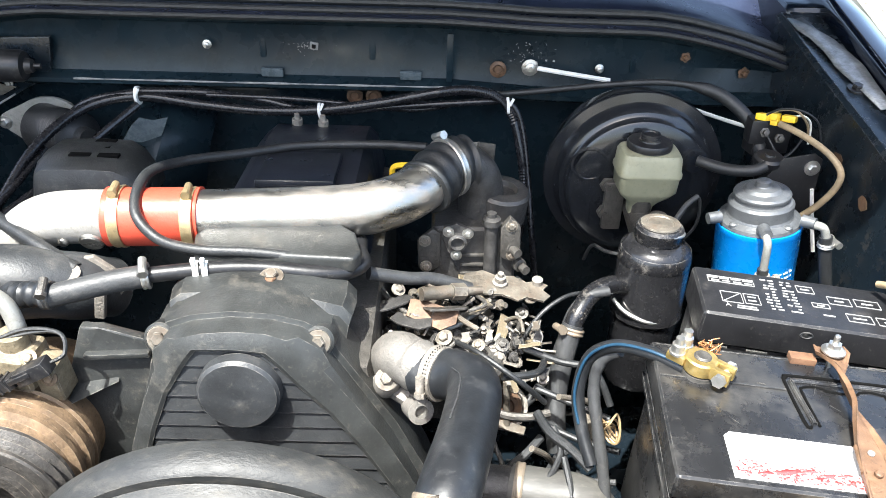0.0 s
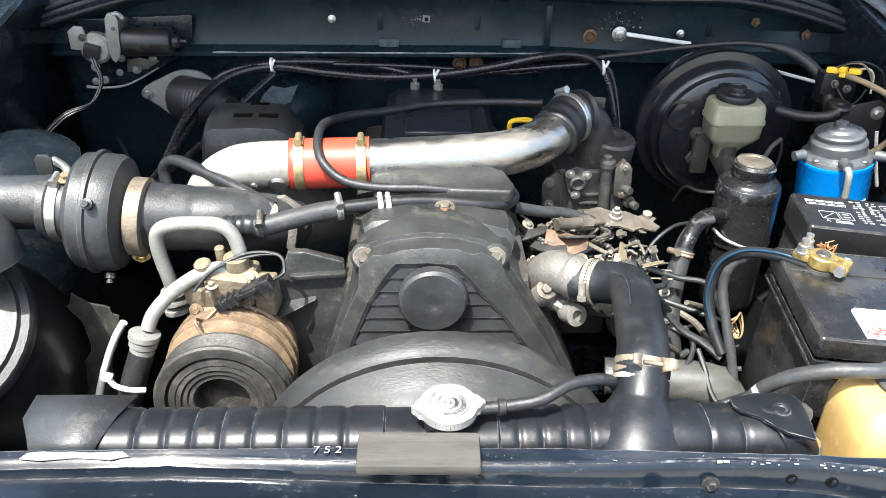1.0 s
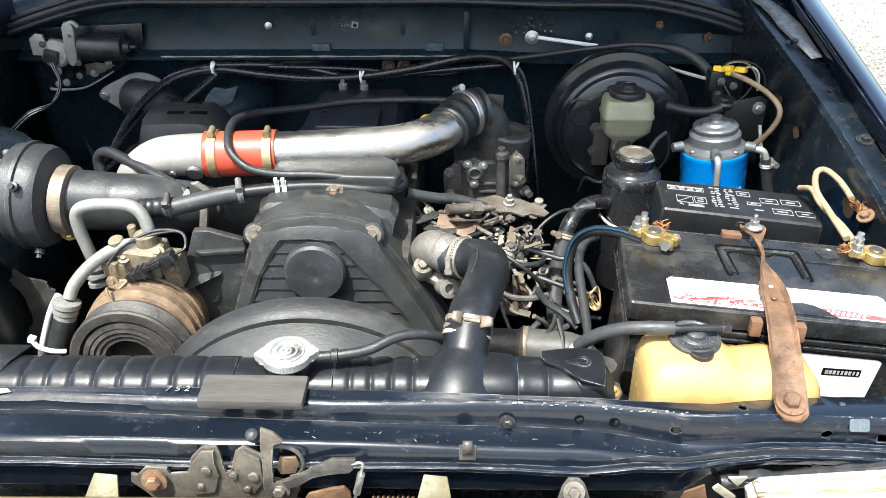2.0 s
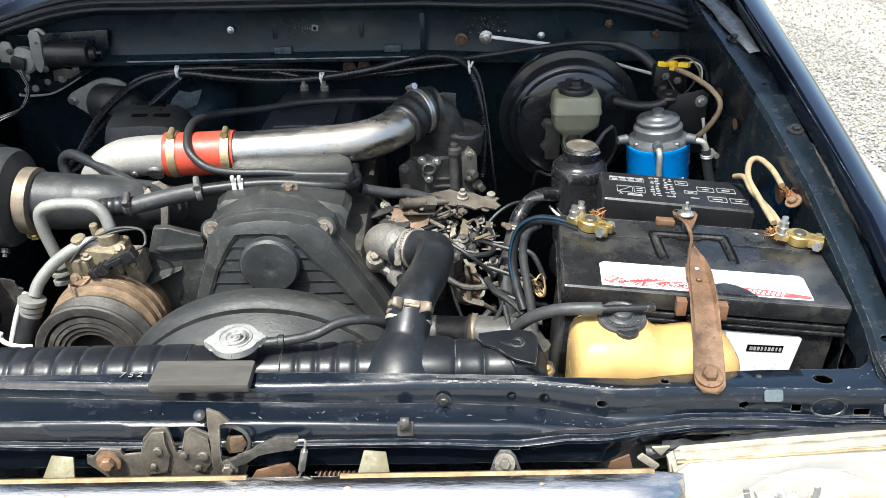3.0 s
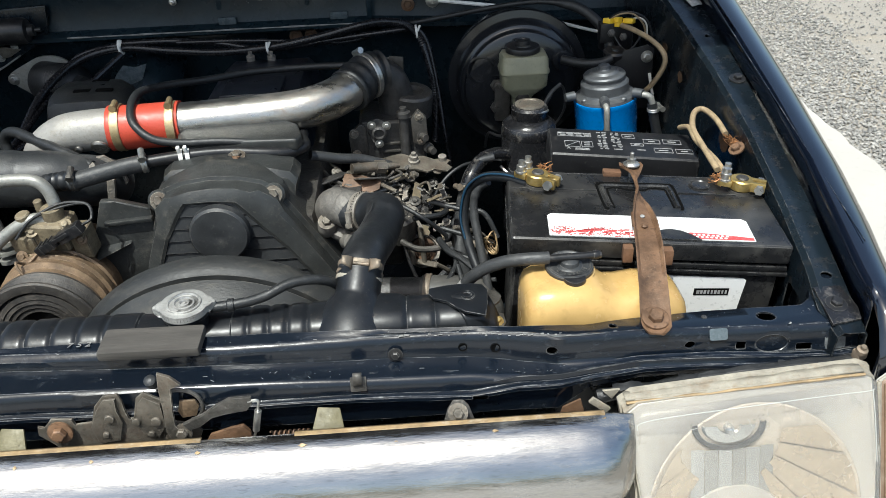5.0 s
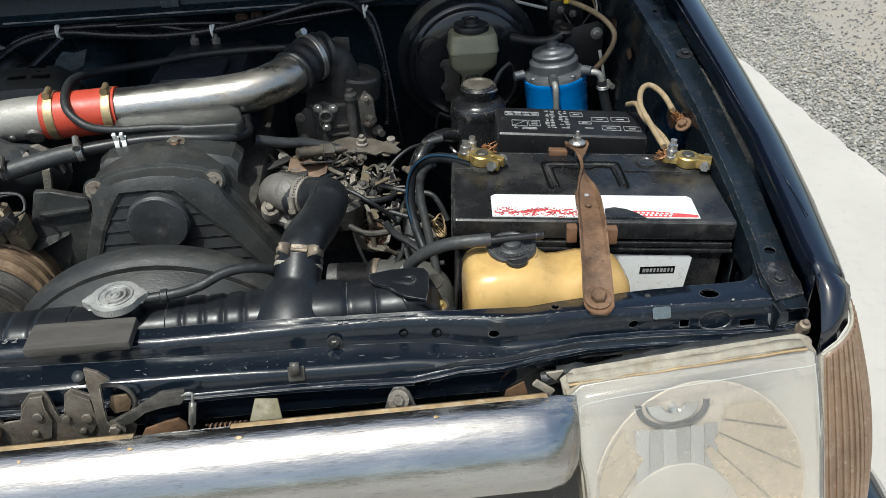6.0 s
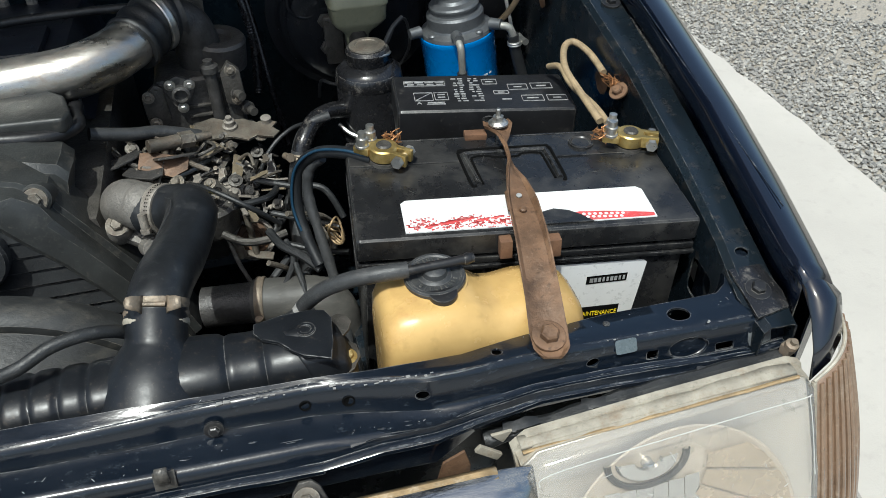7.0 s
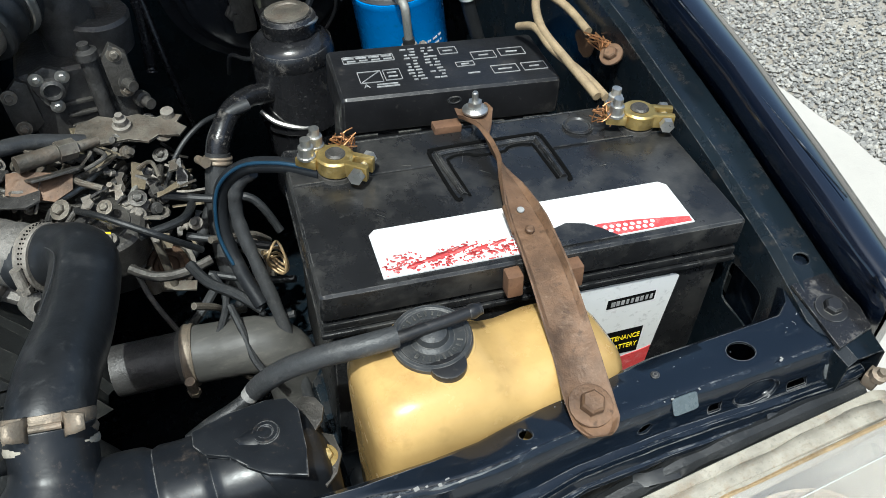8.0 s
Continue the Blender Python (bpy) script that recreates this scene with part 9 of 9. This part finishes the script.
bm = B()
lathe(bm, [(0.012, -0.03), (0.018, -0.004), (0.020, 0.0), (0.020, 0.006), (0.017, 0.009), (0.007, 0.0095), (0.006, 0.012), (0, 0.012)], (0.448, 1.0, 1.070), (0, -0.15, 1), 24)
part("round_cap", bm, BLACK, relay, "round black rubber cap")
bm = B()
tube(bm, [(0.440, 1.02, 1.128), (0.452, 1.01, 1.140), (0.475, 1.00, 1.142), (0.500, 1.00, 1.128), (0.512, 1.0, 1.10)], 0.0014, 6)
part("wire", bm, RUBBER, relay)
for x, y, z, w in ((0.5385, 0.70, 1.030, 0.022), (0.534, 0.90, 1.060, 0.016), (0.530, 0.98, 1.085, 0.014)):
    bm = B()
    out = [(w * (0.6 + 0.4 * r4.random()) * math.cos(a), 0.7 * w * (0.6 + 0.4 * r4.random()) * math.sin(a)) for a in (2 * math.pi * k / 11 for k in range(11))]
    prism(bm, out, 0.0008, Matrix.Translation((x, y, z)) @ Matrix(((0, 0, -1, 0), (1, 0, 0, 0), (0, 1, 0, 0), (0, 0, 0, 1))), 0)
    part("rust_patch", bm, RUST, body, "rusty worn patch on the inner wing")

# pieces in the gap between slam panel and headlamp
foam = thing("foam_strip", "black perished foam strip between slam panel and headlamp", "seal", (0.40, 0.30, 0.92))
bm = B()
tube(bm, [(0.268, 0.300, 0.922), (0.30, 0.2995, 0.925), (0.346, 0.299, 0.930), (0.39, 0.2985, 0.938), (0.43, 0.298, 0.943), (0.50, 0.298, 0.947), (0.545, 0.298, 0.948)], 0.0080, 10, 6, grow=lambda f: 1 + 0.12 * math.sin(f * 40))
part("strip", bm, RUBBER, foam)
for k in (0, 2, 3, 5):
    bm = B()
    prism(bm, [(-0.017, -0.004), (-0.006, -0.006), (0.008, -0.004), (0.018, -0.005), (0.016, 0.003), (0.006, 0.006), (-0.004, 0.003), (-0.014, 0.006)], 0.003, pose(0.30 + 0.036 * k, 0.298, 0.9335 + 0.0028 * k, 14 * math.sin(k * 3.1) + 15, 10 * math.sin(k * 1.7) - 4, 14 * math.sin(k * 2.3)), 0.0008)
    part("torn_piece", bm, HOSEBLACK, foam)
bm = B()
prism(bm, [(0.222, 0.900), (0.228, 0.924), (0.247, 0.934), (0.252, 0.915), (0.250, 0.875), (0.230, 0.870)], 0.003, upright(0.286), 0.001)
alone("lamp_bracket", bm, RUST, "rusty steel bracket beside the headlamp", "bracket")
bm = B()
box(bm, (0.269, 0.288, 0.920), (0.026, 0.004, 0.008), (0, 40, 0), 0.001)
prism(bm, [(0.272, 0.936), (0.291, 0.937), (0.283, 0.924)], 0.003, upright(0.294), 0.0006)
alone("lamp_shim", bm, LAMPRIM, "cream plastic shim at the headlamp's corner", "shim")
bm = B()
prism(bm, [(0.217, 0.3185), (0.232, 0.3205), (0.252, 0.3185), (0.272, 0.3175), (0.250, 0.3160), (0.236, 0.3165), (0.224, 0.3165)], 0.0006, pose(0, 0, 0.9938), 0)
part("faded_patch", bm, BARE, body)
